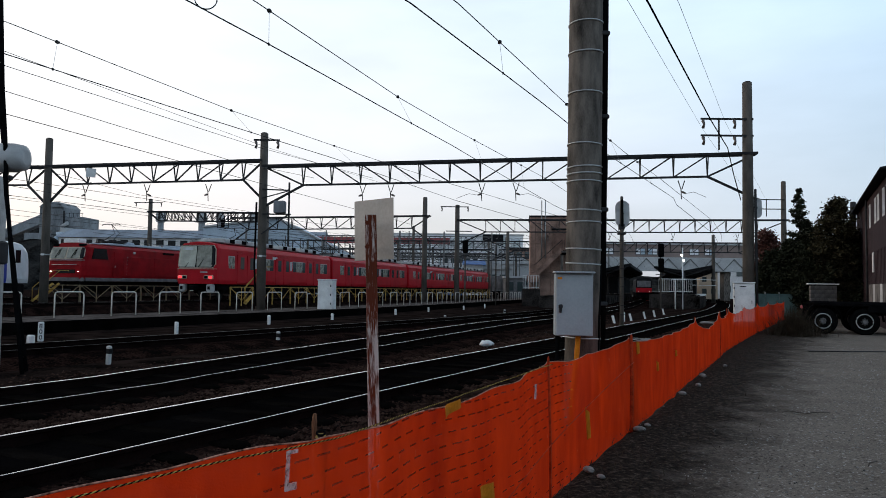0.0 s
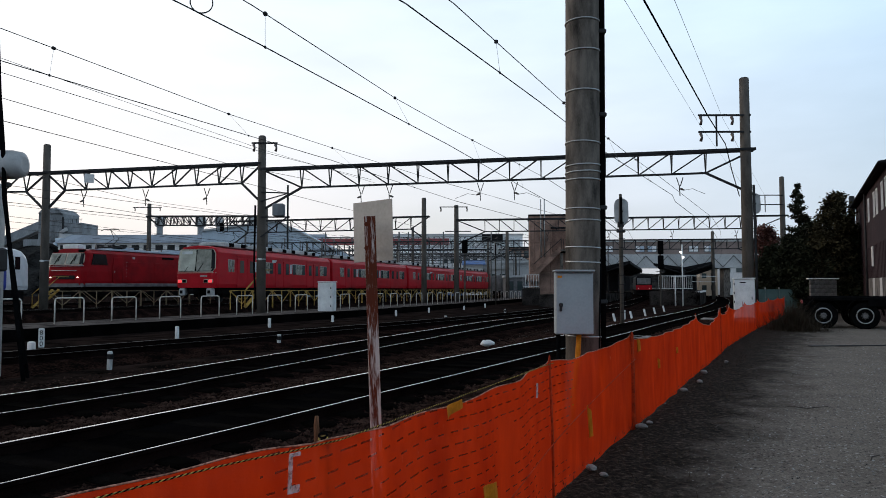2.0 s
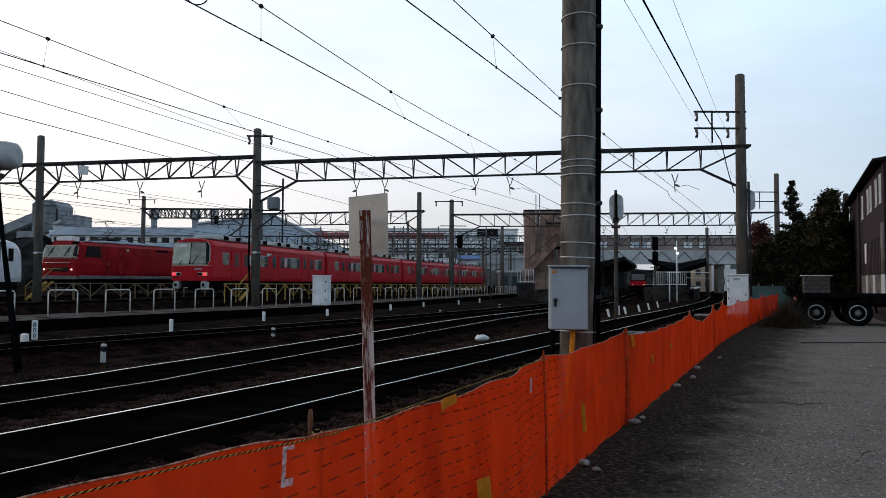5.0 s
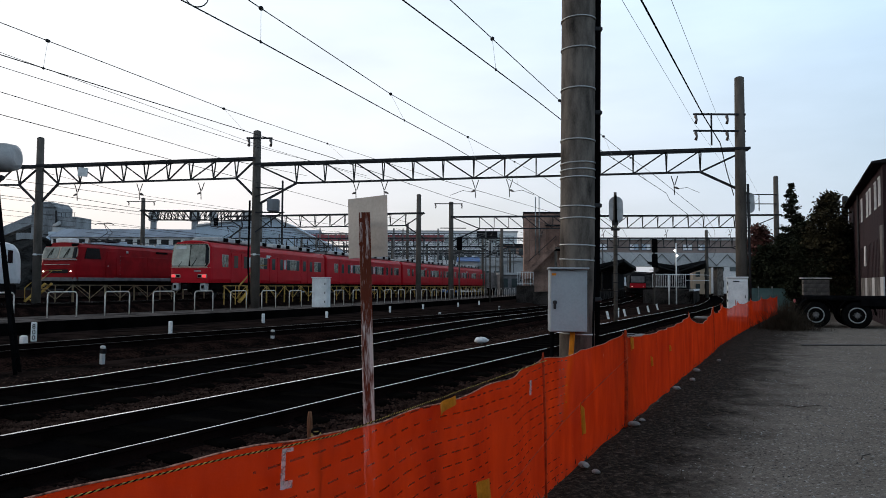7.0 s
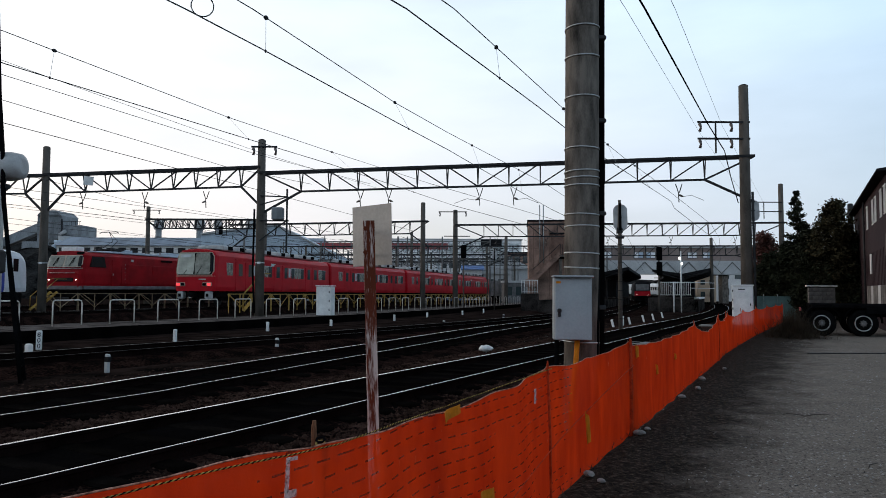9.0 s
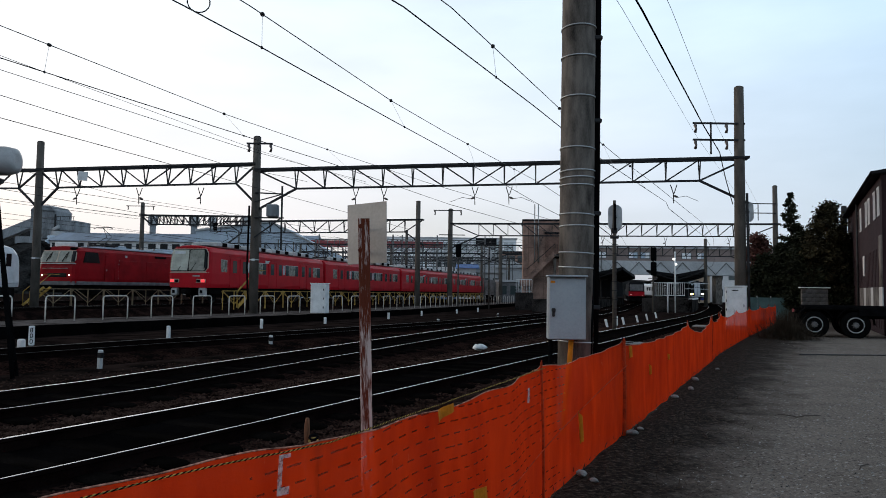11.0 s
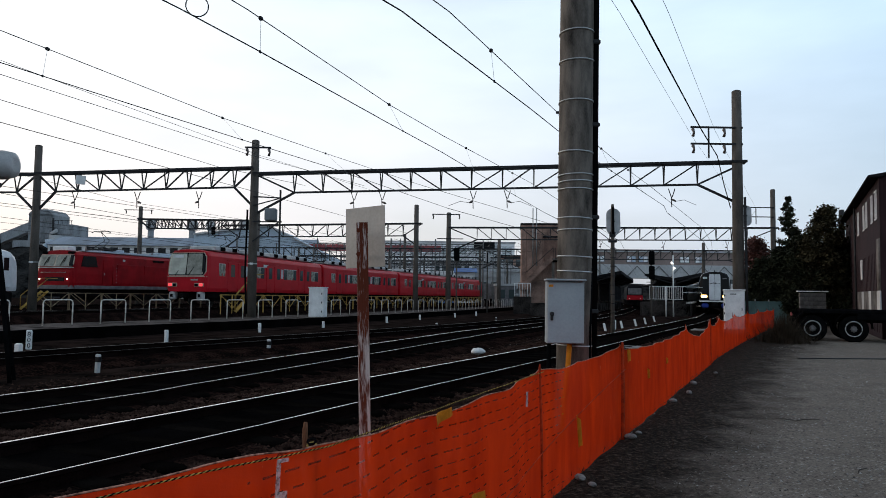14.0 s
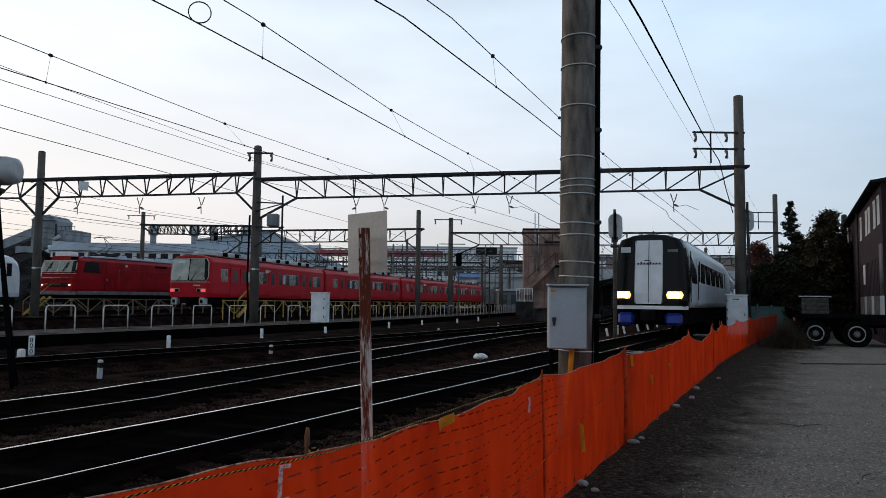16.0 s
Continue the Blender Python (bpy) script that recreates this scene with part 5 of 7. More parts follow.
        if lead:
            part("cab_window", Mesh().loft([[(x - sx_ * .03, -1.45, F + .92), (x - sx_ * .03, -3.1, F + .92), (x - sx_ * .06, -3.1, F + 1.45), (x - sx_ * .07, -1.45, F + 1.95)],
                                            [(x + sx_ * .045, -1.45, F + .92), (x + sx_ * .045, -3.1, F + .92), (x + sx_ * .01, -3.1, F + 1.45), (x + sx_ * .0, -1.45, F + 1.95)]]), M["darkpane"], t)
        for y, w in ys:
            part("window", Mesh().box((x, y, F + 1.42), (.06, w, .85), bevel=.02), M["darkpane"], t)
        for y in (-3.85, -16.6):
            d = part("door", Mesh().box((x + sx_ * .012, y, F + 1.05), (.06, .95, 1.9), bevel=.02), M["silver"], t)
            part("pane", Mesh().box((x + sx_ * .02, y, F + 1.45), (.06, .5, .85), bevel=.02), M["darkpane"], d)
    part("underframe", Mesh().box((0, -L / 2, .62), (2.4, L - 1.2, .62), bevel=.04), M["under"], t)
    part("roof_equipment", Mesh().box((0, -L / 2 - 1.5, F + H + .05), (1.5, L * .55, .2), bevel=.08), M["skirt"], t)
    bogie(t, -3.2)
    bogie(t, -L + 3.2)
    return t


red_train()
locomotive()
white_blue_train()
EXPRESS = [express_car(True)]
EXPRESS += [express_car(False)]
EXPRESS += [copy_thing(EXPRESS[1], Matrix()) for _ in range(2)]


def motions():
    """The express runs down the near track towards the camera."""
    start = 0.0
    best = min(range(len(NEAR)), key=lambda i: (NEAR[i] - Vector((7.75, 25.9))).length)
    s16 = length(NEAR[:best + 1])
    for k, car in enumerate(EXPRESS):
        rows = []
        for i in range(33):
            t = i * .5
            s = s16 + 21.6 * (16.0 - t) + k * 19.3
            p, _ = along(NEAR, s)
            q, _ = along(NEAR, s + 18.9)
            h = math.degrees(math.atan2(p.x - q.x, p.y - q.y))
            rows.append((t, pose(p.x + .2, p.y - .1, RAIL_Z + .13 + low(p.y), math.degrees(math.atan2(low(p.y) - low(q.y), 18.9)), 0, -h)))
        walk(car, rows)


# ---- wires and brackets ----
def on_path(path, ys, z):
    out = []
    for y in ys:
        p = min(path, key=lambda q: abs(q.y - y))
        out.append((p.x, p.y, z + low(p.y)))
    return out


def sagged(a, b, sag, n=10):
    a, b = Vector(a), Vector(b)
    return [a.lerp(b, i / n) - Vector((0, 0, 4 * sag * (i / n) * (1 - i / n))) for i in range(n + 1)]


def wires():
    lab_m, lab_c = "thin dark messenger wire of the overhead line", "dark contact wire of the overhead line"
    lines = {
        "A": ([(-12, -9, 6.6), (0.19, 11.75, 6.25), (3.16, 18.37, 6.22), (6.52, 25.44, 6.25), (9.9, 32.8, 6.5)],
              [(-12.3, -9.5, 5.35), (-.48, 9.49, 5.35), (1.97, 14.64, 5.35), (4.44, 20.02, 5.35), (9.67, 30.32, 5.35), (10.6, 32.8, 5.35)], NEAR),
        "B": ([(-12, -9, 6.6), (-3.16, 11.81, 6.25), (-1.17, 17.7, 6.22), (.18, 21.12, 6.22), (4.9, 33.5, 6.5)],
              [(-11.8, -9.5, 5.35), (-3.45, 9.54, 5.35), (-2.82, 11.16, 5.35), (-1.05, 16.02, 5.35), (.16, 19.25, 5.35), (2.71, 26.66, 5.35), (5.1, 33.5, 5.35)], SECOND),
        "C": ([(-16, -6, 6.8), (-8.37, 13.65, 6.5), (-6.05, 20.31, 6.45), (-4.06, 25.4, 6.5), (-.6, 34.6, 6.7)],
              [(-15, -6, 5.6), (-7.81, 12.77, 5.6), (-5.49, 18.46, 5.6), (-3.54, 23.1, 5.6), (.6, 34.4, 5.6)], THIRD),
    }
    for key, (m, c, path) in lines.items():
        wire("messenger_wire", m, .0095, lab_m)
        wire("contact_wire", c, .0105, lab_c)
        ys = (48, 64, 78, 92, 120)
        wire("messenger_wire", [m[-1]] + [(x, y, z + (.0 if i % 2 == 0 else .35)) for i, (x, y, z) in enumerate(on_path(path, ys, 6.2))], .012, lab_m)
        wire("contact_wire", [c[-1]] + on_path(path, ys, 5.35), .013, lab_c)
        # droppers with clamps
        for s in (0.08, .28, .52, .78):
            def at(pl, yy):
                for i in range(len(pl) - 1):
                    if pl[i][1] <= yy <= pl[i + 1][1]:
                        f = (yy - pl[i][1]) / (pl[i + 1][1] - pl[i][1])
                        return Vector(pl[i]).lerp(Vector(pl[i + 1]), f)
            y0 = {"A": 13.62, "B": 12.18, "C": 14.68}[key] + {"A": (0, 4.6, 9.2, 13.5), "B": (0, 5.5, 11, 16.5), "C": (0, 5.6, 11, 16)}[key][(0.08, .28, .52, .78).index(s)]
            a = at(m, y0)
            b = at(c, y0 - {"A": 2.8, "B": .95, "C": 1.1}[key] * (.35 if key == "A" else 1))
            if a and b:
                t = thing("dropper", Matrix.Translation(b), "thin dropper wire with a clamp between overhead wires", "dropper", "droppers")
                part("rod", Mesh().tube([(0, 0, 0), a - b], .004, 5), M["galv"], t)
                part("clamp", Mesh().box(a - b, (.07, .1, .06), bevel=.015), M["steel"], t)
                part("lower_clamp", Mesh().box((0, 0, .0), (.03, .05, .05), bevel=.01), M["steel"], t)
    wire("messenger_wire", sagged((-14, -4, 6.5), (-8.78, 14.94, 6.2), .05) + [(-6.07, 24.51, 6.2), (-3.2, 34.7, 6.5)], .006, lab_m)
    wire("messenger_wire", [(-17.6, -4, 6.8), (-10.3, 16.86, 6.6), (-6.91, 26.65, 6.6), (-3.6, 36.2, 6.9)], .009, lab_m)
    wire("messenger_wire", [(-17.7, -4, 6.9), (-11.46, 18.79, 6.5), (-8.71, 28.83, 6.5), (-6.6, 36.4, 6.9)], .010, lab_m)
    wire("contact_wire", [(-17.2, -4, 5.9), (-11.43, 18.78, 5.9), (-9.47, 25.96, 5.9), (-6.7, 36.1, 5.9), (-2, 52, 5.8)], .011, lab_c)
    # ring on the contact wire over the second track
    ring = [Vector((.0, .15 * math.sin(a), .15 + .15 * math.cos(a))) for a in [i * math.pi / 9 for i in range(19)]]
    o = tagged(part("wire_loop", Mesh().tube(ring, .009, 6), M["steel"]), "round steel loop clamped on the contact wire", "wire loop")
    o.matrix_world = pose(-3.33, 9.82, 5.36, 0, 0, -75)
    # wires over the sidings
    for path, z, ys in ((EMU, 5.75, (28, 40, 52, 66, 84, 102, 120)), (LOCO, 5.9, (28, 40, 55, 70, 90, 115))):
        wire("contact_wire", on_path(path, ys, z), .012, lab_c)
        wire("messenger_wire", [(x, y, zz + (.0 if i % 2 else .4)) for i, (x, y, zz) in enumerate(on_path(path, ys, z + .75))], .010, lab_m)
    for x0, x1, z in ((-30, -16, 5.7), (-36, -24, 5.8), (-22, -8, 6.0), (-14, 2, 5.8), (-26, -13, 6.3)):
        wire("contact_wire", [(x0 - 9, 22, z + .2), (x0, 40, z), ((x0 + x1) / 2 + 6, 68, z - .2), (x1 + 14, 100, z - .5)], .011, lab_c)
    # feeders on the line-side masts
    wire("feeder_cable", [(-3.4, 0, 7.45), (4.28, 15, 7.57), (10.03, 27, 7.91), (12.51, 31.7, 7.78)], .022, "thick black feeder cable on line-side masts", "black")
    wire("feeder_cable", [(12.51, 31.7, 7.78), (12.9, 32.0, 6.6), (13.24, 32.1, 5.5)], .022, "thick black feeder cable on line-side masts", "black")
    wire("feeder_wire", [(-3.6, 0, 7.2), (3.87, 15, 7.57), (11.5, 31.9, 8.62), (27.6, 63.3, 8.6), (36, 90, 7.8)], .0055, "thin bare feeder wire on line-side masts")
    wire("feeder_wire", [(-2.5, 0, 7.2), (4.92, 15, 7.57), (12.53, 32, 9.0), (28.4, 63.3, 9.2), (37, 90, 8.3)], .0055, "thin bare feeder wire on line-side masts")


def crossarm(x, y, zs, x0, x1, post=None, name="crossarm", drops=()):
    """Angle-iron arms on a mast with insulators under their ends."""
    t = thing(name, pose(x, y, zs[0]), "steel crossarm with brown insulators on a mast", "crossarm", "crossarms")
    for i, z in enumerate(zs):
        part("arm", Mesh().bar((x0 - x, 0, z - zs[0]), (x1 - x, 0, z - zs[0]), .07, .08), M["steel"], t)
        for dx in drops:
            part("insulator", Mesh().tube([(dx - x, 0, z - zs[0]), (dx - x, 0, z - zs[0] - .1), (dx - x + .05, 0, z - zs[0] - .25), (dx - x, 0, z - zs[0] - .42)],
                                          [.03, .08, .05, .07], 8), M["insul"], t)
    if post:
        part("upright", Mesh().bar((post - x, 0, zs[0] - zs[0] + .05), (post - x, 0, zs[-1] - zs[0] - .65), .06), M["steel"], t)


def mast_details():
    crossarm(13.6, 32.05, (9.15, 8.4), 11.45, 13.8, 12.26, drops=(11.55, 12.95))
    crossarm(29.9, 63.2, (9.38, 8.55), 27.45, 29.9, 28.3, drops=(27.6,))
    crossarm(-9.1, 36.05, (8.74,), -9.6, -8.3, drops=(-9.5, -8.4))
    crossarm(1.25, 66.3, (8.75,), -.3, 2.3, drops=(-.2, 2.2))
    crossarm(1.25, 66.3, (6.5,), .2, 2.6)
    # equipment box and platform on the second mast
    t = thing("transformer_box", pose(-8.2, 36.0, 5.0), "grey switch box on a steel bracket at the mast", "switch box")
    part("box", Mesh().box((0, 0, .35), (.55, .5, .62), bevel=.04), M["plantgrey"], t)
    part("shelf", Mesh().bar((-.9, 0, 0), (.55, 0, 0), .08, .06).bar((-.9, 0, -1.0), (.4, 0, -.02), .06), M["steel"], t)
    part("upright", Mesh().bar((.45, 0, -1.6), (.45, 0, 1.6), .08), M["steel"], t)
    part("upper_arm", Mesh().bar((-.9, 0, 1.25), (.5, 0, 1.2), .06).bar((-.9, 0, .8), (.5, 0, 1.2), .05), M["steel"], t)
    for px_, d in ((-25.5, 1), (-18.7, 1), (-15.3, -1), (-12.0, 1)):
        y = 37.78 + (px_ + 20.83) * (36.22 - 37.78) / (11.72)
        arm((px_, y, 6.55), d)
    for px_, d in ((-4.0, 1), (-2.6, -1), (1.8, 1), (3.4, -1), (7.3, 1), (10.8, -1)):
        y = 36.22 + (px_ + 9.11) * (32.2 - 36.22) / 23.0
        arm((px_, y, 6.45), d, reach=px_ > 1)
    for px_ in (5, 9.5, 15, 20.5, 26):
        arm((px_, 66.5 - (px_ - 1.25) * .107, 6.4), 1)
    # mast clamps, ladder steps
    for x, y in ((-9.11, 36.22), (-20.83, 37.78)):
        t = thing("mast_clamp", pose(x, y, 2.9), "steel band with a pale label on a mast", "clamp", "mast clamps")
        part("band", Mesh().tube([(0, 0, -.03), (0, 0, .03)], .235, 16), M["galv"], t)
        part("label_plate", Mesh().box((0, -.24, -.0), (.16, .01, .1)), M["white"], t)
    # cable running down the second mast, wound conduit on the third
    o = tagged(part("down_cable", Mesh().tube([(-9.4, 36.1, 5.6), (-9.42, 36.05, 2.5), (-9.3, 36.0, .4)], .05, 8), M["black"]), "black cable running down a mast", "cable")
    o = tagged(part("down_cable", Mesh().tube([(13.84, 32.0, 6.0), (13.87, 32.0, 3.0), (13.89, 32.0, .3)], .06, 8), M["steel"]), "dark conduit running down a mast", "cable")


def oval_lamp(x, y, ztop, base, dx=.04):
    """A slim post with a pale oval backing board."""
    t = thing("signal_post", pose(x, y, base), "slim grey signal post with a pale oval board", "signal")
    h = ztop - base
    part("post", Mesh().tube([(0, 0, -.3), (0, 0, h - .95), (0, 0, h)], [.075, .07, .05], 10), M["poledark"], t)
    ring = [(.26 * math.cos(a), .05, h - .62 + (.24 if math.sin(a) > 0 else -.24) + .24 * math.sin(a)) for a in [i * math.pi / 10 for i in range(20)]]
    m = Mesh()
    m.loft([ring, [(p[0], .075, p[2]) for p in ring]])
    o = part("oval_board", m, M["skirt"], t, "pale oval backing board")
    o.location = (dx, 0, 0)
    part("lamp_head", Mesh().box((0, -.06, h - .6), (.075, .14, 1.0), bevel=.04), M["black"], t)
    part("board_arm", Mesh().box((dx / 2, .04, h - .62), (dx + .1, .06, .06), bevel=.01), M["steel"], t)
    part("bracket", Mesh().box((0, 0, h - 1.35), (.3, .16, .08), bevel=.02), M["steel"], t)
    part("terminal_box", Mesh().box((0, 0, h - 1.1), (.2, .14, .22), bevel=.03), M["steel"], t)
    for k in range(9):
        part("rung", Mesh().bar((-.11, -.09, .5 + k * .33), (.11, -.09, .5 + k * .33), .02), M["steel"], t)


def signal(x, y, zt, base, heads=2, s=1.0):
    t = thing("railway_signal", pose(x, y, base), "black colour-light railway signal on a grey post", "signal", "railway signals")
    h = zt - base
    part("post", Mesh().tube([(0, 0, -.4), (0, 0, h)], .07 * s, 10), M["poledark"], t)
    for k in range(heads):
        b = part("head", Mesh().box((0, -.15, h - .55 - k * 1.25 * s), (.5 * s, .16, 1.15 * s), bevel=.2 * s), M["black"], t, "black lamp board")
        for j in (-1, 0, 1):
            part("hood", Mesh().tube([(0, -.22, h - .55 - k * 1.25 * s + j * .3 * s), (0, -.42, h - .57 - k * 1.25 * s + j * .3 * s)], .09 * s, 10), M["black"], b)
    part("step", Mesh().box((0, .0, h - heads * 1.25 * s - .1), (.7 * s, .5, .05)), M["steel"], t)


wires()
mast_details()
oval_lamp(6.42, 26.0, 4.85, .1)
oval_lamp(13.98, 33.0, 5.9, .1, .36)
signal(18.4, 61.2, 5.25, -.2)
signal(1.82, 60.0, 5.3, .0, 1, .95)
oval_lamp(5.1, 70.0, 5.6, -.2)
o = tagged(part("hanging_plate", Mesh().box((0, 0, 0), (.48, .03, .46), bevel=.006), M["white"]), "small pale plate fixed inside the portal beam", "plate")
o.matrix_world = pose(-18.3, 37.2, 7.15, 0, 4, 8)


# ---- the lot's far side ----
def warehouse():
    """A long dark siding-clad shed; local x runs along the wall away from the camera, local -y faces the lot."""
    a, b = Vector((17.03, 27.4)), Vector((25.56, 44.6))
    L = (b - a).length
    h = math.degrees(math.atan2(b.y - a.y, b.x - a.x))
    t = thing("warehouse", pose(a.x, a.y, -.05, 0, 0, h), "old dark brown warehouse with a row of upper windows", "warehouse")
    H = 6.28
    # wall with window openings, built as bands
    wins = [(11.7, .85), (9.6, .85), (6.6, .8), (5.2, .8), (2.8, .8), (1.2, .8)]
    part("lower_wall", Mesh().box((L / 2, -.15, 1.7), (L, .3, 3.4)), M["darkwood"], t)
    part("upper_wall", Mesh().box((L / 2, -.15, (5.875 + H) / 2), (L, .3, H - 5.875)).box((L / 2, -.15, 4.065), (L, .3, 1.33)), M["darkwood"], t)
    xs = sorted((x - w / 2, x + w / 2) for x, w in wins)
    pos = 0.0
    for x0, x1 in xs + [(L, L)]:
        if x0 > pos:
            part("wall_pier", Mesh().box(((pos + x0) / 2, -.15, 5.3), (x0 - pos, .3, 1.15)), M["darkwood"], t)
        pos = x1
    for x, w in wins:
        f = part("window", Mesh().box((x - w / 2 + .03, -.03, 5.3), (.06, .1, 1.15)).box((x + w / 2 - .03, -.03, 5.3), (.06, .1, 1.15))
                 .box((x, -.03, 4.755), (w, .12, .06)).box((x, -.03, 5.845), (w, .12, .06)).box((x, -.03, 5.3), (.05, .08, 1.1)), M["white"], t, "white window frame")
        part("pane", Mesh().box((x, -.12, 5.3), (w - .08, .02, 1.06)), M["lightpane"], f)
    # vertical boards
    me = Mesh().box((0, 0, 0), (.05, .014, 3.2)).data("batten", M["darkwood"])
    k = .4
    while k < L:
        o = part("batten", me, None, t)
        o.location = (k, .006, 1.85)
        k += .62
    part("eave", Mesh().box((L / 2, .06, H + .02), (L + .3, .5, .12), bevel=.03), M["roofdark"], t, "dark eave")
    part("gutter", Mesh().tube([(-.15, .33, H + .02), (L + .15, .33, H + .02)], .05, 8), M["roofdark"], t)
    m = Mesh()
    m.loft([[(-.15, .31, H + .06), (-.15, -9.0, H + 1.5), (-.15, -18, H + .06)], [(L + .2, .31, H + .06), (L + .2, -9.0, H + 1.5), (L + .2, -18, H + .06)]])
    part("roof", m, M["roofdark"], t, "dark pitched roof")
    m = Mesh()
    m.loft([[(L - .3, -.3, 0), (L - .3, -17.5, 0), (L - .3, -17.5, H), (L - .3, -9, H + .9), (L - .3, -.3, H)], [(L, -.3, 0), (L, -17.5, 0), (L, -17.5, H), (L, -9, H + .9), (L, -.3, H)]])
    part("end_wall", m, M["darkwood"], t)
    m = Mesh()
    m.loft([[(0, -.3, 0), (0, -17.5, 0), (0, -17.5, H), (0, -9, H + .9), (0, -.3, H)], [(.3, -.3, 0), (.3, -17.5, 0), (.3, -17.5, H), (.3, -9, H + .9), (.3, -.3, H)]])
    part("end_wall", m, M["darkwood"], t)
    part("pale_panel", Mesh().box((8.0, .02, 2.95), (.55, .06, .95), bevel=.01), M["wallpale"], t, "pale faded board")
    for k in range(9):
        part("base_sheet", Mesh().box((.5 + k * 1.15, .03, 1.45), (1.1, .05, .9), bevel=.01), M["blockgrey"] if k % 3 else M["wallgrey"], t, "stained pale base sheet")
    # paler sheets at the near corner stand for the lit end wall
    for k in range(7):
        part("corner_sheet", Mesh().tube([(.12 + k * .11, .01, 1.9), (.12 + k * .11, .01, 3.9)], .06, 8), M["blockgrey"], t, "corrugated sheet in a paler grey for the lit end wall")
    part("downpipe", Mesh().tube([(10.6, .1, 0), (10.6, .1, H)], .05, 8), M["steel"], t)


def wheel(parent, x, y, z):
    w = part("wheel", Mesh().tube([(x, y - .14, z), (x, y - .11, z), (x, y + .11, z), (x, y + .14, z)], [.42, .475, .475, .42], 32), M["tyre"], parent)
    ring = [(x + .262 * math.cos(a * math.pi / 14), y - .14, z + .262 * math.sin(a * math.pi / 14)) for a in range(29)]
    part("rim", Mesh().tube(ring, .02, 8), M["galv"], w, "bright rim edge")
    part("rim_dish", Mesh().tube([(x, y - .12, z), (x, y - .135, z)], [.235, .22], 24), M["poledark"], w)
    for k in range(8):
        a = (k + .5) * math.pi / 4
        part("hand_hole", Mesh().tube([(x + .165 * math.cos(a), y - .13, z + .165 * math.sin(a)), (x + .165 * math.cos(a), y - .139, z + .165 * math.sin(a))], .042, 8), M["black"], w)
    part("hub", Mesh().tube([(x, y - .15, z), (x, y - .23, z)], [.10, .075], 16), M["rim"], w)
    for k in range(8):
        a = k * math.pi / 4
        part("wheel_nut", Mesh().tube([(x + .115 * math.cos(a), y - .135, z + .115 * math.sin(a)), (x + .115 * math.cos(a), y - .165, z + .115 * math.sin(a))], .016, 6), M["rim"], w)


def trailer():
    t = thing("flatbed_trailer", pose(13.62, 26.0, .0, 0, 0, -22), "dark flatbed trailer parked on the gravel lot", "trailer")
    for x in (0, 1.3):
        wheel(t, x, 0, .465)
        wheel(t, x, 2.1, .48)
        part("axle", Mesh().tube([(x, 0, .48), (x, 2.1, .48)], .07, 10), M["under"], t)
        m = Mesh()
        arc = [(x + .6 * math.cos(a), .48 + .6 * math.sin(a)) for a in [math.pi * (i / 12) for i in range(13)]]
        m.loft([[(p[0], -.2, p[1]) for p in arc] + [(p[0] * 1.0, -.2, p[1] + .03) for p in arc[::-1]], [(p[0], .25, p[1]) for p in arc] + [(p[0], .25, p[1] + .03) for p in arc[::-1]]])
        part("mudguard", m, M["black"], t)
    part("deck", Mesh().box((4.9, 1.05, 1.06), (10.4, 2.5, .14), bevel=.03), M["black"], t, "black steel deck")
    part("side_beam", Mesh().box((5.6, -.15, .9), (8.4, .12, .22), bevel=.02).box((4.6, 2.2, .9), (10.2, .12, .22), bevel=.02), M["black"], t)
    part("chassis_beam", Mesh().box((4.8, .7, .85), (9.6, .15, .35)).box((4.8, 1.45, .85), (9.6, .15, .35)), M["under"], t)
    part("side_guard", Mesh().box((5.2, -.1, .62), (4.8, .05, .5), bevel=.02), M["under"], t)
    part("rear_bumper", Mesh().box((-.55, 1.0, .7), (.1, 2.3, .16), bevel=.03).bar((-.5, .3, .75), (-.3, .3, 1.1), .08), M["under"], t)
    part("mudflap", Mesh().box((-.64, .35, .6), (.03, .9, .8), bevel=.01), M["black"], t)
    part("tail_lamp", Mesh().box((-.68, -.05, .95), (.06, .3, .12), bevel=.02), M["pinkroof"], t)


def leaf_mesh(name, clumps, size, n, material, seed, flat=.5):
    """Many small leaves gathered in clumps."""
    rnd = random.Random(seed)
    m = Mesh()
    for cx, cy, cz, r in clumps:
        for _ in range(n):
            u, v, w = rnd.gauss(0, .5), rnd.gauss(0, .5), rnd.gauss(0, .45)
            p = Vector((cx + u * r, cy + v * r, cz + w * r * .8))
            e = Euler((rnd.uniform(-1, 1), rnd.uniform(-1, 1), rnd.uniform(0, 6.3)))
            s = size * rnd.uniform(.6, 1.3)
            q = [Vector((-s, 0, 0)), Vector((0, -s * flat, .1 * s)), Vector((s, 0, 0)), Vector((0, s * flat, -.1 * s))]
            for k in q:
                k.rotate(e)
            m.add([p + k for k in q], [(0, 1, 2, 3)])
    return m


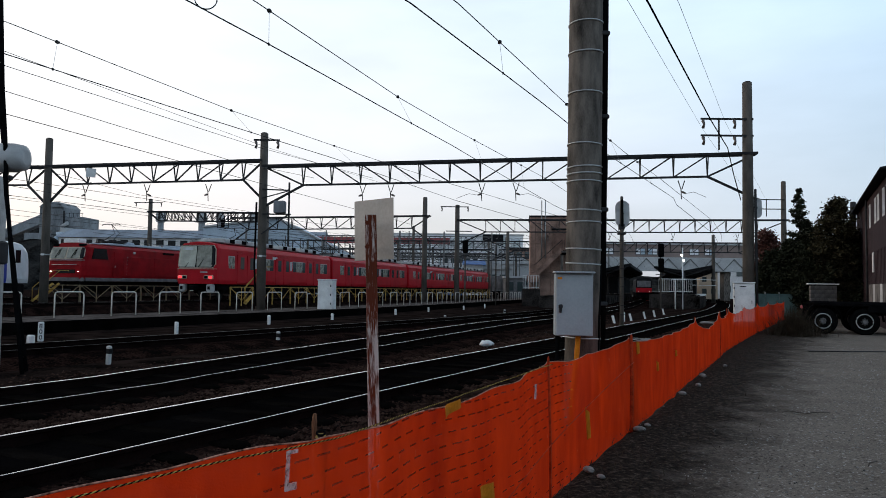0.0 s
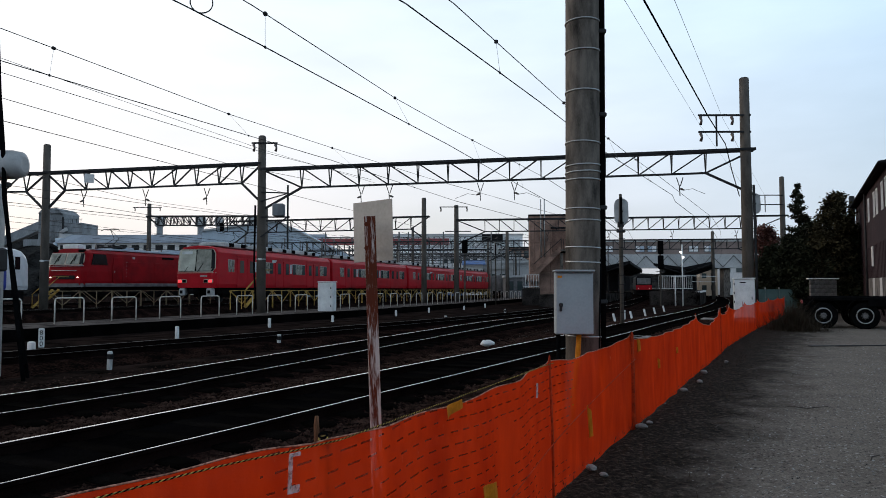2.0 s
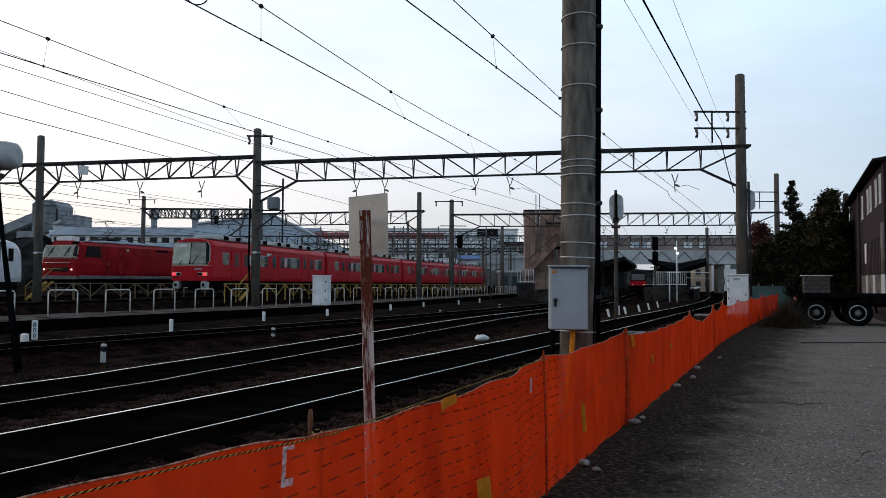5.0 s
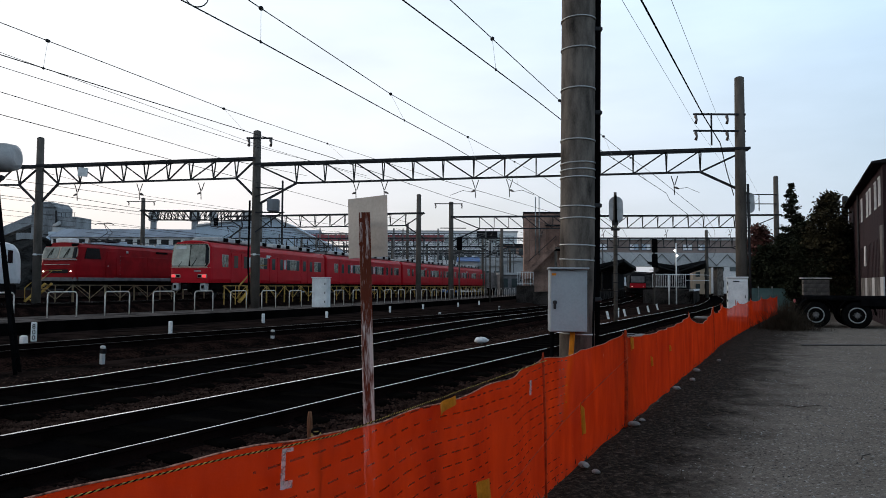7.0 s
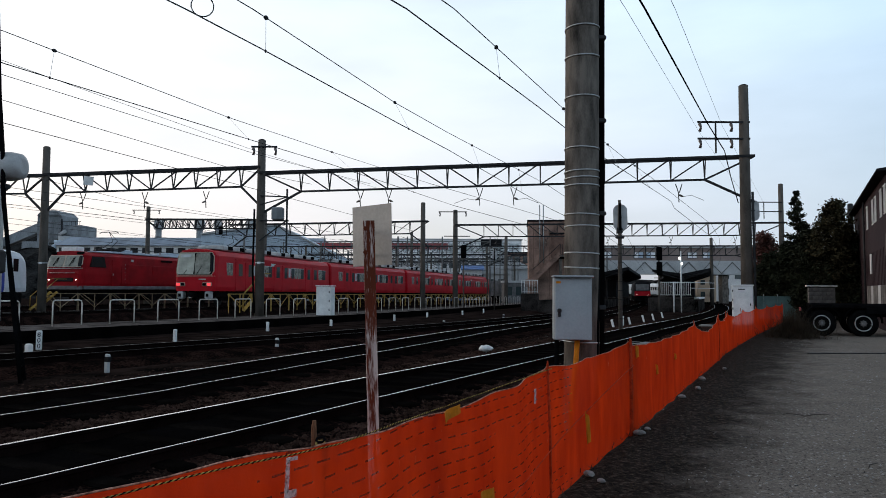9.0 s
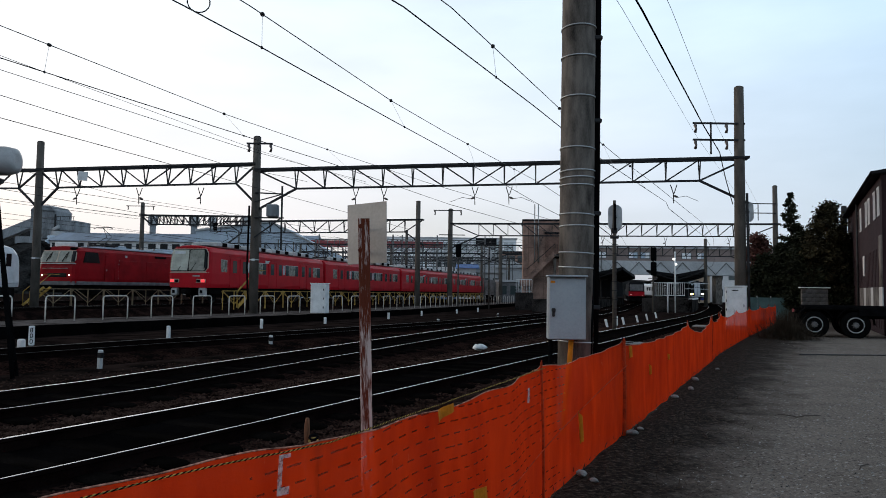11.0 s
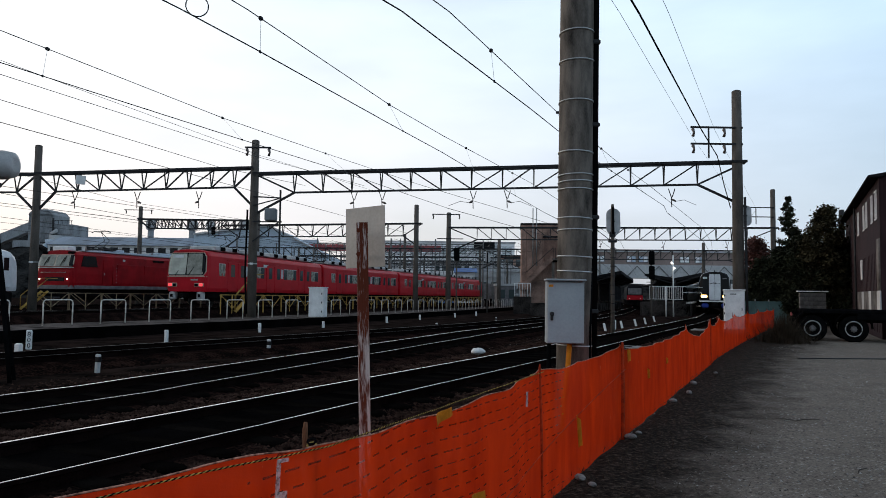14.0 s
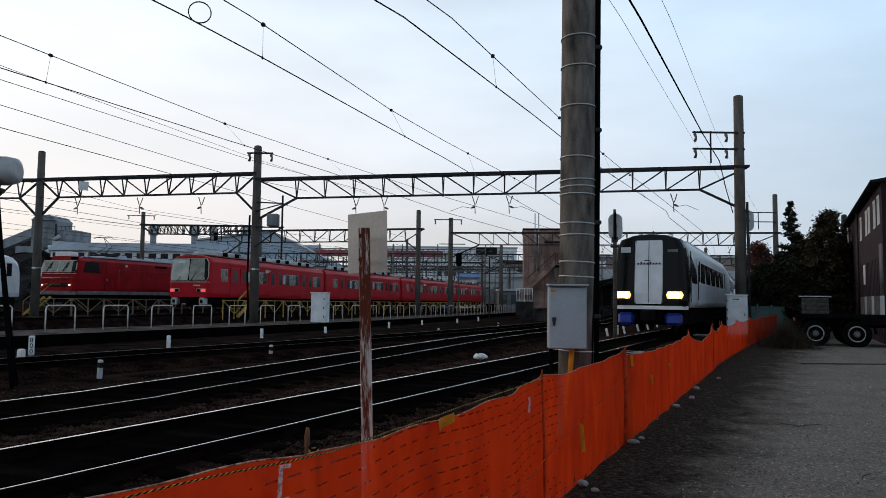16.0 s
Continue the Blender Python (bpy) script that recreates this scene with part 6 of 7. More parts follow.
def conifer(x, y, h, w, seed):
    rnd = random.Random(seed)
    t = thing("conifer_tree", pose(x, y, low(y)), "tall narrow dark conifer with ragged tiers", "tree")
    part("trunk", Mesh().tube([(0, 0, -.2), (.05, 0, h * .5), (0, 0, h)], [.16, .1, .015], 8), M["bark"], t)
    clumps = []
    k = .8
    while k < h - .1:
        f = 1 - k / h
        reach = w * (min(1, f * 1.5) ** .72) * (.6 + .55 * rnd.random())
        side = rnd.uniform(0, 6.28)
        for j in range(max(4, int(16 * f + 4))):
            a = side + rnd.gauss(0, 1.4)
            r = reach * math.sqrt(rnd.random())
            clumps.append((r * math.cos(a), r * math.sin(a), k + .12 * r + rnd.uniform(-.12, .12), .14 + .2 * f))
        a = side
        part("limb", Mesh().tube([(0, 0, k), (reach * math.cos(a), reach * math.sin(a), k + .15)], [.03, .008], 5), M["bark"], t)
        k += .24 + .14 * rnd.random()
    part("crown", leaf_mesh("crown", clumps, .085, 75, M["leaf"], seed), M["leaf"], t)


def broadleaf(x, y, h, w, seed, mname="leaf", base=.4, lab="dense dark evergreen tree beside the lot"):
    rnd = random.Random(seed)
    t = thing("evergreen_tree", pose(x, y, low(y)), lab, "tree", "trees beside the lot")
    part("trunk", Mesh().tube([(0, 0, -.2), (.1, .05, h * .4), (0, 0, h * .8)], [.2, .14, .03], 8), M["bark"], t)
    clumps = []
    for i in range(210 if h > 6 else 130):
        f = rnd.random()
        z = base + (h - base) * f
        rr = w * math.sin(math.pi * min(1, .12 + .80 * f) ** .9) ** .7 * (.9 if f < .85 else .6)
        a = rnd.uniform(0, 6.28)
        r = rr * math.sqrt(rnd.uniform(.0, 1.1))
        clumps.append((r * math.cos(a), r * math.sin(a), z, rnd.uniform(.24, .46)))
    for i in range(7):
        a, r, z = rnd.uniform(0, 6.28), w * .7, h * rnd.uniform(.35, .75)
        part("limb", Mesh().tube([(0, 0, z * .7), (r * .5 * math.cos(a), r * .5 * math.sin(a), z * .9), (r * math.cos(a), r * math.sin(a), z * 1.05)], [.06, .035, .01], 5), M["bark"], t)
    part("crown", leaf_mesh("crown", clumps, .095, 120, M[mname], seed, .6), M[mname], t)


def lot_edge():
    # white cabinet at the foot of the third mast
    t = thing("relay_cabinet", pose(12.97, 31.2, .0, 0, 0, -20), "white painted relay cabinet standing beside the mast", "cabinet")
    part("body", Mesh().box((0, 0, .95), (.84, .45, 1.7), bevel=.02), M["white"], t)
    part("plinth", Mesh().box((0, 0, .0), (.86, .47, .3)), M["concrete"], t)
    part("roof", Mesh().box((0, 0, 1.83), (.9, .55, .06), bevel=.015), M["white"], t)
    d = part("door", Mesh().box((0, -.233, .97), (.77, .02, 1.58), bevel=.006), M["white"], t)
    part("vent", Mesh().box((-.05, -.247, 1.66), (.26, .012, .04)), M["steel"], d)
    part("latch", Mesh().box((.3, -.25, 1.0), (.03, .02, .12)), M["steel"], d)
    for k in range(4):
        part("hinge", Mesh().tube([(-.40, -.245, .4 + k * .38), (-.40, -.245, .5 + k * .38)], .02, 8), M["steel"], t)
    # white cabinet on the walkway
    t = thing("trackside_cabinet", pose(-5.92, 37.0, .2, 0, 0, -12), "white steel trackside cabinet on the walkway", "cabinet")
    part("body", Mesh().box((0, 0, .78), (.8, .55, 1.5), bevel=.02), M["white"], t)
    part("roof", Mesh().box((0, 0, 1.56), (.88, .62, .05), bevel=.015), M["white"], t)
    part("plinth", Mesh().box((0, 0, .03), (.84, .58, .1)), M["concrete"], t)
    for z in (.35, .8, 1.25):
        part("hinge", Mesh().box((.3, -.285, z), (.04, .03, .1)), M["steel"], t)
    # teal sheet fence behind the net
    t = thing("teal_fence", pose(19.6, 43.2, low(43), 0, 0, -2), "dull teal sheet fence behind the orange net", "fence")
    for k in range(6):
        part("panel", Mesh().box((-1.6 + k * .82, 0, .72), (.8, .03, 1.35)), M["teal"], t)
    for k in range(7):
        part("post", Mesh().tube([(-2.0 + k * .82, .04, -.2), (-2.0 + k * .82, .04, 1.5)], .03, 8), M["galv"], t)
    # concrete block wall behind the trailer
    t = thing("block_wall", pose(18.2, 33.5, 0, 0, 0, -3), "low stained concrete block wall behind the trailer", "wall")
    me = Mesh().box((0, 0, 0), (.385, .15, .185), bevel=.006).data("block", M["blockgrey"])
    half = Mesh().box((0, 0, 0), (.185, .15, .185), bevel=.006).data("block", M["blockgrey"])
    for r in range(9):
        row = [(-1.0 + c * .4, me) for c in range(3)] if r % 2 else [(-1.1, half), (-.8, me), (-.4, me), (-.1, half)]
        for x, data in row:
            o = part("block", data, None, t)
            o.location = (x, 0, .1 + r * .195)
    part("coping", Mesh().box((-.6, 0, 1.83), (1.4, .2, .05), bevel=.01), M["wallpale"], t)
    # tall dark pole by the shed
    mast("steel", 25.0, 44.0, 6.9, .16, "service_pole", 0, "dark slim service pole beside the warehouse")


M["blockgrey"] = mat("stained_block", (0.15, 0.135, 0.125), 0.9, var=0.35, scale=1.5, fine=30, bump=0.3, spec=0.1, rand=0.15)
M["teal"] = mat("teal_sheet", (0.10, 0.17, 0.16), 0.7, var=0.25, scale=1.5, bump=0.1)
warehouse()
trailer()
conifer(22.2, 45.0, 8.0, 1.15, 3)
broadleaf(22.85, 42.0, 6.75, 1.25, 11, "leafolive", lab="dense olive-brown evergreen tree beside the lot")
broadleaf(21.9, 43.0, 5.2, .95, 12)
broadleaf(23.9, 42.5, 5.3, .9, 13)
broadleaf(20.8, 46.5, 5.25, .9, 14, "leafred", 1.6, "tree with reddish young leaves beside the lot")
broadleaf(20.6, 45.2, 3.9, 1.1, 15, base=.3)
broadleaf(22.0, 42.4, 4.0, 1.5, 16, base=.1)
broadleaf(23.6, 41.8, 4.2, 1.2, 17, base=.1)
broadleaf(21.4, 44.4, 4.6, 1.0, 18, base=.2)
lot_edge()


def weeds():
    """Dry weeds and litter along the foot of the net."""
    rnd = random.Random(8)
    m = Mesh()
    tot = length(NET)
    for i in range(5200):
        s = tot * rnd.random() ** 1.0
        p, h = along(NET, s)
        side = rnd.choice((1, 1, 1, -1)) * rnd.gauss(.15, .35 + .01 * s)
        x, y = p.x + .06 + abs(side) * math.cos(radians(h)) * (1 if side > 0 else -.6), p.y - abs(side) * math.sin(radians(h)) * (1 if side > 0 else -.6)
        hgt = rnd.uniform(.01, .06)
        a = rnd.uniform(0, 6.28)
        d = Vector((math.cos(a), math.sin(a), 0)) * rnd.uniform(.02, .09)
        w = Vector((-d.y, d.x, 0)).normalized() * .004
        b = Vector((x, y, .05 + low(y)))
        m.add([b - w, b + w, b + d + w * .3 + Vector((0, 0, hgt)), b + d - w * .3 + Vector((0, 0, hgt))], [(0, 1, 2, 3)])
    tagged(part("weeds", m, M["twig"]), "sparse dry weeds along the net", "weeds", kind="stuff")
    m = Mesh()
    for i in range(16000):
        y = 4.5 + 26 * rnd.random() ** 1.6
        p = min(NET, key=lambda q: abs(q.y - y)) if i % 40 == 0 or i == 0 else p
        x = p.x + .6 + rnd.random() * (3 + y * .45)
        yy = p.y + rnd.uniform(-.3, .3) if i % 2 else y
        r = rnd.uniform(.005, .016)
        z = .015 + low(yy)
        c = [Vector((x + r * math.cos(k * 1.26 + i), yy + r * math.sin(k * 1.26 + i), z)) for k in range(5)]
        m.add(c + [Vector((x, yy, z + r * .8))], [(k, (k + 1) % 5, 5) for k in range(5)])
    tagged(part("loose_gravel", m, M["grit"]), "loose grey stones scattered over the lot", "gravel", kind="stuff")
    m = Mesh()
    ny = [q.y for q in NEAR]
    for i in range(60000):
        y = 5 + 30 * rnd.random() ** 1.7
        k = min(max(bisect_left(ny, y), 1), len(ny) - 1)
        base = NEAR[k - 1].lerp(NEAR[k], (y - ny[k - 1]) / (ny[k] - ny[k - 1]))
        off = rnd.choice((rnd.uniform(-2.4, -.8), rnd.uniform(.8, 2.6), rnd.uniform(-6, 3)))
        x, yy = base.x + off * .87, base.y - off * .48
        r = rnd.uniform(.012, .036)
        z = (.10 if abs(off) < 1.9 else .02) + low(yy)
        c = [Vector((x + r * math.cos(q * 1.57 + i), yy + r * math.sin(q * 1.57 + i), z)) for q in range(4)]
        m.add(c + [Vector((x + r * .3 * math.sin(i), yy, z + r * (.5 + .4 * math.sin(i * 2.3) ** 2)))], [(q, (q + 1) % 4, 4) for q in range(4)])
    tagged(part("loose_ballast", m, M["clink"]), "loose dark ballast stones beside the rails", "ballast", kind="stuff")
    for (x, y, rz, l) in ((3.0, 8.0, 70, .3), (4.75, 9.2, 12, .42), (4.45, 9.25, 168, .26), (3.9, 6.6, 40, .25), (5.3, 8.3, 30, .2)):
        o = tagged(part("twig", Mesh().tube([(-l / 2, 0, 0), (-l / 6, .02, .012), (l / 5, -.01, .02), (l / 2, .03, 0)], [.004, .006, .005, .002], 6), M["bark"]), "dark dry twig on the gravel", "twig", "twigs")
        o.matrix_world = pose(x, y, .03, 0, 0, rz)
    m = Mesh()
    for i in range(420):
        cx, cy, sp = rnd.choice(((2.9, 6.8, .22), (2.9, 6.8, .22), (3.6, 7.4, .5), (4.2, 8.6, .6), (2.3, 7.2, .5)))
        x, y, r, a = rnd.gauss(cx, sp), rnd.gauss(cy, sp * .8), rnd.uniform(.006, .018), rnd.uniform(0, 6.28)
        z = .03 + rnd.uniform(0, .008)
        m.add([(x + r * math.cos(a), y + r * math.sin(a), z), (x + r * .5 * math.cos(a + 1.6), y + r * .5 * math.sin(a + 1.6), z + .006),
               (x - r * math.cos(a), y - r * math.sin(a), z), (x + r * .5 * math.cos(a - 1.6), y + r * .5 * math.sin(a - 1.6), z + .004)], [(0, 1, 2, 3)])
    tagged(part("leaf_litter", m, M["bark"]), "dark dry leaf litter on the gravel", "litter", kind="stuff")

    o = tagged(part("dark_strip", Mesh().box((0, 0, 0), (7.5, .09, .02), bevel=.004), M["steel"]), "thin dark strip across the lot", "drain", kind="structure")
    o.matrix_world = pose(13.0, 18.5, .03, 0, 0, 2)
    # dry brush by the trailer
    t = Mesh()
    for i in range(2600):
        a, r = rnd.uniform(0, 6.28), abs(rnd.gauss(0, .55))
        b = Vector((11.9 + r * math.cos(a) * .9, 24.6 + r * math.sin(a), -.02))
        d = Vector((rnd.gauss(0, .28), rnd.gauss(0, .28), rnd.uniform(.25, 1.15) * math.exp(-r * .8)))
        w = Vector((-d.y, d.x, 0)).normalized() * .006
        t.add([b - w, b + w, b + d + w * .3, b + d - w * .3], [(0, 1, 2, 3)])
    tagged(part("dry_brush", t, M["twig"]), "dark tangled dry brush beside the trailer", "brush", kind="stuff")


weeds()


# ---- station and background ----
def station():
    # brown building with an outside stair
    t = thing("station_building", pose(8.4, 70, -.35, 0, 0, -6), "brown tiled station building with an outside stair", "building")
    part("wall", Mesh().box((2.3, 3.0, 4.3), (4.6, 6.0, 8.6), bevel=.03), M["brick"], t)
    part("parapet", Mesh().box((2.3, 3.0, 8.66), (4.8, 6.2, .16), bevel=.03), M["roofdark"], t)
    # recess and opening are flat panels with their shade put into dark colours
    part("recess", Mesh().box((2.9, -.02, 6.2), (1.5, .1, 2.3), bevel=.02), M["bricks2"], t, "shaded recess round the stair door")
    part("recess_lintel", Mesh().box((2.9, -.06, 7.4), (1.7, .2, .16), bevel=.02), M["roofdark"], t)
    part("opening", Mesh().box((3.2, -.05, 5.15), (1.3, .16, .42), bevel=.02), M["black"], t)
    part("conduit", Mesh().tube([(4.1, -.06, 4.2), (4.1, -.06, 7.6)], .05, 8), M["galv"], t)
    for k in range(12):
        part("step", Mesh().box((.6 + k * .2, -.55, 3.0 + k * .19), (.24, 1.0, .08)), M["concrete"], t)
    part("stair_string", Mesh().bar((.4, -1.05, 2.9), (3.0, -1.05, 5.4), .12, .45), M["brick"], t)
    part("stair_rail", Mesh().bar((.4, -1.05, 3.9), (3.0, -1.05, 6.3), .06), M["steel"], t)
    part("landing", Mesh().box((3.6, -.6, 5.2), (1.4, 1.1, .15)), M["concrete"], t)
    part("lower_landing", Mesh().box((.3, -.6, 2.6), (1.2, 1.2, .7), bevel=.02), M["brick"], t)
    for x in (.5, 2.0, 4.4):
        part("wall_joint", Mesh().box((x, -.012, 4.6), (.05, .03, 8.0)), M["bricks2"], t)
    for z in (3.2, 6.0):
        part("wall_joint", Mesh().box((2.3, -.012, z), (4.5, .03, .05)), M["bricks2"], t)
    for k in range(6):
        part("baluster", Mesh().bar((3.0 + k * .2, -1.1, 5.3), (3.0 + k * .2, -1.1, 6.3), .04), M["steel"], t)
    for x in (1.1, 1.45):
        part("downpipe", Mesh().tube([(x, -.06, 4.6), (x, -.06, 10.2)], .05, 8), M["galv"], t)
    part("stair_column", Mesh().box((3.0, -.9, 2.4), (.25, .25, 5.0)).box((.6, -.9, 1.3), (.25, .25, 2.8)), M["concrete"], t)
    # island platform beside the near track
    edge = [p for p in offset(NEAR, -1.75) if 62 <= p.y <= 190]
    t = thing("platform", Matrix(), "concrete island platform with a dark stained end wall", "platform", kind="structure")
    part("slab", ribbon(edge, [(0, -.3), (0, 1.2), (-.35, 1.22), (-4.0, 1.22), (-4.3, 1.2), (-4.3, -.3)]), M["platform"], t)
    part("edge_strip", ribbon(edge, [(.02, 1.1), (.02, 1.235), (-.35, 1.235), (-.35, 1.1)]), M["wallpale"], t)
    part("end_wall", Mesh().box((0, 0, 0), (4.1, .12, 1.45)), M["platform"], t).matrix_world = pose(edge[0].x - 1.95, edge[0].y + .75, .35 - .25, 0, 0, -21)
    # white railing across the platform's end
    t = thing("platform_railing", pose(18.55, 62.2, 1.1, 0, 0, -14), "white steel railing across the platform end", "railing")
    part("top_rail", Mesh().bar((0, 0, 1.2), (2.75, 0, 1.2), .06), M["white"], t)
    part("bottom_rail", Mesh().bar((0, 0, .12), (2.75, 0, .12), .05), M["white"], t)
    me = Mesh().box((0, 0, .66), (.03, .03, 1.08)).data("baluster", M["white"])
    for k in range(19):
        o = part("baluster", me, None, t)
        o.location = (k * .15, 0, 0)
    part("side_rail", Mesh().bar((2.75, 0, 1.2), (5.4, 6.5, 1.2), .05).bar((2.75, 0, .7), (5.4, 6.5, .7), .04), M["white"], t)
    # twin posts with lamps before the platform
    for x, top in ((19.7, 2.35), (20.33, 5.0)):
        t = thing("lamp_post", pose(x, 61.4, -.24), "white painted post with small lit lamps", "lamp post", "white posts at the platform end")
        part("post", Mesh().tube([(0, 0, -.1), (0, 0, top + .2)], .055, 10), M["white"], t)
        part("bracket", Mesh().bar((-.3, 0, 2.5), (.3, 0, 2.5), .06), M["white"], t)
        if top > 3:
            for dx, z in ((-.12, 4.55), (.07, 4.12)):
                part("lamp", Mesh().tube([(dx, -.1, z), (dx, -.02, z)], [.085, .095], 12), M["whitelamp"], t, "lit white lamp")
    # butterfly canopies
    for base, d0, d1, dx in ((offset(NEAR, -3.9), 78, 150, 0), (offset(SECOND, -3.4), 76, 120, 0)):
        c = [p for p in base if d0 <= p.y <= d1]
        t = thing("platform_canopy", Matrix(), "dark butterfly canopy over a platform", "canopy", "platform canopies")
        z0 = 3.45
        part("roof", ribbon(c, [(-3.2, z0 + .6), (-3.2, z0 + .85), (0, z0 + .35), (2.9, z0 + .95), (2.9, z0 + .65), (0, z0)]), M["roofdark"], t)
        for k in range(0, len(c), 5):
            part("column", Mesh().tube([(c[k].x, c[k].y, low(c[k].y)), (c[k].x, c[k].y, z0 + .1 + low(c[k].y))], .1, 8), M["steel"], t)
            part("roof_arm", Mesh().bar((c[k].x - 2.6, c[k].y + 1.2, z0 + .55 + low(c[k].y)), (c[k].x, c[k].y, z0 - .3 + low(c[k].y)), .1)
                 .bar((c[k].x + 2.4, c[k].y - 1.0, z0 + .6 + low(c[k].y)), (c[k].x, c[k].y, z0 - .3 + low(c[k].y)), .1), M["steel"], t)
        part("under_shelter", ribbon(c[6:], [(-1.2, 1.2), (-1.2, 3.2), (1.0, 3.2), (1.0, 1.2)]), M["roofdark"], t, "dark waiting shelter")
    edge = [p for p in offset(SECOND, -2.2) if 57 <= p.y <= 150]
    t = thing("platform_west", Matrix(), "low concrete platform beside the middle track", "platform", kind="structure")
    part("slab", ribbon(edge, [(0, -.3), (0, 1.0), (-4.6, 1.0), (-4.6, -.3)]), M["platform"], t)
    # train waiting at the station
    p, h = along(SECOND, length([q for q in SECOND if q.y <= 128]))
    t = thing("waiting_train", pose(p.x, p.y, .25 + low(p.y), 0, 0, -h), "red and grey train waiting far off at the station", "train car")
    sec = [(x, z + .95) for x, z in shell(2.7, 2.7)]
    part("body", Mesh().loft([[(x, y, z) for x, z in sec] for y in (0, 38)]), M["roofdark"], t)
    part("red_band", Mesh().box((0, -.02, 1.45), (2.72, .1, .8), bevel=.03), M["red"], t)
    part("windscreen", Mesh().box((0, -.04, 2.55), (2.3, .1, 1.1), bevel=.05), M["roof"], t)
    for sx_ in (-1, 1):
        part("headlamp", Mesh().tube([(sx_ * .95, -.12, 1.25), (sx_ * .95, -.02, 1.25)], .04, 10), M["whitelamp"], t)
    part("underframe", Mesh().box((0, 19, .5), (2.4, 37, .8)), M["under"], t)
    # covered footbridge
    t = thing("covered_footbridge", pose(25, 132, low(132)), "grey covered footbridge with windows across the tracks", "footbridge")
    part("upper_wall", Mesh().box((18, 1.5, 8.9), (46, 3, 2.3)), M["brickgrey"], t)
    part("deck_band", Mesh().box((18, 1.4, 6.5), (46, 3.4, 2.5)), M["wallgrey"], t)
    part("roof", Mesh().box((18, 1.5, 10.2), (47, 3.6, .3)), M["wallgrey"], t)
    for i, x in enumerate((3, 5.2, 11, 13.2, 20.8, 23.6, 31.5, 34)):
        w = part("window", Mesh().box((x, -.02, 8.75), (1.9, .1, 1.2), bevel=.03), M["roof"], t)
        # wall colours on the panes stand in for the sky they reflect
        for k in (-.42, .42):
            part("pane", Mesh().box((x + k, -.08, 8.75), (.72, .06, 1.0)), M["wallwhite"] if (i + (k > 0)) % 3 else M["bluegrey"], w)
    for x in (1, 7, 16, 27, 33, 38):
        part("pier", Mesh().box((x, 1.5, 2.4), (1.1, 2.0, 5.6)), M["concrete"], t)
    for k in range(22):
        x = -4 + k * 2
        part("deck_brace", Mesh().bar((x, -.36, 5.4 if k % 2 else 7.5), (x + 2, -.36, 7.5 if k % 2 else 5.4), .12), M["farsteel"], t)
    part("stair_house", Mesh().box((36, 4, 4.4), (6, 5, 8.6)), M["wallpale"], t)
    # yellow-lit house by the platform
    t = thing("far_house", pose(53.6, 146, low(146)), "pale far house beyond the platform", "house", "far houses")
    part("wall", Mesh().box((0, 3, 2.7), (3.6, 6, 5.4)), M["wallcream"], t)
    part("roof", Mesh().loft([[(-2.1, -.4, 5.4), (2.1, -.4, 5.4), (0, -.4, 6.4)], [(-2.1, 6.4, 5.4), (2.1, 6.4, 5.4), (0, 6.4, 6.4)]]), M["roofdark"], t)
    for x in (-.9, .9):
        for z in (1.6, 4.0):
            part("window", Mesh().box((x, -.03, z), (.9, .1, 1.0), bevel=.02), M["pane"], t)


def block(name, x, y, w, d, h, mname, lab, rows=0, cols=0, roof="flat", rmat="wallgrey", z0=0.0, win="pane", group="far buildings", wz=0.0, wh=0.0):
    """A far building with its windows and roof; x, y is the middle of the side that faces the camera."""
    t = thing(name, pose(x, y, z0 + low(y)), lab, "building", group)
    part("wall", Mesh().box((0, d / 2, h / 2 - .5), (w, d, h + 1)), M[mname], t)
    if roof == "flat":
        part("roof", Mesh().box((0, d / 2, h + .15), (w + .5, d + .5, .35)), M[rmat], t)
    elif roof == "gable_x":
        part("roof", Mesh().loft([[(-w / 2 - .5, -.8, h), (-w / 2 - .5, d / 2, h + d * .18), (-w / 2 - .5, d + .8, h)], [(w / 2 + .5, -.8, h), (w / 2 + .5, d / 2, h + d * .18), (w / 2 + .5, d + .8, h)]]), M[rmat], t)
    else:
        part("roof", Mesh().loft([[(-w / 2 - .5, -.5, h), (w / 2 + .5, -.5, h), (0, -.5, h + w * .24)], [(-w / 2 - .5, d + .5, h), (w / 2 + .5, d + .5, h), (0, d + .5, h + w * .24)]]), M[rmat], t)
    for r in range(rows):
        for c in range(cols):
            part("window", Mesh().box((-w / 2 + (c + .5) * w / cols, -.04, wz or h * (r + .6) / rows), (w / cols * .62, .12, wh or h / rows * .42)), M[win], t)
    return t


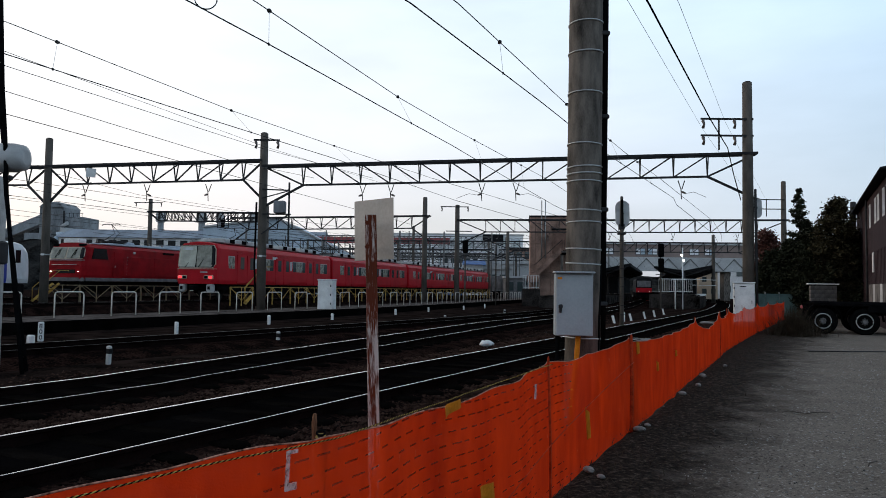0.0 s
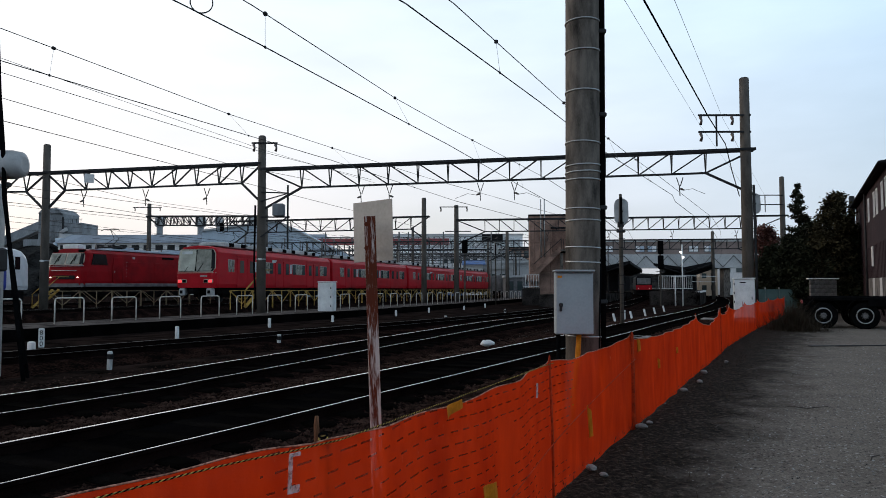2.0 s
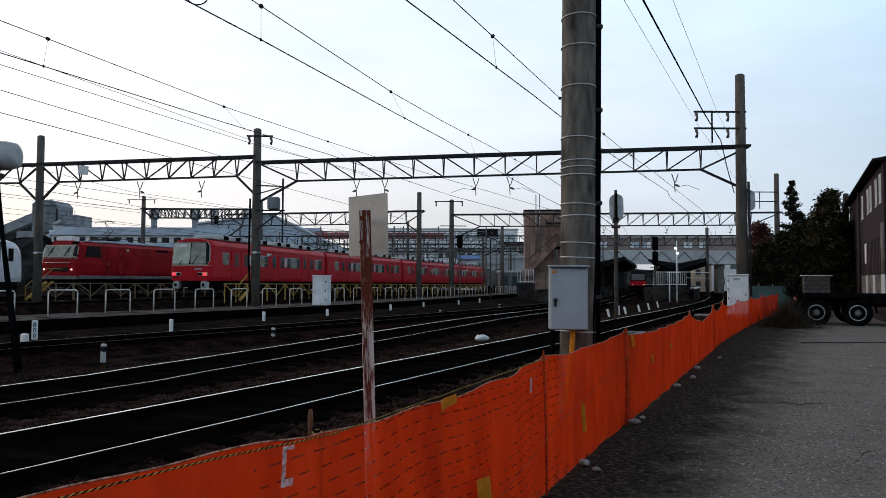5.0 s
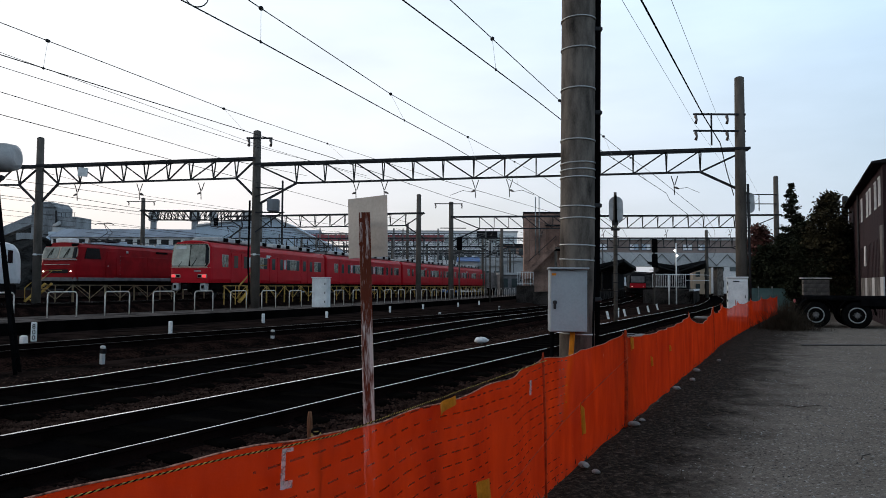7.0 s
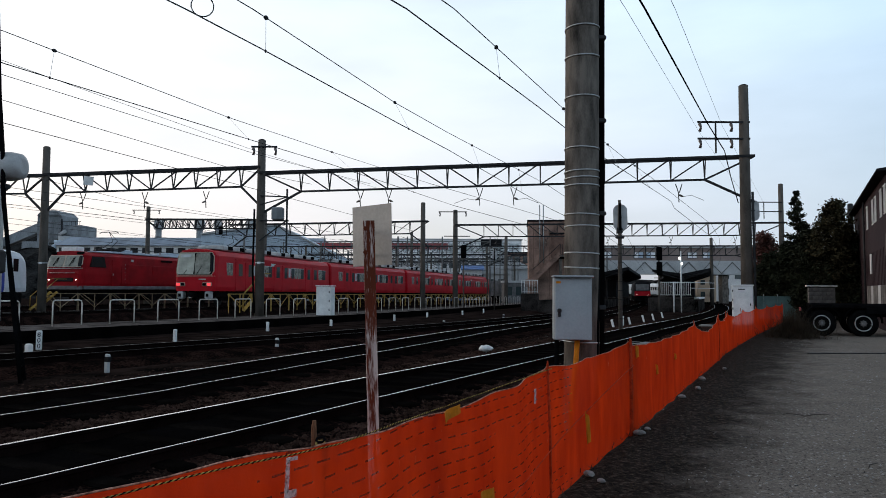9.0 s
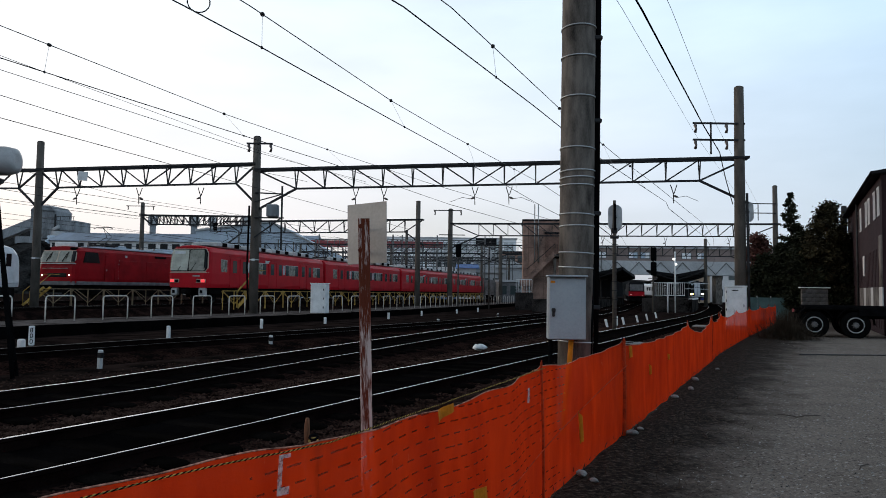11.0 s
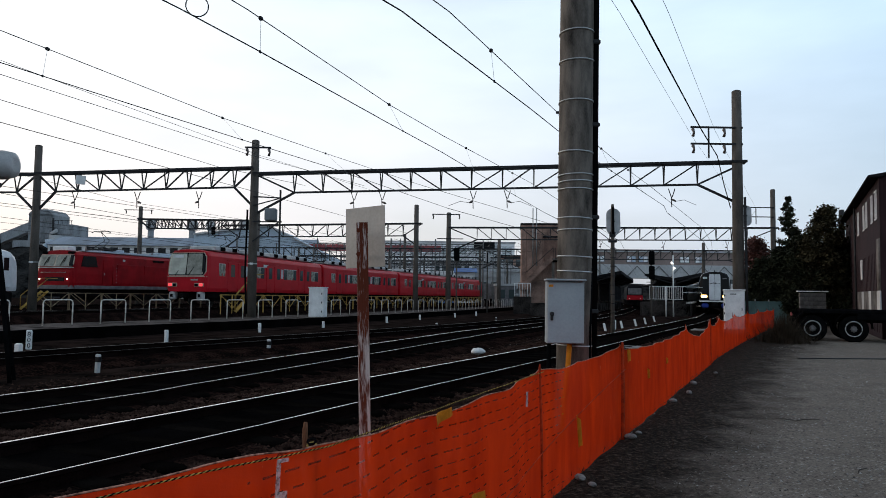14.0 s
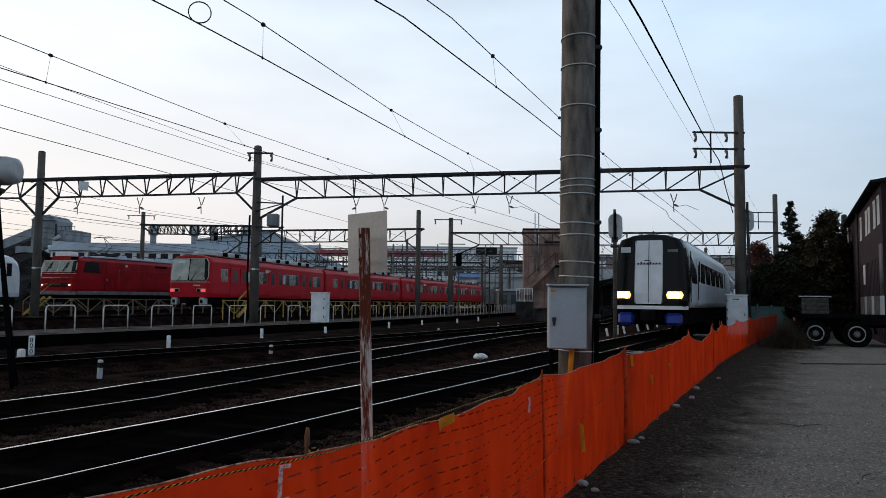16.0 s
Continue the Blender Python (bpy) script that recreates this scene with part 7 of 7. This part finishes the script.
def background():
    # concrete works with a conveyor
    t = thing("concrete_plant", pose(-105.6, 200, -.7) @ Matrix.Diagonal((.74, 1, .97, 1)), "grey concrete works with towers and a sloping conveyor", "plant")
    part("tower", Mesh().box((-4, 4, 11), (9, 9, 24)), M["plantgrey"], t)
    part("tower_roof", Mesh().loft([[(-8.5, -1, 23), (.5, -1, 23), (-1.5, -1, 24.5), (-6.5, -1, 24.5)], [(-8.5, 9, 23), (.5, 9, 23), (-1.5, 9, 24.5), (-6.5, 9, 24.5)]]), M["plantgrey"], t)
    part("side_tower", Mesh().box((4.2, 4, 10), (7.4, 9, 20.6)), M["plantgrey"], t)
    part("low_block", Mesh().box((8.2, 3, 7), (8, 9, 14)), M["plantgrey"], t)
    part("conveyor", Mesh().bar((-34, 2, 11.5), (-6.5, 2, 20.5), 2.6, 2.6), M["plantgrey"], t, "grey covered conveyor")
    part("silo", Mesh().tube([(2.5, -1.5, 9), (2.5, -1.5, 17)], 2.0, 16), M["wallgrey"], t)
    for x in (-7, -4.2, -1.4, 3, 5.6):
        for z in (8, 12, 16):
            part("window", Mesh().box((x, -.52 if x < 1 else -.55, z - (2 if x > 1 else 0)), (1.1, .12, .9)), M["roof"], t)
    part("side_block", Mesh().box((-11.5, 4, 7.4), (6, 8, 16.5)), M["plantgrey"], t)
    for z in (9.5, 13.5, 17.5, 21.0):
        part("floor_line", Mesh().box((-4, -.55, z), (9.1, .12, .18)), M["roof"], t)
        if z < 19:
            part("floor_line", Mesh().box((4.2, -.55, z), (7.5, .12, .18)), M["roof"], t)
    for k in range(5):
        part("roof_railing", Mesh().bar((.8 + k * 1.6, -.3, 20.3), (.8 + k * 1.6, -.3, 21.4), .12), M["steel"], t)
    part("roof_railing", Mesh().bar((.6, -.3, 21.4), (7.6, -.3, 21.4), .12), M["steel"], t)
    part("duct", Mesh().tube([(-1.0, -1.2, 6), (-1.0, -1.2, 15), (.4, -1.2, 17.5), (2.6, -1.2, 18.5)], .55, 10), M["wallgrey"], t)
    part("hopper", Mesh().loft([[(5.4, -4, 8), (9, -4, 8), (9, -1, 8), (5.4, -1, 8)], [(6.6, -3, 4.6), (7.8, -3, 4.6), (7.8, -2, 4.6), (6.6, -2, 4.6)]]), M["wallgrey"], t)
    for x in (-1, 3, 7):
        part("catwalk", Mesh().box((x, -1.2, 14.8 - .25 * x), (4, 1.2, .25)), M["steel"], t)
    part("ladder", Mesh().box((.8, -.8, 19), (.5, .3, 6)), M["steel"], t)
    for k in range(3):
        x = 1.2 + k * 3.2
        part("pipe", Mesh().tube([(x, -5, 10.5), (x, -5, 14.2), (x + .5, -5, 15.0), (x + 2.2, -5, 15.0), (x + 2.7, -5, 14.2), (x + 2.7, -5, 10.5)], .75, 10), M["bluegrey"], t)
    # long halls with blue-grey roofs
    block("factory_hall", -64, 182, 66, 14, 13.1, "wallpale", "long factory hall with blue-grey roof and window strip", 1, 22, "gable_x", "hallroof", wz=11.9, wh=1.3, win="steel")
    for x, w in ((-74.6, 1.3), (-63.8, 1.4), (-59.1, 1.0), (-50.0, 1.5)):
        t = thing("roof_tank", pose(x, 190, low(190)), "grey ventilator drum on the factory hall roof", "roof tank", "ventilators on the hall roof")
        part("drum", Mesh().tube([(0, 0, 17.8), (0, 0, 18.2), (0, 0, 20.0), (0, 0, 20.5)], [w * .8, w, w, w * .6], 14), M["wallgrey"], t)
        part("collar", Mesh().tube([(0, 0, 14.5), (0, 0, 17.8)], w * .6, 12), M["plantgrey"], t)
        part("band", Mesh().tube([(0, 0, 18.9), (0, 0, 19.1)], w * 1.05, 14), M["roof"], t)
    t = thing("gabled_hall", pose(0, 150, low(150)), "pale blue-grey hall with a sloping roof behind the red train", "building", "far buildings")
    front = [(-50, -1), (-50, 13.6), (-34.5, 15.6), (-22.2, 9.4), (-22.2, -1)]
    part("wall", Mesh().loft([[(x, 0, z) for x, z in front], [(x, 26, z) for x, z in front]]), M["bluegrey"], t)
    for (xa, za), (xb, zb) in ((front[1], front[2]), (front[2], front[3])):
        part("verge_trim", Mesh().bar((xa, -.2, za + .1), (xb, -.2, zb + .1), .5, .35), M["wallgrey"], t)
    for k in range(5):
        part("window", Mesh().box((-47 + k * 4.4, -.06, 9.0), (3.0, .15, 1.1)), M["lightpane"], t)
    t = block("factory_hall", 3, 190, 36, 30, 15.4, "wallwhite", "wide white factory hall behind the masts", 3, 9, "flat", "wallgrey", win="lightpane")
    part("plant_room", Mesh().box((10, -.3, 14.6), (5.4, 1.0, 1.9)), M["roofdark"], t, "dark louvred plant room")
    block("office_building", 14, 210, 26, 20, 13, "wallpale", "pale office block beyond the yard", 3, 8, "flat", "roofdark")
    block("far_hall", 13.5, 160, 13, 20, 7, "wallgrey", "grey gabled hall behind the yard masts", 0, 0, "gable", "wallgrey")
    block("blue_shed", 3.5, 150, 12, 14, 4.6, "bluepaint", "bright blue shed roof behind the red train", 0, 0, "flat", "bluepaint")
    block("far_house", 72, 158, 24, 12, 7, "wallpale", "pale apartment block past the station", 2, 7, "flat", "wallgrey")
    block("far_house", 90, 190, 34, 14, 9, "wallgrey", "grey low building past the station", 2, 9, "flat", "roofdark")
    # red girder bridge
    t = thing("red_girder", pose(-14.5, 172, low(172)), "faded red steel girder crossing behind the yard", "girder")
    part("girder", Mesh().box((0, 0, 12.6), (32, 1.2, 1.5), bevel=.05), M["pinkroof"], t)
    for x in (-13, 0, 13):
        part("leg", Mesh().box((x, 0, 5.8), (.9, .9, 12.2)), M["wallpale"], t)
    # wooded rise at the far left, low far woods all round
    for nm, x0, x1, y0, hh, sd in (("wooded_rise", -420, -110, 330, 35, 2), ("wooded_bank", -185, -84, 185, 18.5, 3), ("far_woods", -700, 900, 620, 16, 5), ("far_woods", 60, 420, 300, 7, 9)):
        m = Mesh()
        n = 90
        rings = []
        for i in range(n + 1):
            x = x0 + (x1 - x0) * i / n
            k = min(1, 6 * min(i, n - i) / n)
            top = hh * k * (.7 + .35 * noise.noise((x * .02, sd, 0)) + .1 * noise.noise((x * .2, sd, 1)))
            rings.append([(x, y0 - 25, -2), (x, y0 - 8, top * .75 + 1.2 * noise.noise((x * .3, sd, 4))), (x, y0, top), (x, y0 + 30, -2)])
        m.loft(rings, closed=False, caps=False)
        tagged(part(nm, m, M["hill"]), "dark wooded rise far beyond the yard", "woods", kind="stuff")
    # dense lattice bridge over the sidings
    truss((-33.0, 80.35, 9.3), (-19.6, 80.35, 9.3), 1.0, 15, .12, name="signal_bridge", lab="dense steel lattice signal bridge over the sidings", knee=False)
    truss((-33.0, 80.7, 9.3), (-19.6, 80.7, 9.3), 1.0, 13, .10, name="signal_bridge", lab="dense steel lattice signal bridge over the sidings", knee=False)
    mast("poledark", -32.8, 80.5, 10.7, .21)
    mast("poledark", -19.8, 80.5, 10.2, .25)
    crossarm(-32.8, 80.2, (10.3,), -34.5, -31.3, drops=(-34.3, -31.5))
    for x in (-24.6,):
        t = thing("signal_basket", pose(x, 80.35, 7.6), "dark steel cage hanging from the signal bridge", "signal", "signal cages")
        part("cage", Mesh().bar((-.6, 0, 0), (.6, 0, 0), .07).bar((-.6, 0, .9), (.6, 0, .9), .07).bar((-.6, 0, 0), (-.6, 0, 1.7), .07).bar((.6, 0, 0), (.6, 0, 1.7), .07), M["steel"], t)
        part("lamp_board", Mesh().box((0, -.1, .5), (.45, .2, .9), bevel=.08), M["black"], t)


def yellow_rails():
    """Yellow staging railings beside the standing trains."""
    for path, y0, y1, off, lab in ((EMU, 46.5, 118, 2.4, "yellow steel railing beside the red train"), (LOCO, 44, 66, 2.6, "yellow steel railing beside the locomotive")):
        c = [p for p in offset(path, off)]
        ym = "paleyellow" if path is LOCO else "yellow"
        L0 = length([p for p in c if p.y <= y0])
        s = L0
        tot = length([p for p in c if p.y <= y1])
        while s < tot - 3:
            p, h = along(c, s)
            t = thing("yellow_railing", pose(p.x, p.y, .3 + low(p.y), 0, 0, -h), lab, "railing", "yellow railings")
            part("top_rail", Mesh().bar((0, 0, 1.1), (0, 2.9, 1.09), .05), M[ym], t)
            for k in (0.05, 1.45, 2.85):
                part("post", Mesh().bar((0, k, -.1), (0, k, 1.1), .045), M[ym], t)
            part("brace", Mesh().bar((.02, .1, 1.05), (.02, 1.4, .25), .035).bar((.02, 1.5, .25), (.02, 2.8, 1.05), .035), M[ym], t)
            part("cross_tie", Mesh().bar((0, 1.45, .5), (-.9, 1.45, 1.05), .035), M[ym], t)
            s += 2.9
    for x, y, rz, z0, k3 in ((-22.5, 40, -88, .40, .74), (-12.2, 44.6, -70, .25, 1.0)):
        t = thing("yellow_steps", pose(x, y, z0, 0, 0, rz) @ Matrix.Diagonal((1, 1, k3, 1)), "yellow steel steps up to a train", "steps", "yellow steps")
        for sx_ in (-.35, .35):
            part("string", Mesh().bar((sx_, 0, 0), (sx_, 1.1, 1.35), .06, .14), M["yellow"], t)
            part("handrail", Mesh().tube([(sx_, 0, .1), (sx_, 0, 1.0), (sx_, 1.1, 2.3), (sx_, 1.6, 2.3)], .025, 6), M["yellow"], t)
        for k in range(5):
            part("tread", Mesh().box((0, .12 + k * .22, .15 + k * .27), (.7, .2, .04)), M["yellow"], t)


def left_edge():
    """The near mast at the picture's border: a pale drum on it and an iron ladder."""
    t = thing("line_equipment", pose(-7.75, 12.0, 0), "grey trackside mast with a pale cylindrical drum and ladder", "mast")
    part("mast", Mesh().box((0.020, .35, 1.7), (.3, .3, 3.32), bevel=.02), M["galv"], t)
    part("mast_collar", Mesh().box((0.020, .35, 2.05), (.38, .38, .4), bevel=.03), M["steel"], t, "dark steel collar")
    part("drum", Mesh().tube([(0.71 - 2.2, .1, 3.64), (0.71 - .2, .1, 3.64), (0.71 - .04, .1, 3.64), (0.71, .1, 3.64)], [0.250, 0.245, 0.211, 0.122], 24), M["skirt"], t, "pale weathered cylinder")
    part("hanger", Mesh().box((0.020, .2, 3.30), (.2, .2, .3), bevel=.02), M["steel"], t)
    outer = [(0.21, -.1, 7.6), (0.32, -.1, 5.67), (0.37, -.1, 4.81), (0.45, -.1, 3.96), (0.51, -.1, 3.03), (0.61, -.1, 2.22), (0.70, -.1, 1.50), (0.81, -.1, 0.67), (0.89, -.1, .05)]
    lad = part("ladder", Mesh().tube(outer, .034, 8), M["black"], t, "black iron ladder stile")
    inner = [(x - .16 - .03 * (z - 1), .25, z) for x, _, z in outer]
    part("stile", Mesh().tube(inner, .03, 8), M["black"], lad)
    for k in range(20):
        z = .3 + k * .36
        for a, b in zip(outer, outer[1:]):
            if b[2] <= z <= a[2]:
                f = (z - b[2]) / (a[2] - b[2])
                x = b[0] + (a[0] - b[0]) * f
                part("rung", Mesh().tube([(x, -.1, z), (x - .16 - .03 * (z - 1), .25, z)], .014, 6), M["black"], lad)
    part("ladder_clip", Mesh().box((outer[4][0], -.06, outer[4][2] + .25), (.1, .1, .08), bevel=.01), M["steel"], lad)


def small_markers():
    for x, y, z, h, w in ((-8.06, 22.0, .18, .22, .15), (-6.7, 28.0, .18, .2, .15), (-5.02, 33.0, .1, .2, .15), (-2.6, 40, .1, .25, .15), (-.9, 46, .1, .22, .14), (1.5, 52, .1, .2, .14), (3.3, 57, .1, .26, .14)):
        marker(x, y, z, h * .85, w * .8, "white", "short white marker post beside the track")
    for x, y, h in ((-6.42, 14.0, .32), (-4.3, 19.0, .3), (.1, 31, .3), (3.5, 41, .3)):
        o = marker(x, y, .02, h, .10, "wallgrey", "stubby grey concrete marker with a dark band between the tracks", "concrete_marker", 2)
        part("dark_band", Mesh().box((.012, 0, h - .1), (.104, .076, .1), bevel=.004), M["roofdark"], o, "dark stained band")
    marker(-9.63, 17.0, .1, .2, .18, "wallpale", "low pale concrete stub beside the track", "concrete_stub")
    # white number post
    t = thing("distance_post", pose(-9.4, 17.0, .1, 0, 0, 22), "white distance post with black figures", "marker post")
    part("board", Mesh().box((0, 0, .28), (.13, .05, .46), bevel=.05), M["white"], t)
    for i, ch in enumerate("800"):
        cu = bpy.data.curves.new("figure", "FONT")
        cu.body, cu.size, cu.extrude, cu.align_x = ch, .15, .002, 'CENTER'
        dg = bpy.data.meshes.new_from_object(bpy.data.objects.new("figure_source", cu))
        dg.materials.clear()
        dg.materials.append(M["black"])
        o = part("figure", dg, None, t)
        o.matrix_basis = pose(0, -.03, .36 - i * .13, 90, 0, 0)
    # row of slanting white stakes beside the near track
    for i, (x, y) in enumerate(((6.15, 29.5), (7.6, 32.0), (8.5, 34), (9.2, 35.3), (10.9, 39.0), (12.3, 42), (14.2, 46.5))):
        marker(x, y, -.05, .42 if i != 2 else .5, .1, "white", "slanting white stake between the tracks", "white_stake", -14 if i != 2 else 0)
    for x, y, d in ((3.4, 20.5, 5), (9.2, 31.2, -4)):
        o = tagged(part("cable_trough_lid", Mesh().box((0, 0, .06), (.5, .9, .06), bevel=.015), M["stone"]), "pale concrete trough lid beside the track", "trough lid", "trough lids")
        o.matrix_world = pose(x + 2.2, y, .04, 0, 2, -25 + d)


M["bricks2"] = mat("recess_shade_and_joints", (0.20, 0.112, 0.082), 0.9, var=0.3, scale=1.2, fine=9, bump=0.3)
M["platform"] = mat("platform_concrete", (0.040, 0.034, 0.031), 0.95, var=0.6, scale=0.8, fine=10, bump=0.3, spec=0.0)
M["brickgrey"] = mat("grey_brown_cladding", (0.27, 0.20, 0.175), 0.85, var=0.2, scale=0.3, fine=5, bump=0.1)
M["wallcream"] = mat("cream_wall", (0.55, 0.42, 0.30), 0.85, var=0.15, scale=0.4, fine=6, bump=0.1)
M["bluepaint"] = mat("blue_sheet_roof", (0.06, 0.16, 0.40), 0.6, var=0.2, scale=0.5, fine=6, bump=0.1)

def yard_clutter():
    """Far masts, a dark train and low buildings behind the sidings."""
    rnd = random.Random(21)
    t = thing("grey_train_car", pose(9.2, 124, .3 + low(124), 0, 0, -21), "dark grey train car standing far back in the yard", "train car")
    sec = [(x, z + .95) for x, z in shell(2.7, 2.6)]
    part("body", Mesh().loft([[(x, y, z) for x, z in sec] for y in (0, 30)]), M["roof"], t)
    for k in range(9):
        part("window", Mesh().box((1.35, 2 + k * 3.1, 2.4), (.06, 1.8, .8)), M["pane"], t)
    part("underframe", Mesh().box((0, 15, .55), (2.4, 29, .7)), M["under"], t)
    for i in range(8):
        y = rnd.uniform(105, 175)
        mast("farsteel", y * rnd.uniform(-.22, .10), y, rnd.uniform(8.5, 11), .11)
    for i in range(7):
        y = 100 + i * 11
        x = y * rnd.uniform(-.2, .08)
        crossarm(x, y, (8.2,), x - 1.2, x + 1.2, drops=(x - 1.1, x + 1.1))
        mast("farsteel", x, y + .2, 8.9, .12)
    for i in range(9):
        x0 = -34 + i * 6
        wire("contact_wire", [(x0, 70, 6.2 + .25 * (i % 3)), (x0 + 9, 100, 5.9), (x0 + 20, 135, 5.6), (x0 + 34, 175, 5.4)], .016, "dark contact wire over the far sidings")
    for i in range(6):
        for x in (-26 + i * 3, 18 + i * 4):
            mast("farsteel", x, 95 + i * 12, 8.6, .12)
        wire("span_wire", sagged((-26 + i * 3, 95 + i * 12, 8.2), (18 + i * 4, 95 + i * 12, 8.0), .5), .018, "thin span wire across the far sidings")
    block("gabled_house", 10.5, 140, 5.0, 9, 5.4, "wallgrey", "pale grey gabled house behind the sidings", 1, 2, "gable_y", "wallgrey")
    block("blue_shed", 6.0, 139, 3.4, 5, 6.2, "wallpale", "pale shed with a blue sheet roof", 0, 0, "gable_x", "bluepaint")
    block("yard_office", 4.2, 176, 9, 8, 9.5, "wallpale", "pale yard office with rows of windows", 3, 5, "flat", "roofdark")
    block("yard_office", -13, 178, 15, 8, 8.4, "wallpale", "pale yard office with rows of windows", 3, 8, "flat", "wallgrey")
    block("brown_block", 20.5, 176, 10, 9, 11.2, "brick", "brown building with dark roof beyond the yard", 3, 5, "flat", "roofdark")
    block("shed", 11.8, 118, 3.2, 5, 3.4, "roof", "small grey shed by the station", 1, 2, "flat", "wallgrey")
    t = thing("steel_railing", pose(7.3, 66, .25 + low(66), 0, 0, -10), "white tubular railing by the station building", "railing")
    part("base_block", Mesh().box((.72, .3, .45), (1.6, .8, 1.7), bevel=.03), M["platform"], t, "dark stained concrete base")
    for k in range(7):
        part("post", Mesh().tube([(k * .24, 0, 1.25), (k * .24, 0, 2.5)], .02, 6), M["white"], t)
    part("top_rail", Mesh().bar((0, 0, 2.5), (1.44, 0, 2.5), .05), M["white"], t)
    part("bottom_rail", Mesh().bar((0, 0, 1.45), (1.44, 0, 1.45), .04), M["white"], t)
    for x, y, c in ((12.5, 66, "wallpale"),):
        t = thing("relay_box", pose(x, y, .1 + low(y)), "small grey relay box beside the tracks", "relay box", "relay boxes")
        part("body", Mesh().box((0, 0, .5), (.6, .45, 1.0), bevel=.03), M[c], t)
        part("lid", Mesh().box((0, 0, 1.03), (.68, .52, .06), bevel=.02), M["wallgrey"], t)


station()
background()
yard_clutter()
yellow_rails()
left_edge()
small_markers()


motions()
